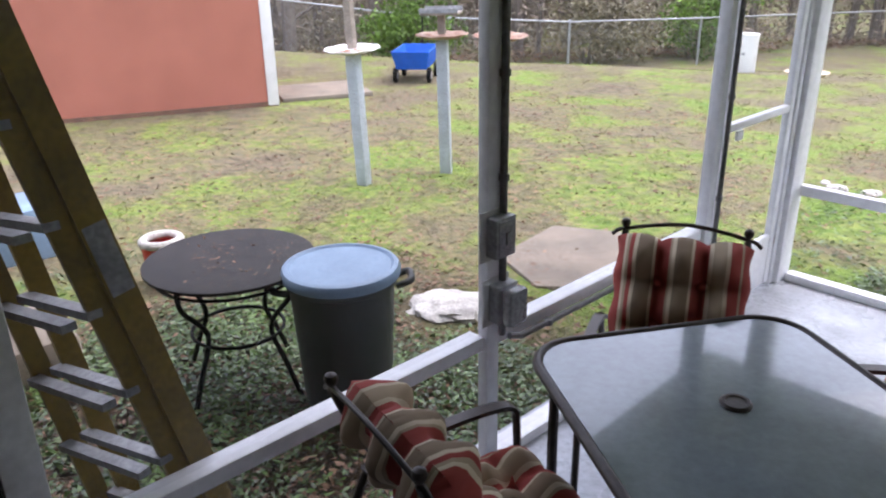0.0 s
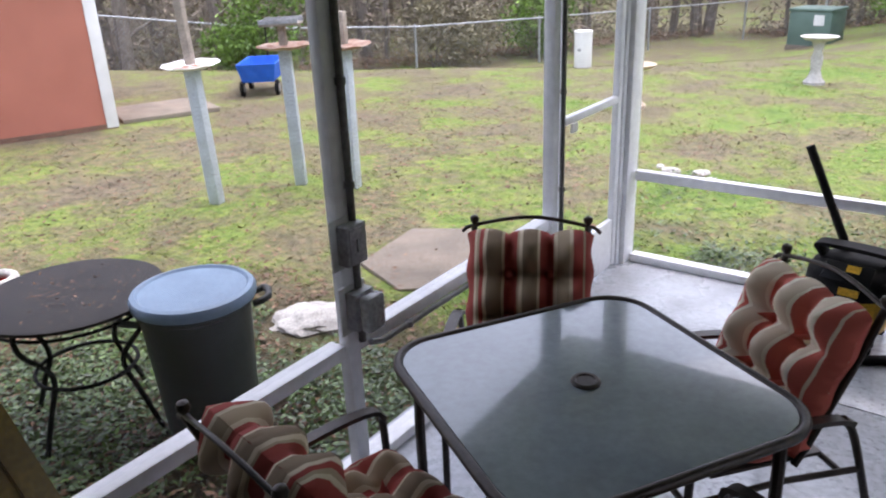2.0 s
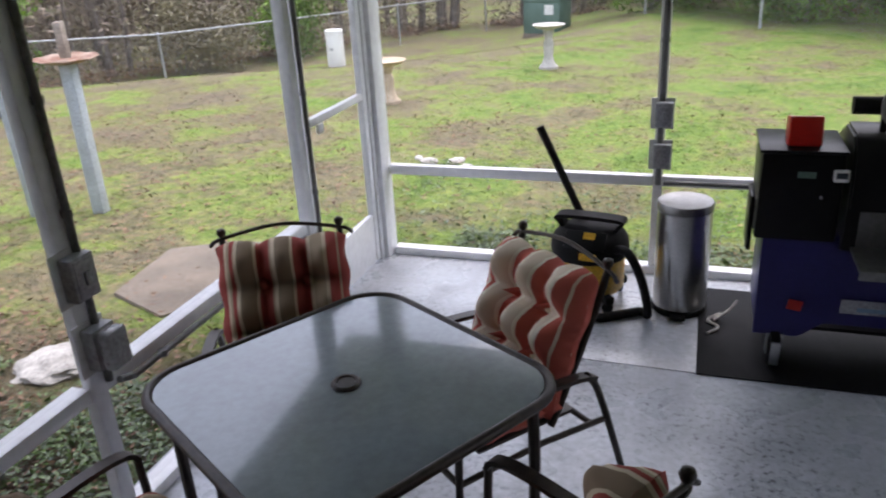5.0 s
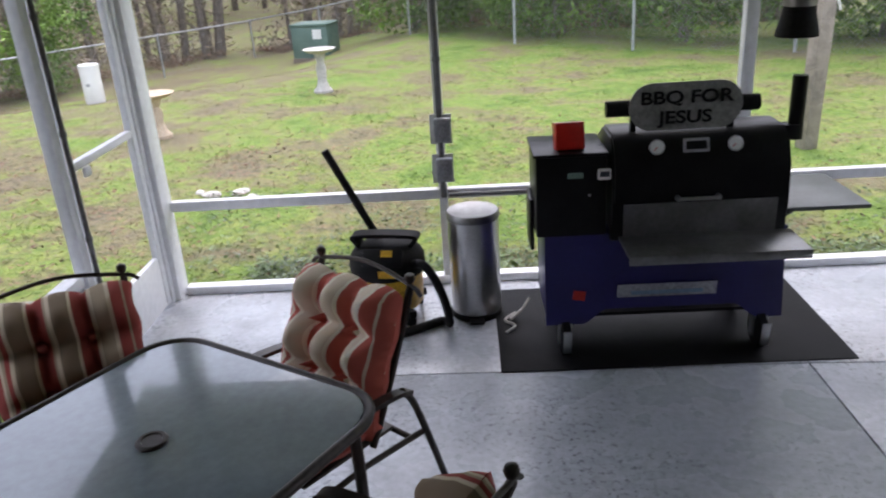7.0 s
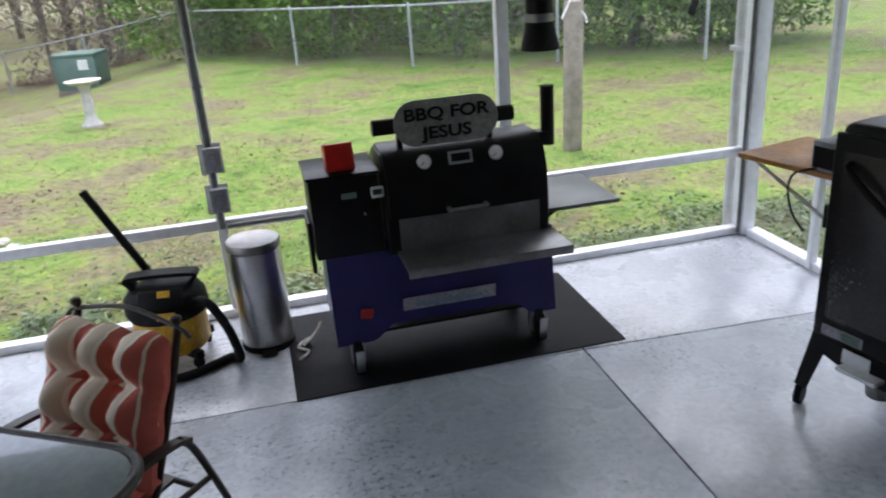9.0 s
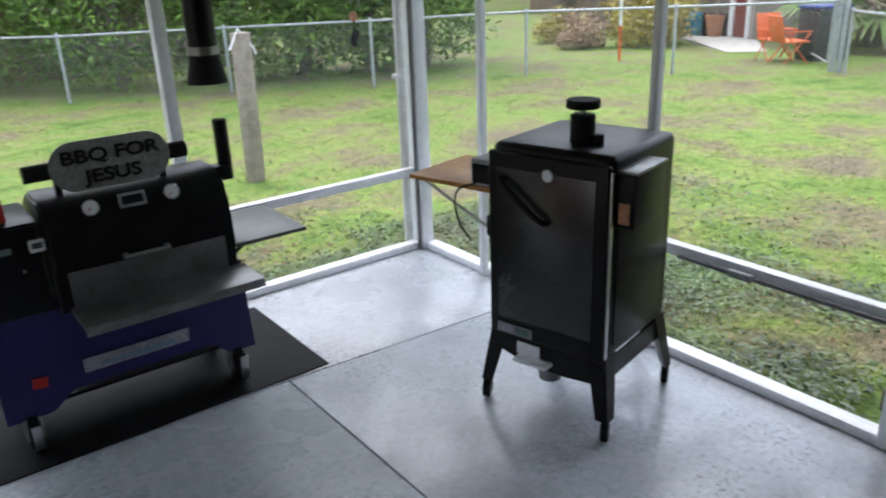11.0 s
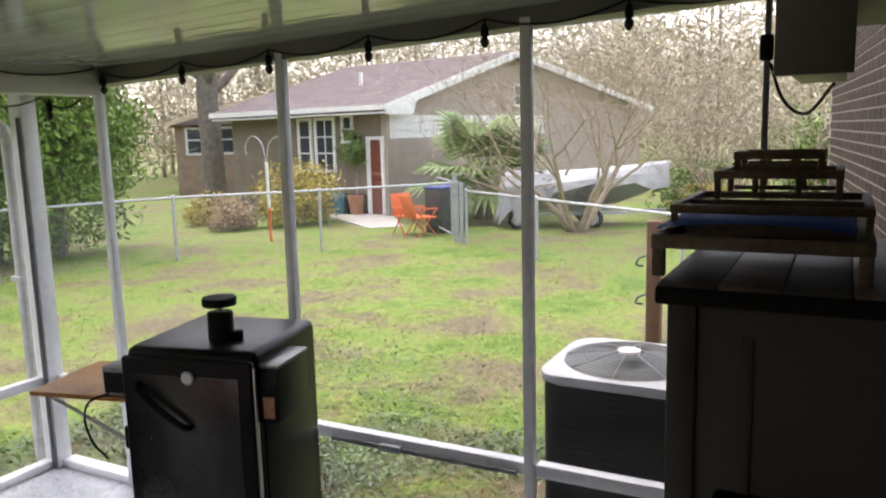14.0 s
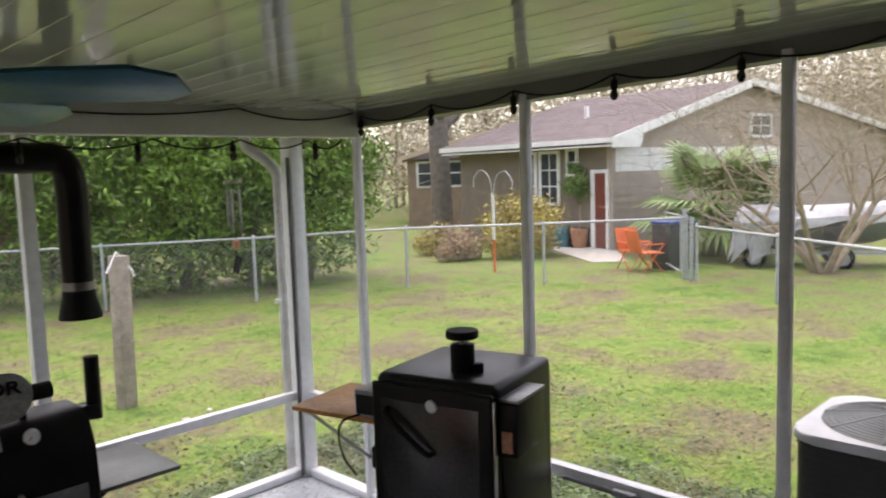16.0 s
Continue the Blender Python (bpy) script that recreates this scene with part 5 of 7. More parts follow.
def step_ladder_folded():
    t = thing("folding_step", "yellow folding step with black top leaning on the cabinet", "step stool", pose(3.66, 0.21, 0, 0, 3))
    for y in (0.145, -0.145):
        part("rail", bx(-0.03, -0.005, y - 0.014, y + 0.014, 0.0, 1.2, bevel=0.004), "ladder", t, "yellow side rail")
    part("top_cap", bx(-0.1, 0.0, -0.17, 0.17, 1.2, 1.28, bevel=0.015), "black_matte", t)
    for z in (0.25, 0.55, 0.85):
        part("tread", bx(-0.1, -0.005, -0.13, 0.13, z, z + 0.03, bevel=0.006), "black_matte", t)


step_ladder_folded()


# ---- soffit box, wall lamp side ----
so = thing("soffit", "boxed wooden eave end at the house corner", "soffit", kind="structure")
part("soffit_box", bx(4.45, 5.4, 0.17, 0.33, 2.2, 2.5, bevel=0.006), "beam_dark", so)
part("soffit_board", bx(4.45, 5.4, WH + 0.004, 0.168, 2.4, 2.5, bevel=0.006), "beam_dark", so)
part("fascia", bx(4.43, 4.448, 0.15, 0.35, 2.18, 2.54, bevel=0.004), "beam_dark", so)
bm = bmesh.new()
tube(bm, curve_pts([(5.06, 0.41, 2.26), (5.0, 0.36, 2.13), (4.85, 0.28, 2.08), (4.6, 0.2, 2.16)], 8), 0.006, 6)
solid("loose_cable", bm, "black_matte", "loose black cable drooping from the eave", "cable")
solid("camera_box", bx(5.03, 5.066, 0.4, 0.446, 2.27, 2.36, bevel=0.01), "black_matte", "small black box on the corner pole", "electrical box")


# ---- air conditioner outside ----
def make_ac():
    a = thing("air_conditioner", "dark grey outdoor air conditioner condenser with pale fan top", "air conditioner", pose(5.93, 1.11, -0.02) @ Matrix.Diagonal((1, 1, 1.035, 1)))
    w = 0.36
    n = 40
    part("body", prism(bmesh.new(), round_rect(2 * w, 2 * w, 0.1), 0.02, 0.79), "black_matte", a)
    for k in range(22):
        z = 0.05 + k * 0.033
        part("louvre", prism(bmesh.new(), round_rect(2 * w + 0.012, 2 * w + 0.012, 0.105), z, z + 0.032), "black", a)
    part("top_cover", prism(bmesh.new(), round_rect(2 * w + 0.05, 2 * w + 0.05, 0.13), 0.79, 0.835, bevel=0.012), "ac_top", a, "pale metal top cover")
    part("fan_well", lathe(bmesh.new(), [(0.335, 0.8352), (0.33, 0.839), (0.1, 0.837)], 36), "grey_plate", a, "dark grey fan opening")
    for r in (0.08, 0.105, 0.13, 0.155, 0.18, 0.205, 0.23, 0.255, 0.28, 0.305, 0.328):
        ring = [(r * math.cos(i * math.tau / 36), r * math.sin(i * math.tau / 36), 0.846 + 0.05 * (1 - r / 0.33)) for i in range(37)]
        part("grille_ring", tube(bmesh.new(), ring, 0.0022, 5), "grey_plate", a)
    for k in range(8):
        c, s = math.cos(k * math.tau / 8), math.sin(k * math.tau / 8)
        bm = bmesh.new()
        rod(bm, (0.06 * c, 0.06 * s, 0.892), (0.335 * c, 0.335 * s, 0.842), 0.003, seg=6)
        part("grille_spoke", bm, "greybox", a)
    part("hub_cap", lathe(bmesh.new(), [(0.062, 0.884), (0.058, 0.894), (0.02, 0.898)], 24), "white", a, "white hub cap")


make_ac()
solid("equipment_pad", bx(5.5, 6.36, 0.65, 1.53, -0.12, 0.0, bevel=0.01), "slab", "concrete pad under the air conditioner", "pad")


# ---- yard: west side ----
def on_ground(x, y):
    return ground_z(x, y)


def make_shed():
    # local frame: origin at the near right corner, wall runs along -x, the shed's depth along +y
    a = math.degrees(math.atan2(2.51, 1.03))
    s = thing("garden_shed", "coral-orange painted shed with white corner trim and door", "shed", pose(-7.4, 5.67, -0.16, 0, 0, a))
    L, D, H = 5.2, 3.2, 2.25
    part("wall", bx(-L, 0, 0, 0.08, 0.06, H), "coral", s, "coral-orange painted wall panel")
    part("wall", bx(-0.08, 0, 0.08, D, 0.06, H), "coral", s, "coral-orange painted wall panel")
    part("wall", bx(-L, -L + 0.08, 0.08, D, 0.06, H), "coral", s)
    part("wall", bx(-L, 0, D, D + 0.08, 0.06, H), "coral", s)
    for k in range(1, 9):
        x = -L + k * L / 9
        part("panel_groove", bx(x - 0.006, x + 0.006, -0.004, 0.0, 0.08, H - 0.02), "coral", s)
    part("skirt", bx(-L, 0.0, -0.012, 0.07, -0.1, 0.1, bevel=0.006), "wood_dark", s, "dark weathered base board")
    part("corner_trim", bx(-0.13, 0.015, -0.018, 0.0, 0.05, H, bevel=0.004), "white", s, "white trim board")
    part("corner_trim", bx(0.0, 0.018, 0.0, 0.13, 0.05, H, bevel=0.004), "white", s, "white trim board")
    dr = part("door", bx(0.0, 0.03, 0.2, 1.1, 0.1, 1.95, bevel=0.004), "white", s, "white painted shed door", at=pose(0.02, 0.2, 0, 0, 0, 12))
    for z in (0.4, 1.6):
        part("hinge", bx(0.03, 0.045, 0.2, 0.34, z, z + 0.05), "black_matte", dr)
    part("roof", turned(bx(-L - 0.2, 0.2, -0.25, D / 2 + 0.1, 0, 0.06), pose(0, 0, H, 24)), "shingle", s)
    part("roof", turned(bx(-L - 0.2, 0.2, -0.25, D / 2 + 0.1, 0, 0.06), pose(-L, D, H, 24, 0, 180)), "shingle", s)
    part("ramp", bx(0.1, 1.4, 0.2, 1.3, 0.0, 0.08, bevel=0.01), "slab", s, "weathered brown ramp board")


make_shed()


M["dish_rust"] = mat("rusty_enamel", (0.42, 0.33, 0.26), (0.2, 0.09, 0.05), rough=0.7, scale=9, fine=50, bump=0.1)


def feeder(x, y, h, tilt, label, dish="white", top=0.4, flower=False, plate=False):
    f = thing("bird_feeder", label, "bird feeder", pose(x, y, on_ground(x, y) - 0.02, *tilt), group="bird feeder posts in the yard")
    part("post", bx(-0.05, 0.05, -0.05, 0.05, 0, h, bevel=0.006), "post_grey", f, "pale grey vinyl post")
    bm = bmesh.new()
    lathe(bm, [(0.02, h - 0.01), (0.14, h - 0.004), (0.24, h + 0.03), (0.236, h + 0.036), (0.14, h + 0.006), (0.05, h + 0.004)], 28)
    for v in bm.verts:
        r = math.hypot(v.co.x, v.co.y)
        v.co.z += 0.004 * math.sin(8 * math.atan2(v.co.y, v.co.x)) * (r / 0.24) ** 2
    part("dish", bm, dish, f, "scalloped white metal dish" if dish == "white" else "rusty tan metal dish")
    if flower:
        bm = bmesh.new()
        for k in range(7):
            a = k * math.tau / 7
            pts = [(0.05 * math.cos(a - 0.4), 0.05 * math.sin(a - 0.4)), (0.15 * math.cos(a), 0.15 * math.sin(a)), (0.05 * math.cos(a + 0.4), 0.05 * math.sin(a + 0.4))]
            prism(bm, pts, h + 0.006, h + 0.011)
        part("rust_star", bm, "terra", f, "rust-red star pattern")
    part("upper_post", bx(-0.032, 0.032, -0.032, 0.032, h + 0.03, h + top, bevel=0.004), "wood", f, "weathered wooden upper post")
    if plate:
        tr = part("tray", bx(-0.17, 0.17, -0.12, 0.12, h + top, h + top + 0.02, bevel=0.004), "wood", f)
        for sy in (-1, 1):
            part("tray_edge", bx(-0.17, 0.17, sy * 0.12 - 0.01, sy * 0.12 + 0.01, h + top + 0.02, h + top + 0.06), "greybox", tr)


feeder(-3.6, 4.19, 1.19, (2, -1, 20), "bird feeder post with scalloped white dish and wooden pole", top=1.6, flower=True)
feeder(-3.37, 4.99, 1.26, (0, -1, 35), "bird feeder post with rusty dish and small tray", "dish_rust", top=0.2, plate=True)
feeder(-2.84, 5.14, 1.27, (1, 1, 10), "bird feeder post with pale worn dish", "dish_rust", top=0.3)
# blue wagon
wg = thing("garden_wagon", "blue plastic garden wagon with black wheels", "wagon", pose(-7.75, 8.5, on_ground(-7.7, 8.4), 0, 0, 128))
bm = bmesh.new()
a = [(-0.42, -0.24, 0.22), (0.42, -0.24, 0.22), (0.42, 0.24, 0.22), (-0.42, 0.24, 0.22)]
b = [(-0.52, -0.3, 0.5), (0.52, -0.3, 0.5), (0.52, 0.3, 0.5), (-0.52, 0.3, 0.5)]
va, vb = [bm.verts.new(p) for p in a], [bm.verts.new(p) for p in b]
vi = [bm.verts.new((x * 0.94, y * 0.9, z)) for x, y, z in b]
vj = [bm.verts.new((x * 0.92, y * 0.88, z + 0.03)) for x, y, z in a]
bm.faces.new(va[::-1])
bm.faces.new(vj)
for i in range(4):
    j = (i + 1) % 4
    bm.faces.new((va[i], va[j], vb[j], vb[i]))
    bm.faces.new((vb[i], vb[j], vi[j], vi[i]))
    bm.faces.new((vi[i], vi[j], vj[j], vj[i]))
part("tub", bm, "bluep", wg)
for sx in (-1, 1):
    for sy in (-1, 1):
        wh = part("wheel", turned(lathe(bmesh.new(), [(0.1, -0.03), (0.12, -0.025), (0.12, 0.025), (0.1, 0.03)], 20), pose(sx * 0.34, sy * 0.27, 0.12, 90)), "rubber", wg)
        part("rim", turned(lathe(bmesh.new(), [(0.06, -0.034), (0.06, 0.034)], 14), pose(sx * 0.34, sy * 0.27, 0.12, 90)), "silver", wh)
bm = bmesh.new()
tube(bm, [(0.45, 0, 0.2), (0.62, 0, 0.5), (0.66, 0, 1.0)], 0.014, 8)
part("pull_handle", bm, "black_matte", wg)

# white standpipe barrel
ba = thing("barrel", "white upright plastic barrel near the fence", "barrel", pose(-4.32, 12.88, on_ground(-4.3, 12.9)))
part("body", lathe(bmesh.new(), [(0.15, 0.0), (0.155, 0.02), (0.155, 0.58), (0.15, 0.6)], 24), "white", ba)
part("cap", lathe(bmesh.new(), [(0.162, 0.58), (0.162, 0.63), (0.15, 0.64)], 24), "white", ba)
part("marking", bx(-0.03, 0.03, -0.16, -0.154, 0.3, 0.34), "greybox", ba)


def birdbath(x, y, h, m, label):
    b = thing("bird_bath", label, "bird bath", pose(x, y, on_ground(x, y)), group="bird baths on the lawn")
    part("pedestal", lathe(bmesh.new(), [(0.15, 0.0), (0.15, 0.04), (0.1, 0.09), (0.07, 0.2), (0.085, h * 0.55), (0.055, h * 0.7), (0.09, h - 0.09), (0.1, h - 0.06)], 24), m, b)
    part("bowl", lathe(bmesh.new(), [(0.1, h - 0.07), (0.2, h - 0.045), (0.26, h), (0.25, h + 0.005), (0.19, h - 0.025), (0.02, h - 0.035)], 28), m, b)


birdbath(-0.437, 12.51, 0.68, "stone_white", "white cast stone bird bath on the lawn")
birdbath(-2.04, 9.7, 0.56, "stone_tan", "tan cast stone bird bath on the lawn")

UX, UY = -2.28, 22.07
ub = thing("utility_box", "green metal utility cabinet beyond the bird bath", "utility box", pose(UX, UY, ground_z(UX, UY) - 0.09, 0, 0, -12) @ Matrix.Scale(1.26, 4))
part("cabinet", bx(-0.42, 0.42, -0.35, 0.35, 0.08, 0.74, bevel=0.02), "green_box", ub)
part("cap", bx(-0.44, 0.44, -0.37, 0.37, 0.74, 0.8, bevel=0.02), "green_box", ub)
part("pad", bx(-0.43, 0.43, -0.36, 0.36, -0.35, 0.08), "slab", ub)
part("warning_label", bx(0.08, 0.28, -0.356, -0.35, 0.48, 0.68), "white", ub, "white warning label")

solid("stepping_slab", prism(bmesh.new(), [(-1.54, 3.74), (-1.03, 3.53), (-0.86, 3.68), (-0.87, 4.7), (-1.22, 4.68), (-1.64, 4.45)], -0.12, -0.055, bevel=0.01), "slab", "worn brown concrete slab outside the screen door", "slab")
bm = bmesh.new()
bmesh.ops.create_icosphere(bm, subdivisions=4, radius=0.25)
for v in bm.verts:
    n_ = noise.noise(v.co * 9) + 0.5 * noise.noise(v.co * 25)
    v.co = Vector((v.co.x * (1 + 0.2 * n_), v.co.y * 0.75 * (1 + 0.22 * n_), max(-0.02, v.co.z * 0.3 + 0.012 * n_)))
solid("white_rock", bm, "stone_white", "flat lump of white concrete in the grass", "rock", pose(-1.19, 2.95, -0.06, 0, 0, 35))

# round garden table
rt = thing("round_table", "round black metal patio table with scattered debris on top", "table", pose(-1.32, 1.67, -0.08, 0, 0, 20))
part("tabletop", lathe(bmesh.new(), [(0.375, 0.665), (0.387, 0.672), (0.387, 0.685), (0.375, 0.69), (0.02, 0.69)], 40), "table_mesh", rt)
for k in range(4):
    a = k * math.tau / 4
    c, s = math.cos(a), math.sin(a)
    bm = bmesh.new()
    tube(bm, curve_pts([(0.34 * c, 0.34 * s, 0.665), (0.33 * c, 0.33 * s, 0.56), (0.2 * c, 0.2 * s, 0.38), (0.27 * c, 0.27 * s, 0.2), (0.36 * c, 0.36 * s, 0.0)], 6), 0.012, 8)
    part("leg", bm, "black_matte", rt)
ring = [(0.215 * math.cos(i * math.tau / 28), 0.215 * math.sin(i * math.tau / 28), 0.33) for i in range(29)]
part("brace_ring", tube(bmesh.new(), ring, 0.009, 6), "black_matte", rt)
part("apron_ring", tube(bmesh.new(), [(x * 1.6, y * 1.6, 0.63) for x, y, z in ring], 0.007, 6), "black_matte", rt)

# grey bin with lid
gb = thing("garbage_bin", "large grey plastic garbage bin with blue-grey lid", "garbage bin", pose(-0.854, 1.958, -0.075, 0, 0, 56))
part("body", lathe(bmesh.new(), [(0.19, 0.0), (0.2, 0.02), (0.235, 0.62), (0.25, 0.63), (0.25, 0.66)], 36), "can", gb)
part("lid", lathe(bmesh.new(), [(0.262, 0.655), (0.266, 0.68), (0.255, 0.7), (0.235, 0.705), (0.225, 0.695), (0.12, 0.7), (0.02, 0.702)], 36), "bluegrey", gb, "domed blue-grey lid")
for s in (-1, 1):
    bm = bmesh.new()
    tube(bm, curve_pts([(s * 0.235, -0.06, 0.6), (s * 0.3, -0.055, 0.62), (s * 0.31, 0, 0.63), (s * 0.3, 0.055, 0.62), (s * 0.235, 0.06, 0.6)], 5), 0.016, 8)
    part("handle", bm, "can", gb)

# bucket behind the table
bk = thing("bucket", "orange bucket with crusted white rim beside the round table", "bucket", pose(-2.74, 1.93, -0.09))
part("body", lathe(bmesh.new(), [(0.1, 0.0), (0.126, 0.31), (0.116, 0.31), (0.09, 0.02)], 28), "red", bk)
rim_ = [(0.112 * math.cos(i * math.tau / 24), 0.112 * math.sin(i * math.tau / 24), 0.32) for i in range(25)]
part("rim", tube(bmesh.new(), rim_, 0.028, 10), "stone_white", bk, "crusted white rim")
solid("blue_bin", bx(-4.25, -3.75, 1.15, 1.6, -0.14, 0.3, bevel=0.03), "bluegrey", "faded blue plastic tub on the grass", "tub")
solid("stone_block", bx(-2.5, -1.95, 0.75, 1.15, -0.1, 0.18, bevel=0.05), "slab", "rounded tan garden block beside the ladder", "block")


# ---- step ladder outside ----
def make_ladder():
    l = thing("ladder", "tall yellow fibreglass ladder leaning outside the screen", "ladder")
    # the rails lean towards the house as they rise
    def line(x, y0, y1, z0, z1, name, w, d):
        bm = bmesh.new()
        tube(bm, [(x, y0, z0), (x, y1, z1)], 0, flat=(w, d))
        return part(name, bm, "ladder", l, "yellow fibreglass rail")
    line(LX[0], 1.045, 0.488, -0.08, 2.45, "rail", 0.03, 0.072)
    line(LX[0] - 0.02, 0.977, 0.42, -0.08, 2.45, "rail", 0.03, 0.058)
    line(LX[1], 0.86, 0.468, -0.08, 2.45, "rail", 0.03, 0.062)
    line(LX[1] - 0.02, 0.775, 0.38, -0.08, 2.45, "rail", 0.03, 0.058)
    part("warning_label", turned(bx(-0.004, 0.0, -0.03, 0.03, -0.1, 0.1), pose(LX[0] + 0.0165, 0.757, 1.23, 12.4)), "greybox", l, "worn grey warning label")
    for k in range(8):
        z = 0.06 + 0.25 * k
        u = (z + 0.08) / 2.53
        for dy, dz in ((0.0, 0.0), (-0.065, -0.012)):
            bm = bmesh.new()
            tube(bm, [(LX[1], 0.815 - 0.39 * u + dy, z + dz - 0.03), (LX[0], 0.95 - 0.55 * u + dy, z + dz + 0.03)], 0, flat=(0.04, 0.022))
            part("tread", bm, "greybox", l, "ribbed grey aluminium tread")


LX = (-0.13, -0.52)
make_ladder()


# ---- chain-link fence ----
def fence(name, pts, label, h=1.22):
    f = thing(name, label, "fence")
    P = [Vector((x, y, ground_z(x, y))) for x, y in pts]
    for p in P:
        bm = bmesh.new()
        rod(bm, p - Vector((0, 0, 0.1)), p + Vector((0, 0, h)), 0.03, seg=8)
        po = part("post", bm, "fence", f)
        part("post_cap", lathe(bmesh.new(), [(0.034, h), (0.03, h + 0.03), (0.01, h + 0.05)], 10, p), "fence", po)
    for a, b in zip(P, P[1:]):
        bm = bmesh.new()
        rod(bm, a + Vector((0, 0, h - 0.01)), b + Vector((0, 0, h - 0.01)), 0.022, seg=8)
        part("top_rail", bm, "fence", f)
        # woven wire: thin flat ribbons in two directions
        d = b - a
        L = d.length
        u = d.normalized()
        up_ = Vector((0, 0, 1))
        n = int((L + h) / 0.09)
        vs, fs = [], []
        for s in (1, -1):
            for i in range(n):
                off = i * 0.09 - (h if s > 0 else 0)
                # a wire climbs at 45 degrees from the foot to the top rail
                t0, t1 = (off, off + h) if s > 0 else (off + h - h, off - h)
                p0, p1 = (t0, 0.0), (t1, h)
                lo_, hi_ = 0.0, 1.0
                for (c0, c1) in ((p0[0], p1[0]),):
                    dd = c1 - c0
                    ta, tb = (0 - c0) / dd, (L - c0) / dd
                    lo_, hi_ = max(lo_, min(ta, tb)), min(hi_, max(ta, tb))
                if hi_ - lo_ < 0.02:
                    continue
                q0 = a + u * (p0[0] + (p1[0] - p0[0]) * lo_) + up_ * (h * lo_ + d.z * 0)
                q1 = a + u * (p0[0] + (p1[0] - p0[0]) * hi_) + up_ * (h * hi_)
                w = u * 0.0018
                k = len(vs)
                vs += [q0 - w, q0 + w, q1 + w, q1 - w]
                fs.append((k, k + 1, k + 2, k + 3))
        me = bpy.data.meshes.new("chain_link")
        me.from_pydata(vs, [], fs)
        me.materials.append(M["fence"])
        ob = new("chain_link", me)
        ob.parent = f
    return f


fence("chain_link_fence", [(-14.3, 9.6), (-12.5, 13.0), (-10.7, 16.3), (-8.9, 19.6), (-7.1, 23.1), (-5.3, 26.7), (-2.5, 24.2), (0.4, 21.2), (2.95, 17.82), (5.16, 15.92), (7.74, 14.48), (9.87, 12.77), (12.58, 11.46), (14.24, 9.26), (15.95, 7.1)], "galvanised chain-link fence between the lawn and the woods")
fence("chain_link_fence", [(15.85, 6.85), (14.2, 4.73), (12.1, 1.95)], "galvanised chain-link fence beside the neighbouring drive", 1.06)
gp_ = thing("fence_gate", "galvanised chain-link gate frame behind the corner post", "gate", pose(0, 0, fall(16, 7.1)))
for p0, p1 in (((15.95, 7.15, 0.12), (15.95, 7.15, 1.5)), ((15.85, 6.95, 0.12), (15.85, 6.95, 1.35))):
    bm = bmesh.new()
    rod(bm, p0, p1, 0.045, seg=10)
    part("gate_post", bm, "fence", gp_)
bm = bmesh.new()
for p0, p1 in (((16.1, 7.3, 0.25), (16.1, 7.3, 1.35)), ((17.2, 8.2, 0.25), (17.2, 8.2, 1.35)), ((16.1, 7.3, 1.35), (17.2, 8.2, 1.35)), ((16.1, 7.3, 0.25), (17.2, 8.2, 0.25))):
    rod(bm, p0, p1, 0.02, seg=8)
part("gate_frame", bm, "fence", gp_)
wp = thing("wooden_post", "brown wooden fence post with green hose hangers", "post", pose(9.88, 1.83, -0.05 + fall(9.88, 1.83)))
part("post", bx(-0.07, 0.07, -0.07, 0.07, 0, 1.3, bevel=0.008), "wood_dark", wp)
for z in (0.55, 0.95):
    bm = bmesh.new()
    tube(bm, curve_pts([(-0.05, 0.07, z), (-0.1, 0.14, z - 0.03), (-0.06, 0.17, z - 0.1), (0.0, 0.12, z - 0.12)], 5), 0.012, 6)
    part("hook", bm, "green_box", wp)
gp2 = thing("grey_post", "weathered grey wooden post with white strap on top", "post", pose(5.24, 7.92, -0.1 + fall(5.2, 7.9), 0, 1, 15))
part("post", bx(-0.075, 0.075, -0.075, 0.075, 0, 1.58, bevel=0.01), "wood", gp2)
bm = bmesh.new()
tube(bm, [(-0.19, -0.05, 1.42), (-0.05, -0.03, 1.62), (0.09, -0.08, 1.42), (0.1, -0.09, 1.36)], 0.012, 6)
part("strap", bm, "white", gp2, "white strap")


# ---- foliage helpers ----
def leaf_quads(pts, size, rng, flat=0.0, long=1.6):
    """Small pointed leaves (two triangles) at the given points."""
    n = len(pts)
    a = rng.normal(size=(n, 3))
    a[:, 2] *= 1 - flat
    a /= np.linalg.norm(a, axis=1)[:, None]
    ref = rng.normal(size=(n, 3))
    if flat:
        ref = ref * 0.4 + (0, 0, 1)
    b = np.cross(a, ref)
    b /= np.linalg.norm(b, axis=1)[:, None]
    s = size * rng.uniform(0.6, 1.4, n)[:, None]
    a, b = a * s * long, b * s * 0.5
    v = np.stack([pts - a * 0.5, pts + b * 0.5, pts + a * 0.5, pts - b * 0.5], axis=1).reshape(-1, 3)
    f = np.arange(4 * n).reshape(-1, 4)
    return v.tolist(), f.tolist()


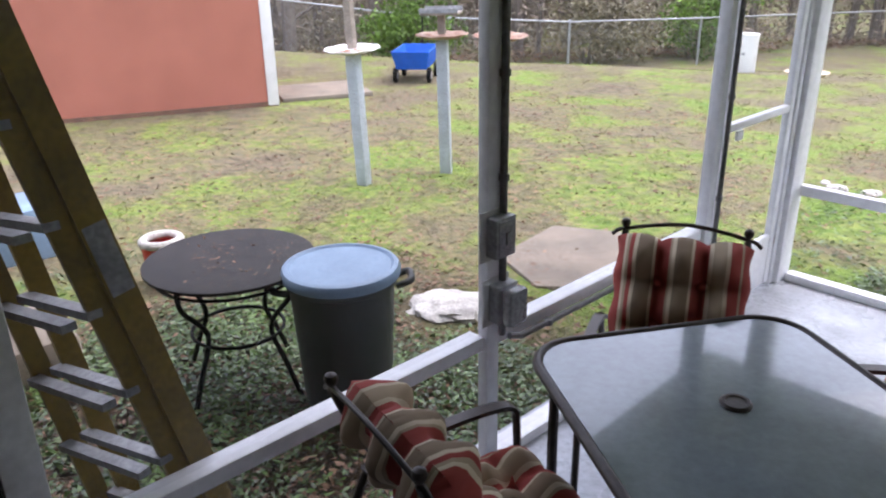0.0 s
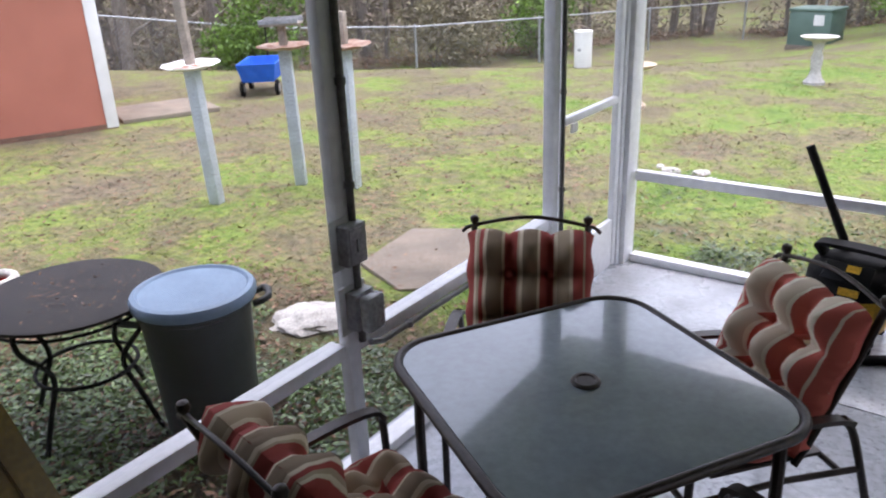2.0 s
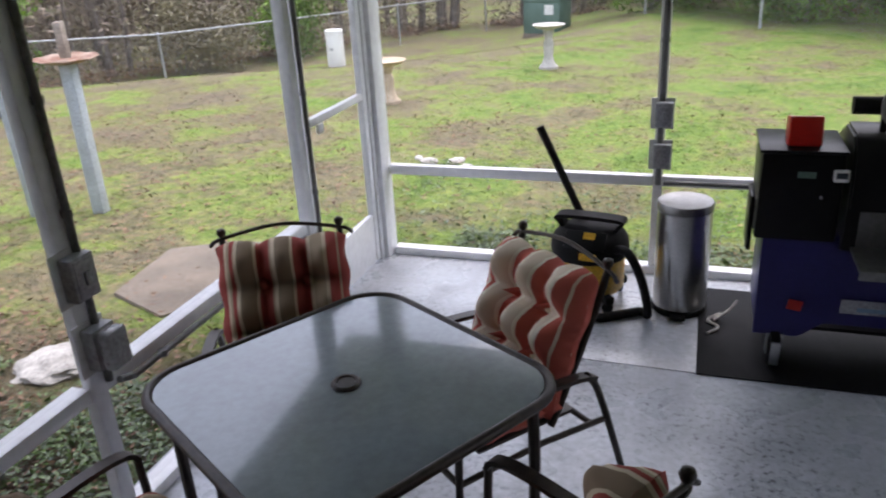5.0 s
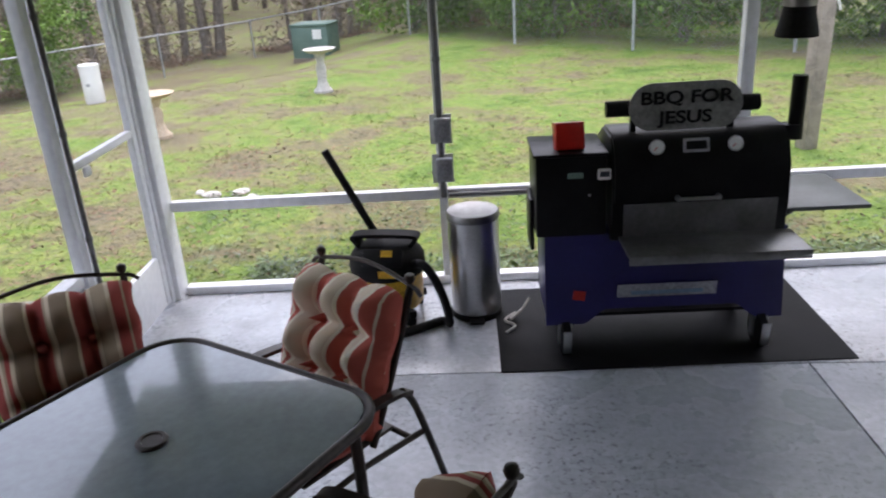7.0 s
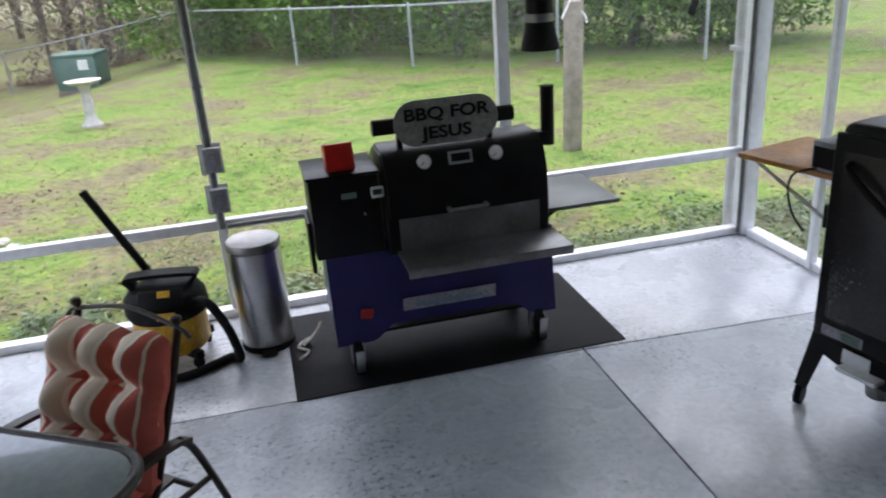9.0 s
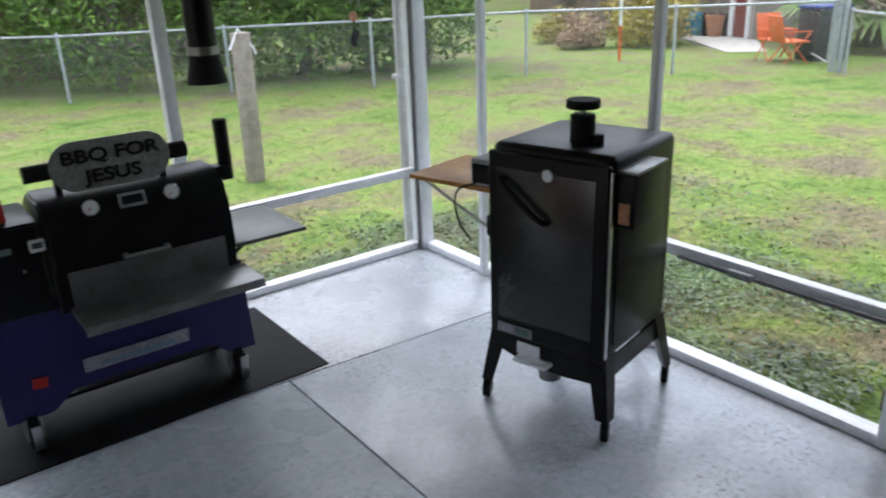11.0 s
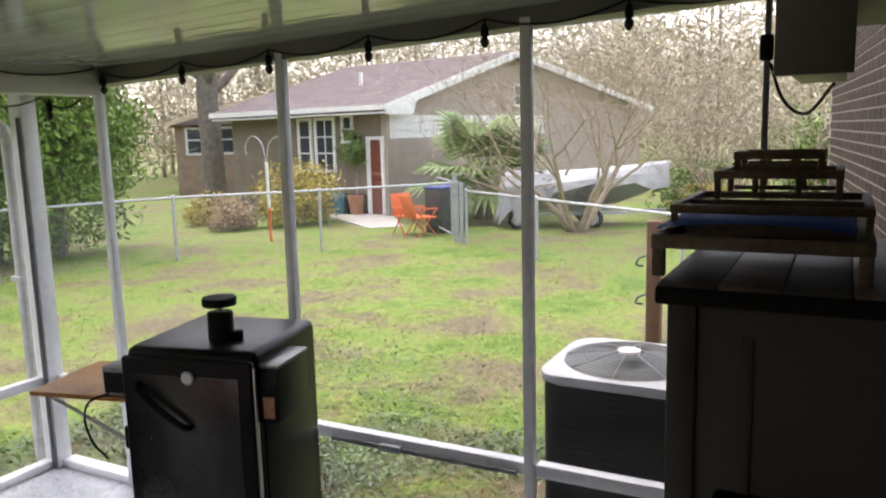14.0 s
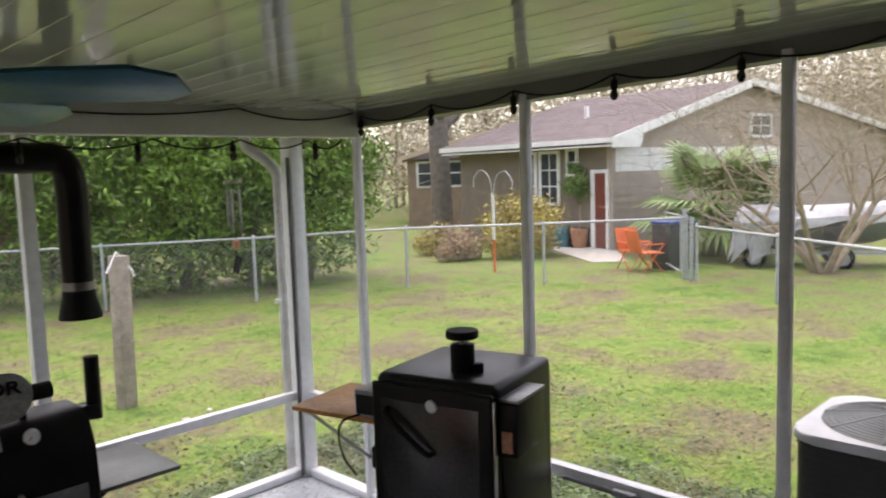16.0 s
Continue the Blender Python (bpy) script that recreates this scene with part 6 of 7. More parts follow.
def blob_points(blobs, n, rng, shell=0.55, tuft=0.2):
    """Points in leafy tufts over the outer part of several ellipsoids (x, y, z, rx, ry, rz)."""
    w = np.array([b[3] * b[4] + b[3] * b[5] + b[4] * b[5] for b in blobs])

    def place(k):
        idx = rng.choice(len(blobs), k, p=w / w.sum())
        B = np.array(blobs)[idx]
        d = rng.normal(size=(k, 3))
        d /= np.linalg.norm(d, axis=1)[:, None]
        r = shell + (1 - shell) * rng.uniform(0, 1, k) ** 0.7
        lump = 1 + 0.16 * np.sin(d[:, 0] * 7 + idx) * np.sin(d[:, 1] * 6 + 2 * idx) + 0.12 * np.sin(d[:, 2] * 9 + idx * 3)
        return B[:, :3] + d * B[:, 3:6] * (r * lump)[:, None], B[:, 3:6].min(axis=1)
    m = max(12, n // 45)
    c, size = place(m)
    pick = rng.integers(0, m, n)
    spread = np.minimum(tuft, 0.22 * size[pick])[:, None]
    tufts = c[pick] + rng.normal(size=(n, 3)) * spread * (1, 1, 0.7)
    loose, _ = place(n)
    return np.where(rng.uniform(size=(n, 1)) < 0.78, tufts, loose)


def crown(name, blobs, n, size, material, parent=None, seed=1, shell=0.5, label="", floor=None):
    rng = np.random.default_rng(seed)
    p = blob_points(blobs, n, rng, shell)
    if floor is not None:
        p = p[p[:, 2] > floor]
    v, f = leaf_quads(p, size, rng)
    me = bpy.data.meshes.new(name)
    me.from_pydata(v, [], f)
    me.materials.append(M[material])
    ob = new(name, me)
    if parent:
        ob.parent = parent
    return tagged(ob, label)


def limbs(bm, p, d, length, r, depth, rnd, spread=0.5, lift=0.1, kids=3, out=None):
    """A limb that bends and forks."""
    pts, rr = [Vector(p)], [r]
    d = Vector(d).normalized()
    for i in range(4):
        d = (d + Vector((rnd.uniform(-1, 1), rnd.uniform(-1, 1), rnd.uniform(-0.6, 1) + lift)) * 0.16).normalized()
        pts.append(pts[-1] + d * length / 4)
        rr.append(r * (1 - 0.13 * (i + 1)))
    tube(bm, pts, rr, 6 if r > 0.03 else 4)
    if out is not None:
        out.append(pts[-1].copy())
    if depth:
        for k in range(kids):
            i = rnd.choice((2, 3, 4, 4))
            nd = (d + Vector((rnd.uniform(-1, 1), rnd.uniform(-1, 1), rnd.uniform(-0.5, 0.8))) * spread * 1.3).normalized()
            limbs(bm, pts[i], nd, length * rnd.uniform(0.6, 0.85), rr[i] * 0.62, depth - 1, rnd, spread, lift, kids, out)


# ---- evergreen thicket behind the back fence ----
ev = thing("evergreen_tree", "broad dense evergreen tree with dark glossy leaves", "tree", pose(0.13, 0, fall(10.5, 15)))
bm = bmesh.new()
rnd = random.Random(5)
for x, y in ((11.1, 15.0), (12.1, 14.4), (9.9, 15.8)):
    tube(bm, [(x, y, -0.1), (x + 0.1, y, 2), (x + 0.2, y + 0.2, 5)], [0.16, 0.12, 0.05], 8)
part("trunk", bm, "bark", ev)
EV = [(x + 1.5, y - 1.0, *r) for x, y, *r in ((10.2, 15.6, 1.5, 1.9, 1.7, 1.6), (9.0, 16.2, 2.8, 2.2, 2.0, 2.2), (10.5, 15.9, 3.6, 2.0, 2.0, 2.2), (9.4, 16.4, 5.2, 2.3, 2.2, 1.9), (11.2, 15.4, 2.4, 1.3, 1.4, 1.6), (8.0, 16.9, 1.5, 1.8, 1.6, 1.7), (8.2, 17.0, 4.2, 1.9, 1.8, 2.0), (10.9, 15.3, 4.9, 1.4, 1.4, 1.4), (7.0, 17.0, 2.6, 1.6, 1.5, 2.2))]
crown("crown", EV, 85000, 0.1, "leaf_dark", ev, 2, 0.6)
for k, (blobs, n, seed) in enumerate((
    ([(6.4, 17.2, 1.3, 1.7, 1.4, 1.6), (5.6, 17.9, 2.6, 1.8, 1.5, 1.6), (7.0, 17.5, 3.6, 1.6, 1.5, 1.6), (6.0, 18.0, 4.6, 1.8, 1.6, 1.5)], 20000, 3),
    ([(3.8, 19.3, 1.2, 1.9, 1.5, 1.5), (3.0, 20.2, 2.2, 2.0, 1.6, 1.7), (4.6, 19.4, 2.9, 1.7, 1.5, 1.5)], 15000, 4),
    ([(0.6, 22.2, 1.1, 2.0, 1.5, 1.4), (1.8, 21.5, 1.9, 1.7, 1.4, 1.5)], 9000, 6))):
    sh = thing("evergreen_shrub", "dense dark evergreen shrub behind the chain-link fence", "shrub", pose(0.1, 0, fall(blobs[0][0], blobs[0][1])), group="evergreen shrubs behind the fence")
    bm = bmesh.new()
    bx_, by_ = blobs[0][0], blobs[0][1]
    for i in range(5):
        limbs(bm, (bx_ + rnd.uniform(-0.5, 0.5), by_ + rnd.uniform(-0.3, 0.3), -0.1), (rnd.uniform(-0.4, 0.4), rnd.uniform(-0.4, 0.4), 1), 1.8, 0.05, 1, rnd)
    part("trunk", bm, "bark", sh)
    crown("crown", blobs, n, 0.095, "leaf_dark", sh, seed, 0.45)


# ---- woods beyond the fence ----
def make_woods():
    rng = np.random.default_rng(11)
    rnd = random.Random(12)
    bm = bmesh.new()
    line = [(-20, 4), (-14.5, 12), (-10, 20.0), (-6, 28.2), (-1.5, 25.5), (2.0, 22.5), (6, 20), (11, 19)]

    def behind(u, d):
        k = u * (len(line) - 1)
        i = min(int(k), len(line) - 2)
        a, b = Vector(line[i]), Vector(line[i + 1])
        p = a.lerp(b, k - i)
        t = (b - a).normalized()
        nrm = Vector((-t.y, t.x))
        return p + nrm * d
    for i in range(250):
        p = behind(rnd.random(), 0.3 + rnd.random() ** 1.3 * 16)
        r = rnd.choice((0.05, 0.07, 0.1, 0.14, 0.2))
        h = rnd.uniform(5, 13)
        ln = Vector((rnd.uniform(-0.08, 0.08), rnd.uniform(-0.08, 0.08), 1))
        b0 = Vector((p.x, p.y, -0.3 + fall(p.x, p.y)))
        tube(bm, [b0, b0 + ln * h * 0.4 + Vector((rnd.uniform(-0.2, 0.2), 0, 0)), b0 + ln * h], [r, r * 0.75, r * 0.3], 7)
        for k in range(5):
            z = rnd.uniform(1.0, h * 0.9)
            a = rnd.uniform(0, math.tau)
            limbs(bm, b0 + ln * z, (math.cos(a), math.sin(a), 0.5), rnd.uniform(0.8, 2.2), r * 0.3, 1, rnd, 0.6)
    me = to_mesh("woods_trunks", bm, "bark")
    tagged(new("woods_trunks", me), "bare grey-brown tree trunks of the woods behind the fence", "woods", kind="stuff")

    def scatter(n, d0, d1, z0, z1, zpow):
        P = []
        for i in range(n):
            q = behind(rnd.random(), d0 + (d1 - d0) * rnd.random() ** 1.2)
            P.append((q.x, q.y, fall(q.x, q.y) + z0 + (z1 - z0) * rnd.random() ** zpow))
        P = np.array(P)
        keep = np.array([noise.noise(Vector((x * 0.55, y * 0.55, z * 0.6))) > -0.2 for x, y, z in P])
        return P[keep]
    P = scatter(110000, 0.2, 11, -0.1, 6.5, 1.5)
    v, f = leaf_quads(P, 0.1, rng)
    stuff("woods_brush", v, f, "leaf_olive", "tangled olive-brown brush and vines in the woods", "woods")
    P = scatter(80000, 0.1, 14, -0.2, 7.5, 1.2)
    v, f = leaf_quads(P, 0.1, rng, long=3.0)
    stuff("woods_twigs", v, f, "leaf_brown", "dry brown twigs and leaves in the woods", "woods")
    P = scatter(30000, 0.2, 1.6, -0.26, -0.02, 1.0)
    P2 = scatter(20000, -0.4, 6, -0.2, 0.06, 1.0)
    v, f = leaf_quads(np.concatenate([P, P2]), 0.07, rng, 0.8)
    stuff("leaf_litter", v, f, "litter", "brown fallen leaves along the edge of the woods", "leaf litter")
    P = scatter(60000, 9, 26, 0.0, 11, 1.0)
    v, f = leaf_quads(P, 0.2, rng, long=3.0)
    stuff("deep_woods", v, f, "leaf_brown", "grey-brown bare branches deep in the woods", "woods")
    # far wall of trees that closes the view
    bm = bmesh.new()
    for i in range(130):
        a = radians(rnd.uniform(-12, 175))
        d = rnd.uniform(48, 78)
        x, y = 2 + d * math.cos(a), d * math.sin(a)
        h = rnd.uniform(9, 20)
        r = rnd.uniform(0.1, 0.2)
        tube(bm, [(x, y, -1.2), (x + rnd.uniform(-0.4, 0.4), y, h * 0.5), (x + rnd.uniform(-0.6, 0.6), y, h)], [r, r * 0.7, r * 0.2], 5)
        for k in range(7):
            z = h * rnd.uniform(0.3, 0.95)
            b = rnd.uniform(0, math.tau)
            limbs(bm, (x, y, z), (math.cos(b), math.sin(b), 0.6), h * 0.16, r * 0.35, 1, rnd, 0.7)
    tagged(new("far_trunks", to_mesh("far_trunks", bm, "bark")), "distant bare trees and tall pines", "woods", kind="stuff")
    P = []
    for i in range(1300):
        a = radians(rnd.uniform(-12, 178))
        d = rnd.uniform(42, 85)
        x, y, h = 2 + d * math.cos(a), d * math.sin(a), rnd.uniform(1, 9) if rnd.random() < 0.78 else rnd.uniform(8, 15)
        k = 260
        q = rng.normal(size=(k, 3)) * (2.2, 2.2, 1.8) + (x, y, h)
        P.append(q)
    P = np.concatenate(P)
    P = P[P[:, 2] > 0]
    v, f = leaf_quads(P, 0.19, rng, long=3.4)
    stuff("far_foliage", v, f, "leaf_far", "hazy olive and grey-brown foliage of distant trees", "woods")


# far leaf colours are paled, the haze of distance is put into them
M["leaf_far"] = mat("haze_paled_leaf", (0.4, 0.37, 0.25), (0.46, 0.39, 0.3), rough=0.9, scale=0.08, fine=0.5, fine_amt=0.3, bump=0, rand=-0.35)
make_woods()


# ---- brush and a boarded fence beyond the shed ----
def yard_shrub(x, y, blobs, n, size, m, label, seed):
    t = thing("brush", label, "shrub", pose(x, y, ground_z(x, y)), group="brush along the west fence")
    rr = random.Random(seed)
    for k in range(6):
        bm = bmesh.new()
        limbs(bm, (rr.uniform(-0.2, 0.2), rr.uniform(-0.2, 0.2), -0.1), (rr.uniform(-0.5, 0.5), rr.uniform(-0.5, 0.5), 1), 1.1, 0.025, 1, rr)
        part("stem", bm, "bark", t)
    crown("crown", blobs, n, size, m, t, seed, 0.35, floor=-0.05)


yard_shrub(-11.4, 11.9, [(0, 0, 1.3, 0.9, 0.9, 1.3), (0.3, 0.5, 2.4, 0.8, 0.8, 0.9), (-0.4, -0.4, 0.7, 0.8, 0.8, 0.7)], 7000, 0.085, "leaf_dark", "tall leafy green shrub beyond the shed", 41)
yard_shrub(-11.0, 17.6, [(0, 0, 1.2, 1.0, 1.0, 1.2), (0.6, 0.9, 0.9, 0.9, 0.9, 0.9)], 5000, 0.09, "leaf_olive", "loose olive-brown brush behind the west fence", 42)
yard_shrub(-9.5, 20.6, [(0, 0, 1.0, 1.1, 1.1, 1.1), (0.5, 1.0, 1.9, 0.8, 0.8, 0.8)], 5000, 0.09, "leaf_dark", "vine-covered green brush behind the west fence", 43)
bf = thing("board_fence", "weathered grey board fence among the trees", "fence")
for k in range(64):
    x, y = -20.5 + 0.075 * k, 12.2 + 0.145 * k
    bm = bx(-0.072, 0.072, -0.012, 0.012, 0.0, 1.75 + 0.02 * ((k * 7) % 3), bevel=0.003)
    part("board", bm, "wood", bf, at=pose(x, y, ground_z(x, y) - 0.05, 0, 0, 62.6))


# ---- neighbouring house ----
def make_house():
    hm = Matrix.Translation((20.5, 11.52, fall(20.4, 11.6))) @ Matrix.Rotation(math.atan2(-0.18, 0.983), 4, "Z")
    h = thing("house", "tan single-storey house with brown shingle roof and white trim", "house", hm)
    W, D, E, R, AX = 17.0, 6.9, 3.28, 4.95, 6.0
    # gable end along local +x at y = 0, long wall along +y at x = 0
    bm = bmesh.new()
    a = [(0, 0.0, 0.0), (W, 0, 0), (W, 0, E), (AX, 0, R), (0, 0, E)]
    va = [bm.verts.new(p) for p in a]
    vb = [bm.verts.new((x, 0.2, z)) for x, y, z in a]
    bm.faces.new(va)
    bm.faces.new(vb[::-1])
    for i in range(5):
        bm.faces.new((va[i], vb[i], vb[(i + 1) % 5], va[(i + 1) % 5]))
    part("gable_wall", bm, "siding", h, "tan lap siding")
    # lap boards
    z, k = 0.35, 0
    while z < R - 0.3:
        up = max(0.0, (z + 0.215 - E) / (R - E))
        x0, x1 = up * AX, W - up * (W - AX)
        m = "white" if 2.2 < z < 2.85 else "siding"
        bm = bmesh.new()
        vs = box(bm, x0 + 0.01, (x1 if m == "siding" else 8.6) - 0.01, -0.025, 0.0, z, z + 0.215)
        for v in vs:
            if v.co.z > z + 0.1 and v.co.y < -0.01:
                v.co.y = -0.006
        part("lap_board", bm, m, h)
        if m == "white":
            bm = bmesh.new()
            box(bm, 8.6, W - 0.01, -0.02, 0.0, z, z + 0.215)
            part("lap_board", bm, "siding", h)
        z += 0.22
    part("front_wall", bx(0, 0.2, 0.2, D, 0, E), "brown_wall", h, "brown painted wall")
    part("corner_board", bx(-0.03, 0.1, -0.035, 0.0, 0.0, E), "siding", h)
    # roof: two slopes with shingle courses
    for side in (0, 1):
        sl = math.atan2(R - E, W - AX if side else AX)
        L = math.hypot(R - E, W - AX if side else AX)
        n = 26
        for i in range(n):
            s0, s1 = -0.55 + (L + 0.55) * i / n, -0.55 + (L + 0.55) * (i + 1.25) / n
            s1 = min(s1, L)
            bm = bmesh.new()
            box(bm, s0, s1, -0.5, D + 0.4, 0.0, 0.03)
            for v in bm.verts:
                if v.co.x > (s0 + s1) / 2:
                    v.co.z -= 0.02
            turned(bm, Matrix.Rotation(-sl, 4, "Y"))
            for v in bm.verts:
                v.co.z += E + 0.12
                if side:
                    v.co.x = W - v.co.x
            part("shingle_course", bm, "shingle", h)
        # rake board and eave fascia
        bm = bmesh.new()
        box(bm, -0.6, L, -0.54, -0.5, -0.2, 0.03)
        turned(bm, Matrix.Rotation(-sl, 4, "Y"))
        for v in bm.verts:
            v.co.z += E + 0.1
            if side:
                v.co.x = W - v.co.x
        part("rake_board", bm, "white", h, "white rake board")
        x0 = -0.6 if not side else W + 0.56
        part("fascia", bx(x0, x0 + 0.04, -0.5, D + 0.4, E - 0.17, E - 0.02), "white", h, "white eave fascia")
        xa, xb = (-0.56, 0.1) if not side else (W - 0.1, W + 0.56)
        part("soffit", bx(xa, xb, -0.5, D + 0.3, E - 0.26, E - 0.22), "white", h)
    # boxed eave return at the gable corner
    bm = bmesh.new()
    prism(bm, [(-0.56, E - 0.3), (0.55, E - 0.3), (0.75, E + 0.12), (-0.56, E - 0.02)], -0.53, -0.48)
    turned(bm, Matrix(((1, 0, 0, 0), (0, 0, 1, 0), (0, 1, 0, 0), (0, 0, 0, 1))))
    part("eave_return", bm, "white", h, "white boxed eave return")

    def window(name, x0, x1, y0, y1, z0, z1, axis, bars=(1, 1)):
        w = thing(name, "", "")
        w.parent = h
        del_keys = [k for k in ("label", "category") if k in w]
        for k in del_keys:
            del w[k]
        t = 0.09
        def b(n, a0, a1, c0, c1, m, d):
            if axis == "x":
                part(n, bx(-d, 0.0, a0, a1, c0, c1), m, w)
            else:
                part(n, bx(a0, a1, -d - 0.026, -0.02, c0, c1), m, w)
        lo, hi = (y0, y1) if axis == "x" else (x0, x1)
        b("pane", lo, hi, z0, z1, "glass", 0.02)
        b("frame", lo - t, lo, z0 - t, z1 + t, "white", 0.06)
        b("frame", hi, hi + t, z0 - t, z1 + t, "white", 0.06)
        b("frame", lo, hi, z1, z1 + t, "white", 0.06)
        b("sill", lo - t, hi + t, z0 - t, z0, "white", 0.08)
        for i in range(1, bars[0] + 1):
            u = lo + (hi - lo) * i / (bars[0] + 1)
            b("mullion", u - 0.015, u + 0.015, z0, z1, "white", 0.035)
        for i in range(1, bars[1] + 1):
            u = z0 + (z1 - z0) * i / (bars[1] + 1)
            b("mullion", lo, hi, u - 0.02, u + 0.02, "white", 0.035)
    window("window", 0, 0, 2.1, 2.8, 1.45, 2.9, "x", (1, 2))
    window("window", 0, 0, 3.1, 3.55, 1.45, 2.9, "x", (0, 2))
    window("window", 0, 0, 1.35, 1.65, 2.3, 2.95, "x", (0, 1))
    window("window", 6.55, 7.6, 0, 0, 3.35, 3.95, "y", (1, 1))
    # door next to the corner
    dr = part("door", bx(-0.02, 0.0, 0.2, 0.62, 0.2, 2.3), "door_red", h, "reddish-brown door")
    part("door_frame", bx(-0.06, 0.0, 0.1, 0.2, 0.2, 2.4), "white", dr)
    part("door_frame", bx(-0.06, 0.0, 0.62, 0.76, 0.2, 2.4), "white", dr)
    part("door_frame", bx(-0.06, 0.0, 0.2, 0.62, 2.3, 2.4), "white", dr)
    part("door_step", bx(-0.35, 0.0, 0.05, 0.9, 0.0, 0.19), "pale_concrete", h)
    bm = bmesh.new()
    box(bm, -0.012, 0.0, 0.2, 3.6, 0.1, 0.75)
    part("brick_skirt", bm, "brick", h, "red brick skirt")
    part("vent_pipe", bx(2.2, 2.3, 3.0, 3.1, E + 0.5, E + 1.15), "white", h)


make_house()


def far_house():
    h = thing("house", "distant brown brick house with low gabled roof and white windows", "house", pose(26.4, 29.5, 0.9 + fall(28, 27), 0, 0, -45.5))
    part("wall", bx(2.5, 11.0, 0, 7, -1.2, 2.6), "tan_brick", h)
    bm = bmesh.new()
    prism(bm, [(2.1, 2.5), (10.9, 2.5), (6.4, 3.7)], -0.5, 7.5)
    turned(bm, Matrix(((1, 0, 0, 0), (0, 0, 1, 0), (0, 1, 0, 0), (0, 0, 0, 1))))
    part("roof", bm, "shingle", h)
    for s in (0, 1):
        bm = bmesh.new()
        tube(bm, [(2.05 if not s else 10.95, -0.52, 2.5), (6.4, -0.52, 3.72)], 0, flat=(0.05, 0.2))
        part("rake_board", bm, "stone_tan", h, "cream rake board")
    for x in (3.05, 4.5):
        p = part("window", bx(x, x + 0.62, -0.03, 0.0, 1.2, 2.3), "glass", h)
        part("frame", bx(x - 0.12, x, -0.08, 0.0, 1.1, 2.4), "white", p)
        part("frame", bx(x + 0.62, x + 0.74, -0.08, 0.0, 1.1, 2.4), "white", p)
        part("frame", bx(x, x + 0.62, -0.08, 0.0, 2.3, 2.4), "white", p)
        part("frame", bx(x, x + 0.62, -0.08, 0.0, 1.1, 1.2), "white", p)
        part("mullion", bx(x, x + 0.62, -0.06, 0.0, 1.77, 1.83), "white", p)


far_house()

# ---- things by the neighbouring house ----
solid("patio_slab", prism(bmesh.new(), [(17.7, 10.5), (18.25, 9.85), (20.2, 11.3), (20.3, 13.4), (19.9, 13.4)], 0.05, 0.17), "pale_concrete", "pale concrete patio slab by the house", "slab", pose(0.08, -0.06, fall(19.2, 11.6)))
pt = thing("potted_tree", "small leafy tree in a terracotta pot by the door", "potted plant", pose(20.7, 12.72, 0.17 + fall(20.6, 12.8)))
part("pot", lathe(bmesh.new(), [(0.2, 0.0), (0.28, 0.48), (0.3, 0.48), (0.3, 0.56), (0.26, 0.56)], 20), "terra", pt)
bm = bmesh.new()
tube(bm, [(0, 0, 0.5), (0.03, 0, 1.2), (0, 0.02, 1.7)], [0.03, 0.025, 0.015], 6)
part("trunk", bm, "bark_pale", pt)
crown("crown", [(0, 0, 1.9, 0.45, 0.45, 0.5), (0.15, 0, 1.6, 0.3, 0.35, 0.3)], 1500, 0.11, "palm", pt, 7, 0.2)
solid("blue_drum", lathe(bmesh.new(), [(0.2, 0), (0.22, 0.05), (0.22, 0.6), (0.15, 0.68)], 16), "blue_fan", "blue plastic drum by the house wall", "drum", pose(20.6, 13.32, 0.12 + fall(20.5, 13.4)))
solid("blue_cooler", bx(-0.38, 0.38, -0.28, 0.28, 0.0, 1.0, bevel=0.03), "can", "dark grey storage tub on the neighbouring patio", "tub", pose(17.55, 8.2, 0.12 + fall(17.5, 8.25), 0, 0, -20))
solid("tub_lid", bx(-0.4, 0.4, -0.3, 0.3, 0.0, 0.06, bevel=0.02), "blue_bin", "blue lid on the dark storage tub", "lid", pose(17.55, 8.2, 1.121 + fall(17.5, 8.25), 0, 0, -20))


def lawn_chair(x, y, rz):
    c = thing("folding_chair", "orange metal lawn chair on the neighbouring patio", "chair", pose(x, y, 0.12 + fall(x, y), 0, 0, rz), group="orange lawn chairs")
    part("seat", bx(-0.26, 0.26, -0.26, 0.26, 0.4, 0.43, bevel=0.01), "orange", c)
    part("backrest", turned(bx(-0.26, 0.26, -0.012, 0.012, 0, 0.5, bevel=0.01), pose(0, 0.26, 0.42, -14)), "orange", c)
    for s in (-1, 1):
        bm = bmesh.new()
        rod(bm, (s * 0.26, -0.24, 0), (s * 0.26, 0.28, 0.62), 0.013)
        part("leg", bm, "orange", c)
        bm = bmesh.new()
        rod(bm, (s * 0.27, 0.26, 0), (s * 0.27, -0.24, 0.6), 0.013)
        part("leg", bm, "orange", c)
        part("armrest", bx(s * 0.27 - 0.025, s * 0.27 + 0.025, -0.25, 0.25, 0.6, 0.62), "orange", c)


lawn_chair(16.75, 8.4, 60)
lawn_chair(17.0, 8.85, -30)
solid("white_jug", lathe(bmesh.new(), [(0.1, 0.0), (0.11, 0.2), (0.04, 0.3), (0.03, 0.34)], 16), "white", "white plastic jug on an orange lawn chair", "jug", pose(17.0, 8.85, 0.551 + fall(17.0, 8.85)))
gs = thing("garden_pole", "tall white garden hook pole with orange foot", "garden hook", pose(15.17, 11.32, 0.1 + fall(15.1, 11.4), 3, -4))
bm = bmesh.new()
rod(bm, (0, 0, 0.75), (0, 0, 1.75), 0.035, seg=8)
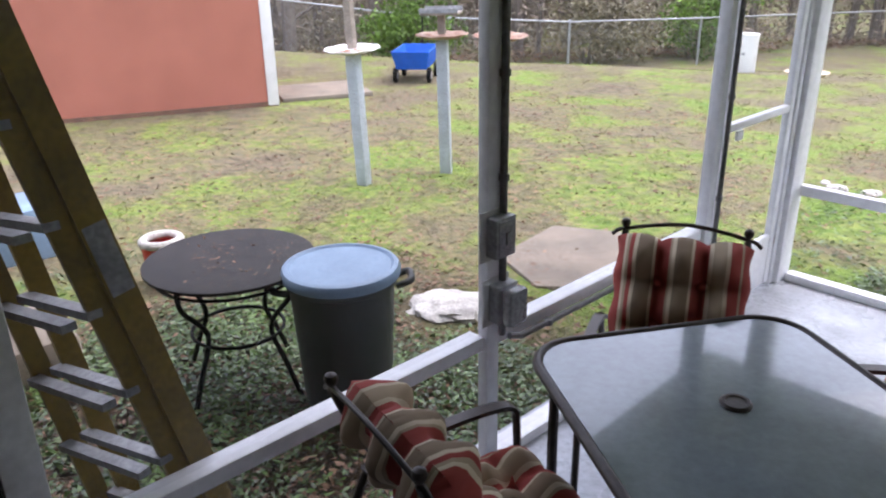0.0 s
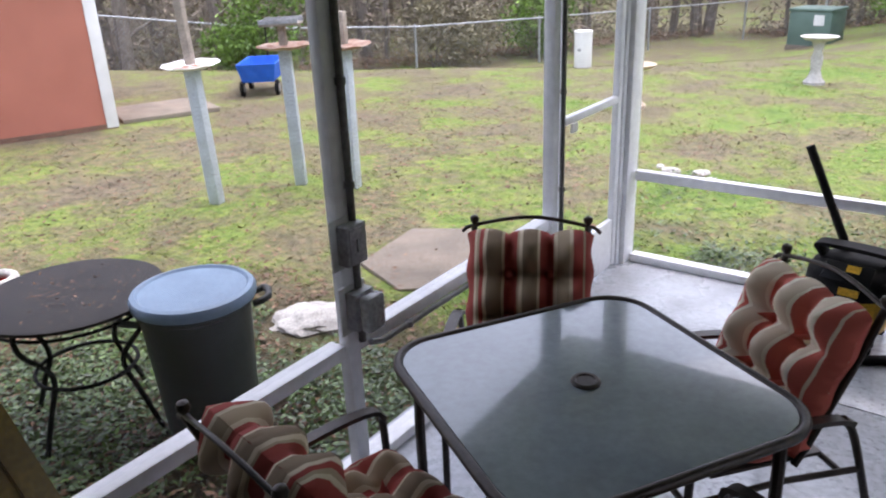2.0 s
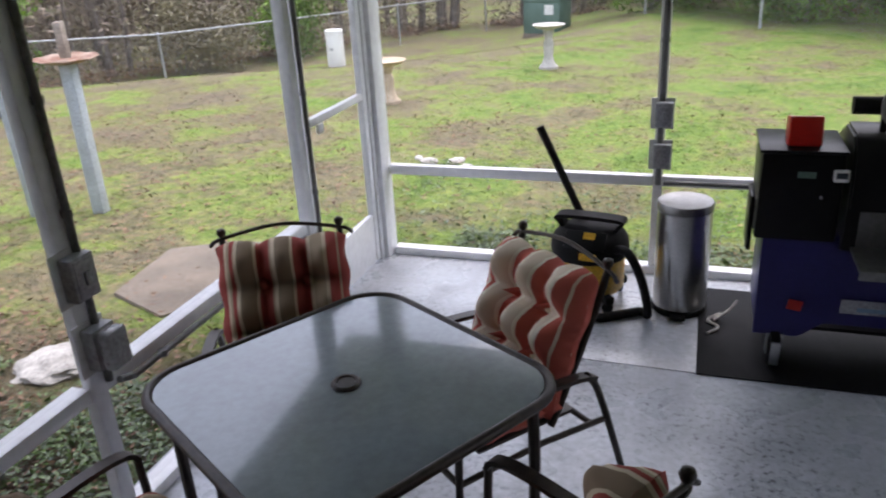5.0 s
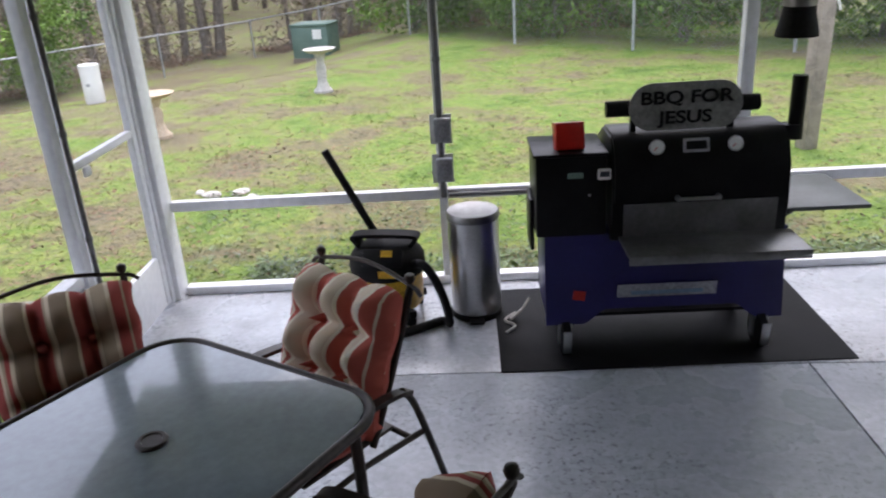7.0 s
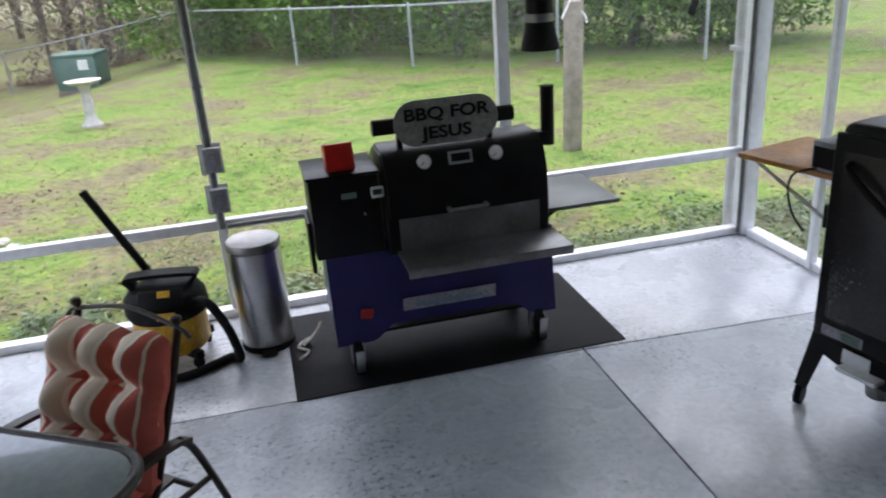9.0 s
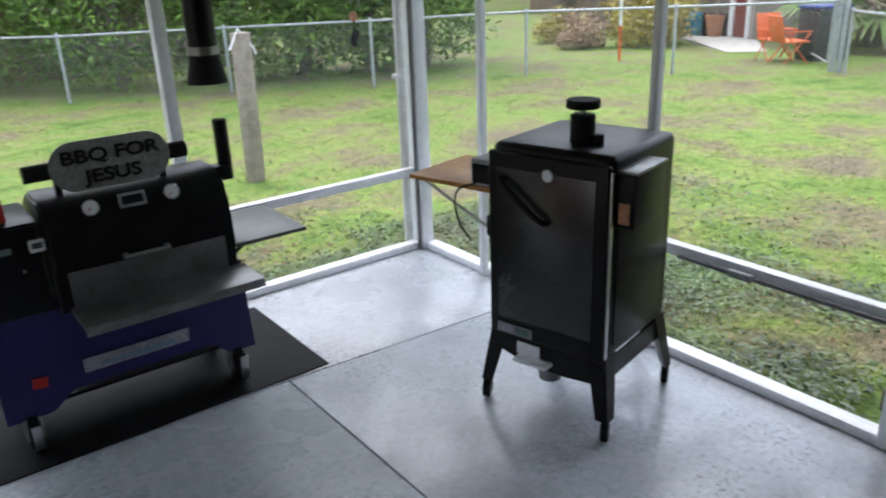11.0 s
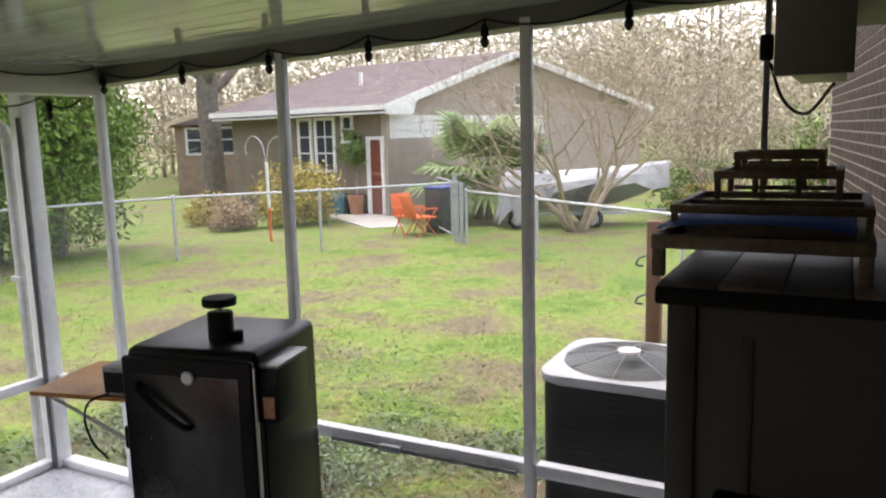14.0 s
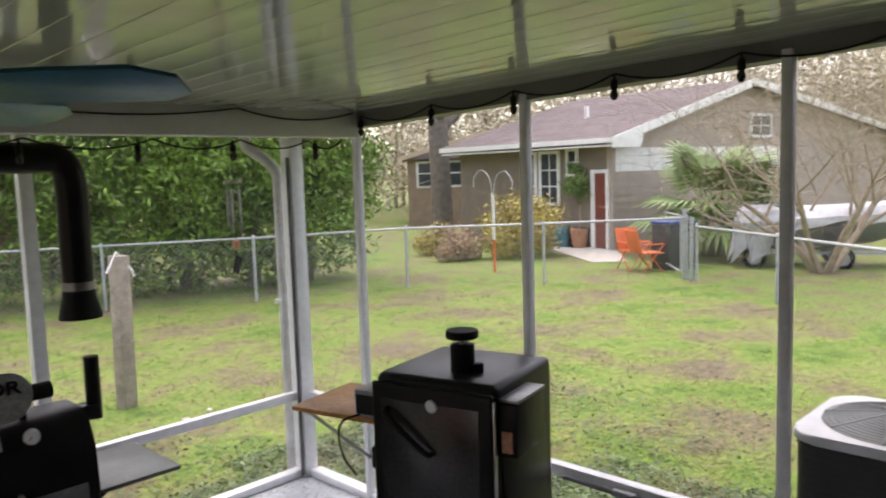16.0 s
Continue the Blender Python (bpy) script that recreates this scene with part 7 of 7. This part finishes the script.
part("pole", bm, "white", gs)
bm = bmesh.new()
rod(bm, (0, 0, -0.1), (0, 0, 0.75), 0.03, seg=8)
part("foot", bm, "orange", gs, "orange lower pole")
for s in (-1, 1):
    bm = bmesh.new()
    tube(bm, curve_pts([(0, 0, 1.7), (0, s * 0.1, 2.15), (0, s * 0.35, 2.3), (0, s * 0.55, 2.1), (0, s * 0.55, 1.9)], 6), 0.012, 6)
    part("hook", bm, "fence", gs)

# palm, bare tree, shrubs
pl = thing("palm", "low bushy fan palm beside the house wall", "palm", pose(20.65, 8.68, 0.1 + fall(20.6, 8.75)) @ Matrix.Scale(1.22, 4))
bm = bmesh.new()
lathe(bm, [(0.22, 0), (0.25, 0.4), (0.18, 0.9)], 10)
part("trunk", bm, "bark", pl)
rnd = random.Random(21)
for k in range(46):
    a, el = rnd.uniform(0, math.tau), rnd.uniform(-0.35, 1.1)
    L = rnd.uniform(0.65, 1.2)
    d = Vector((math.cos(a) * math.cos(el), math.sin(a) * math.cos(el), math.sin(el)))
    base = Vector((0, 0, 0.95))
    tip = base + d * L
    bm = bmesh.new()
    rod(bm, base, tip, 0.018, 0.01, seg=5)
    side = d.cross(Vector((0, 0, 1))).normalized()
    upv = side.cross(d)
    for i in range(17):
        b = radians(-95 + 190 * i / 16)
        fd = (d * math.cos(b) + side * math.sin(b)).normalized()
        ll = 0.95 * (0.65 + 0.35 * math.cos(b))
        e = tip + fd * ll + Vector((0, 0, -0.22 * ll))
        w = fd.cross(upv) * 0.05
        m_ = tip + fd * ll * 0.5 + upv * 0.03
        vs = [bm.verts.new(q) for q in (tip, m_ + w, e, m_ - w)]
        bm.faces.new(vs)
    part("frond", bm, "palm", pl, smooth=0)

bt = thing("bare_tree", "pale multi-stemmed bare tree with arching twiggy branches", "tree", pose(18.33, 5.35, 0.05 + fall(18.3, 5.4)))
rnd = random.Random(8)
bm = bmesh.new()
tips = []
for k in range(6):
    a = k * math.tau / 6 + rnd.uniform(-0.3, 0.3)
    bm = bmesh.new()
    limbs(bm, (0.1 * math.cos(a), 0.1 * math.sin(a), 0), (0.75 * math.cos(a), 0.75 * math.sin(a), 0.9), 2.2, 0.085, 3, rnd, 0.8, 0.02, 4, tips)
    part("limb", bm, "bark_pale", bt)
P = np.repeat(np.array([tuple(t) for t in tips]), 9, axis=0)
rng_ = np.random.default_rng(9)
P = P + rng_.normal(size=P.shape) * 0.42
v, f = leaf_quads(P, 0.016, rng_, long=34.0)
me = bpy.data.meshes.new("twig_spray")
me.from_pydata(v, [], f)
me.materials.append(M["bark_pale"])
tw = new("twig_spray", me)
tw.parent = bt
for (x, y, s, mtl, lab, seed) in ((23.5, 3.2, 2.4, "bark_pale", "tangle of tan bare shrubs beside the drive", 31), (26.0, 1.5, 3.0, "bark_pale", "tangle of tan bare shrubs beside the drive", 32), (20.5, 2.4, 1.8, "bark_pale", "tangle of tan bare shrubs beside the drive", 33)):
    t = thing("bare_shrub", lab, "shrub", pose(x, y, 0.05 + fall(x, y)), group="bare shrubs by the drive")
    bm = bmesh.new()
    tips = []
    for k in range(9):
        a = rnd.uniform(0, math.tau)
        bm = bmesh.new()
        limbs(bm, (0.3 * math.cos(a), 0.3 * math.sin(a), 0), (0.5 * math.cos(a), 0.5 * math.sin(a), 1), s * 0.75, 0.045, 2, rnd, 0.7, 0.1, 3, tips)
        part("limb", bm, "bark_pale", t)
    P = np.repeat(np.array([tuple(q) for q in tips]), 8, axis=0)
    P = P + rng_.normal(size=P.shape) * s * 0.17
    v, f = leaf_quads(P, 0.03, rng_, long=14.0)
    me = bpy.data.meshes.new("twig_spray")
    me.from_pydata(v, [], f)
    me.materials.append(M[mtl])
    tw = new("twig_spray", me)
    tw.parent = t
for (x, y, z, r, mtl, n, sz, lab, nm) in ((16.6, 13.85, 0.1, 0.6, "leaf_twig", 3200, 0.07, "dry brown flower bed shrub behind the fence", "dry_shrub"), (18.2, 13.0, 0.1, 1.1, "leaf_yellow", 6500, 0.08, "rounded yellow-green shrub by the house", "yellow_shrub"), (17.4, 15.5, 0.1, 0.6, "leaf_yellow", 1800, 0.07, "small yellow-green shrub behind the fence", "yellow_shrub"), (28.0, 0.5, 0.1, 2.0, "leaf_dark", 5000, 0.15, "dark green hedge shrub beyond the drive", "green_shrub"), (24.0, -1.0, 0.1, 1.8, "leaf_olive", 4000, 0.15, "olive hedge shrub beyond the drive", "green_shrub"), (22.0, 3.4, 0.1, 1.0, "palm", 3500, 0.1, "low green shrub beside the covered boat", "green_shrub"), (20.0, 3.0, 0.05, 0.7, "leaf_yellow", 2200, 0.08, "low olive shrub beside the covered boat", "green_shrub")):
    t = thing(nm, lab, "shrub", pose(x + 0.08, y - 0.05, z + fall(x, y)))
    bm = bmesh.new()
    for k in range(5):
        limbs(bm, (0, 0, -0.1), (rnd.uniform(-0.6, 0.6), rnd.uniform(-0.6, 0.6), 1), r * 0.8, 0.02, 1, rnd)
    part("stems", bm, "bark", t)
    crown("crown", [(0, 0, r * 0.75, r, r, r * 0.8), (r * 0.5, 0.1, r * 0.5, r * 0.6, r * 0.7, r * 0.55), (-r * 0.6, 0, r * 0.5, r * 0.6, r * 0.6, r * 0.5)], n, sz, mtl, t, int(x * 10), 0.35, floor=-0.05)
bt2 = thing("oak_tree", "thick grey-brown tree trunk with bare forking limbs", "tree", pose(23.8, 21.28, fall(23.6, 21.4)))
bm = bmesh.new()
tube(bm, [(0, 0, -0.1), (0.05, 0, 1.8), (0, 0.05, 4.2), (0.1, 0, 6.5)], [0.5, 0.42, 0.4, 0.34], 12)
part("trunk", bm, "bark", bt2)
bm = bmesh.new()
for k in range(6):
    a = k * math.tau / 6 + rnd.uniform(-0.3, 0.3)
    bm = bmesh.new()
    limbs(bm, (0, 0, rnd.uniform(4.2, 6.3)), (math.cos(a), math.sin(a), 0.8), 3.2, 0.22, 3, rnd, 0.6, 0.1, 3)
    part("limb", bm, "bark", bt2)

# covered boat
bo = thing("covered_boat", "boat on a trailer under a sagging pale grey tarp", "boat", pose(19.7, 5.5, 0.1 + fall(19.7, 5.5), 0, 0, -66) @ Matrix.Diagonal((0.84, 0.84, 0.84, 1)))
bm = bmesh.new()
secs = []
for x, w, zt, zk in ((-2.2, 0.72, 1.3, 0.5), (-1.7, 0.82, 1.4, 0.45), (-0.9, 0.88, 1.44, 0.45), (0.0, 0.86, 1.47, 0.5), (0.8, 0.74, 1.52, 0.62), (1.5, 0.45, 1.58, 0.85), (2.1, 0.06, 1.66, 1.2)):
    secs.append([bm.verts.new(p) for p in ((x, -w, zt - 0.35), (x, -w * 0.55, zk + 0.1), (x, 0, zk), (x, w * 0.55, zk + 0.1), (x, w, zt - 0.35), (x, w * 0.7, zt - 0.04), (x, 0, zt + 0.03), (x, -w * 0.7, zt - 0.04))])
for a, b in zip(secs, secs[1:]):
    for i in range(8):
        bm.faces.new((a[i], b[i], b[(i + 1) % 8], a[(i + 1) % 8]))
bm.faces.new(secs[0])
bm.faces.new(secs[-1][::-1])
part("hull", bm, "car", bo, "grey metal hull")
rnd2 = random.Random(4)
bm = bmesh.new()
grid = []
for x, w, zt in ((-2.35, 0.78, 1.3), (-1.9, 0.86, 1.42), (-1.3, 0.92, 1.46), (-0.6, 0.92, 1.5), (0.0, 0.9, 1.51), (0.6, 0.82, 1.55), (1.2, 0.62, 1.6), (1.7, 0.38, 1.64), (2.2, 0.1, 1.72)):
    row = []
    for k, (u, d) in enumerate(((-1.04, 0.42 + rnd2.uniform(-0.1, 0.32)), (-1.02, 0.22), (-0.7, 0.03), (-0.3, 0.0), (0.0, -0.04), (0.3, 0.0), (0.7, 0.03), (1.02, 0.22), (1.04, 0.42 + rnd2.uniform(-0.1, 0.32)))):
        row.append(bm.verts.new((x + rnd2.uniform(-0.04, 0.04), u * w, zt + 0.05 - d + rnd2.uniform(-0.025, 0.025))))
    grid.append(row)
for a, b in zip(grid, grid[1:]):
    for k in range(8):
        bm.faces.new((a[k], b[k], b[k + 1], a[k + 1]))
low = [bm.verts.new((-2.45 + rnd2.uniform(-0.06, 0.06), v.co.y, z)) for v, z in zip(grid[0], (0.35, 0.2, 0.6, 0.75, 0.3, 0.7, 0.6, 0.2, 0.4))]
for k in range(8):
    bm.faces.new((grid[0][k], grid[0][k + 1], low[k + 1], low[k]))
part("tarp", bm, "tarp", bo, "sagging pale grey tarp", smooth=30)
for x, y in ((0.0, -0.85), (0.0, 0.85), (-2.0, -0.7)):
    wl_ = part("wheel", turned(lathe(bmesh.new(), [(0.22, -0.09), (0.29, -0.07), (0.29, 0.07), (0.22, 0.09)], 20), pose(x, y, 0.29, 90)), "rubber", bo)
    part("rim", turned(lathe(bmesh.new(), [(0.17, -0.095), (0.17, 0.095)], 16), pose(x, y, 0.29, 90)), "silver", wl_, "pale wheel rim")
for y in (-0.5, 0.5):
    part("trailer_rail", bx(-2.2, 1.2, y - 0.04, y + 0.04, 0.36, 0.44), "fence", bo)
rnd2 = random.Random(12)
bm = bmesh.new()
rim = [(-0.9, -0.93), (-1.15, -0.95), (-1.4, -0.95), (-1.65, -0.94), (-1.9, -0.92), (-2.12, -0.9), (-2.36, -0.82), (-2.42, -0.55), (-2.44, -0.25), (-2.44, 0.05), (-2.43, 0.35), (-2.4, 0.62), (-2.34, 0.84), (-2.0, 0.92), (-1.5, 0.95)]
hem = (1.12, 0.75, 0.98, 0.42, 0.2, 0.62, 0.14, 0.5, 0.16, 0.58, 0.22, 0.5, 0.18, 0.6, 0.8)
top = [bm.verts.new((x * 0.97, y * 0.82, 1.5 + rnd2.uniform(-0.03, 0.05))) for x, y in rim]
mid = [bm.verts.new((x * (1.0 + 0.03 * (k % 2)), y * (1.0 + 0.06 * (k % 2)), 1.22 + rnd2.uniform(-0.08, 0.08))) for k, (x, y) in enumerate(rim)]
end = [bm.verts.new((x * (1.09 - 0.07 * (k % 2)), y * (1.16 - 0.16 * (k % 2)), z)) for k, ((x, y), z) in enumerate(zip(rim, hem))]
ridge = [bm.verts.new((x, 0.03, z)) for x, z in ((-0.9, 1.58), (-1.6, 1.62), (-2.2, 1.6))]
for a, b in ((top, mid), (mid, end)):
    for k in range(len(rim) - 1):
        bm.faces.new((a[k], a[k + 1], b[k]) if k % 2 else (a[k], a[k + 1], b[k + 1]))
        bm.faces.new((a[k + 1], b[k + 1], b[k]) if k % 2 else (a[k], b[k + 1], b[k]))
for k in range(len(rim) - 1):
    i, j = (0 if k < 2 else 1 if k < 5 else 2 if k < 11 else 1), (0 if k < 1 else 1 if k < 4 else 2 if k < 10 else 1)
    bm.faces.new((ridge[i], top[k + 1], top[k]))
    if k and i != j:
        bm.faces.new((ridge[j], ridge[i], top[k]))
part("stern_tarp", bm, "tarp_dark", bo, "darker grey tarp draped over the stern", smooth=0)
part("trailer_tongue", bx(1.2, 2.9, -0.04, 0.04, 0.36, 0.44), "fence", bo)



# ---- grass, weeds, fallen leaves ----
def make_grass():
    rng = np.random.default_rng(3)

    def field(n, x0, x1, y0, y1):
        return np.stack([rng.uniform(x0, x1, n), rng.uniform(y0, y1, n)], axis=1)
    # thick by the porch and thinning with distance
    n0 = 430000
    a0, r0 = rng.uniform(radians(-12), radians(192), n0), 1.6 + 14.4 * rng.uniform(0, 1, n0) ** 1.15
    P = np.stack([2.5 + r0 * np.cos(a0), 1.8 + r0 * np.sin(a0)], axis=1)
    P = P[P[:, 1] > 0.2]
    keep = ~((P[:, 0] > -0.12) & (P[:, 0] < 5.2) & (P[:, 1] < 4.66))
    keep &= ~((P[:, 0] > 5.4) & (P[:, 0] < 6.5) & (P[:, 1] < 1.62))
    keep &= ~((P[:, 0] > -1.7) & (P[:, 0] < -0.85) & (P[:, 1] > 3.6) & (P[:, 1] < 4.8))
    P = P[keep]
    dens = np.array([0.8 * noise.noise(Vector((x * 0.8, y * 0.8, 7.0))) + 0.7 * noise.noise(Vector((x * 3.5, y * 3.5, 1.0))) for x, y in P])
    P = P[dens > rng.uniform(-0.7, 0.35, len(P))]
    n = len(P)
    z = np.array([ground_z(x, y) for x, y in P]) - 0.004
    a = rng.uniform(0, math.tau, n)
    h = rng.uniform(0.008, 0.032, n)
    w = rng.uniform(0.003, 0.007, n)
    lean = rng.normal(size=(n, 2)) * 0.045
    dx, dy = np.cos(a) * w, np.sin(a) * w
    v = np.stack([np.stack([P[:, 0] - dx, P[:, 1] - dy, z], 1), np.stack([P[:, 0] + dx, P[:, 1] + dy, z], 1), np.stack([P[:, 0] + lean[:, 0], P[:, 1] + lean[:, 1], z + h], 1)], axis=1).reshape(-1, 3)
    stuff("grass", v.tolist(), np.arange(3 * n).reshape(-1, 3).tolist(), "lawn", "short patchy winter grass of the lawn", "grass")
    # broad-leaved weeds at the foot of the screens
    W = np.concatenate([field(30000, -2.3, -0.12, 0.2, 2.9), field(7000, -3.4, -1.2, 0.4, 2.6), field(26000, 5.2, 7.0, 1.0, 4.7), field(9000, 5.2, 8.6, 1.0, 5.5), field(9000, 5.0, 7.0, 4.66, 5.6), field(12000, 0.3, 5.2, 4.66, 5.3), field(6000, -0.5, 5.5, 5.0, 7.0)])
    keep = ~((W[:, 0] > 5.4) & (W[:, 0] < 6.5) & (W[:, 1] < 1.62))
    keep &= np.hypot(W[:, 0] + 1.19, W[:, 1] - 2.95) > 0.3
    W = W[keep]
    dn = np.array([noise.noise(Vector((x * 1.4, y * 1.4, 2.0))) for x, y in W])
    W = W[dn > rng.uniform(-0.6, 0.3, len(W))]
    zz = np.array([ground_z(x, y) for x, y in W]) + rng.uniform(0.005, 0.06, len(W))
    v, f = leaf_quads(np.column_stack([W, zz]), 0.03, rng, 0.75, 1.2)
    stuff("weeds", v, f, "clover", "low broad-leaved green weeds against the porch", "weeds")
    F = np.concatenate([field(4200, -2.5, -0.12, 0.2, 3.4), field(8000, -7, -0.2, 1.0, 9), field(900, 5.2, 9, 0.5, 6), field(2600, -1, 6, 4.7, 10), field(2500, -6, 10, 8, 15)])
    keep = ~((F[:, 0] > 5.4) & (F[:, 0] < 6.5) & (F[:, 1] < 1.62))
    keep &= np.hypot(F[:, 0] + 1.19, F[:, 1] - 2.95) > 0.3
    F = F[keep]
    zz = np.array([ground_z(x, y) for x, y in F]) + rng.uniform(0.008, 0.035, len(F))
    v, f = leaf_quads(np.column_stack([F, zz]), 0.032, rng, 0.85, 1.4)
    stuff("fallen_leaves", v, f, "litter", "scattered brown fallen leaves on the ground", "leaves")
    # seed heads and pods on the round table
    T = rng.normal(size=(160, 2)) * 0.16
    T = T[np.hypot(T[:, 0], T[:, 1]) < 0.36] + (-1.32, 1.67)
    v, f = leaf_quads(np.column_stack([T, np.full(len(T), 0.615)]), 0.014, rng, 0.9, 1.3)
    stuff("table_debris", v, f, "litter", "dry leaves and seed pods on the round table", "debris")
    # pale stones in the lawn
    for k, (x, y, s) in enumerate(((-0.55, 7.0, 0.1), (-0.3, 7.05, 0.09), (-0.15, 6.9, 0.07), (-0.7, 7.1, 0.06), (2.9, 7.6, 0.05), (5.4, 7.0, 0.05), (5.7, 7.1, 0.04), (7.2, 4.6, 0.06))):
        bm = bmesh.new()
        bmesh.ops.create_icosphere(bm, subdivisions=2, radius=s)
        for v_ in bm.verts:
            v_.co = Vector((v_.co.x, v_.co.y * 0.7, v_.co.z * 0.4)) * (1 + 0.3 * noise.noise(v_.co * 14 + Vector((k, 0, 0))))
        solid("stone", bm, "stone_white", "small pale stone lying in the lawn", "stone", pose(x, y, ground_z(x, y) + 0.01, 0, 0, 40 * k), group="pale stones in the lawn")


make_grass()


# ---- brick courses of the house wall ----
def make_bricks():
    L, H, J = 0.194, 0.0575, 0.01
    me = to_mesh("brick", bx(0, L, 0.0, 0.014, 0, H, bevel=0.003, seg=1), "brick", 0)
    far_v, far_f = [], []
    for r in range(42):
        z = -0.1 + r * (H + J)
        x = 0.0 + (0.5 * (L + J) if r % 2 else 0)
        while x < 4.0:
            if 1.4 < z < 2.5 and 1.0 < x:
                ob = new("brick", me)
                ob.parent = wing
                ob.matrix_basis = pose(x, -0.013, z)
            else:
                k = len(far_v)
                far_v += [tuple(WING @ Vector((x + a * L, -0.013 + b * 0.014, z + c * H))) for a in (0, 1) for b in (0, 1) for c in (0, 1)]
                far_f += [tuple(k + i for i in q) for q in ((0, 1, 3, 2), (4, 6, 7, 5), (0, 4, 5, 1), (2, 3, 7, 6), (0, 2, 6, 4), (1, 5, 7, 3))]
            x += L + J
    # the rest of the wall, behind the walker
    for r in range(42):
        z = -0.1 + r * (H + J)
        x = -3.5 + (0.5 * (L + J) if r % 2 else 0)
        while x < 5.1:
            k = len(far_v)
            far_v += [(x + a * L, WH - 0.013 + b * 0.014, z + c * H) for a in (0, 1) for b in (0, 1) for c in (0, 1)]
            far_f += [tuple(k + i for i in q) for q in ((0, 1, 3, 2), (4, 6, 7, 5), (0, 4, 5, 1), (2, 3, 7, 6), (0, 2, 6, 4), (1, 5, 7, 3))]
            x += L + J
    rest = stuff("brickwork", far_v, far_f, "brick_rest", "", "", parent=house)
    for k in ("label", "category"):
        if k in rest:
            del rest[k]


M["brick_rest"] = mat("brown_brick_far", (0.045, 0.028, 0.021), (0.026, 0.017, 0.014), spec=0.2, rough=0.9, scale=14, fine=120, bump=0.35, rand=-0.3)
make_bricks()
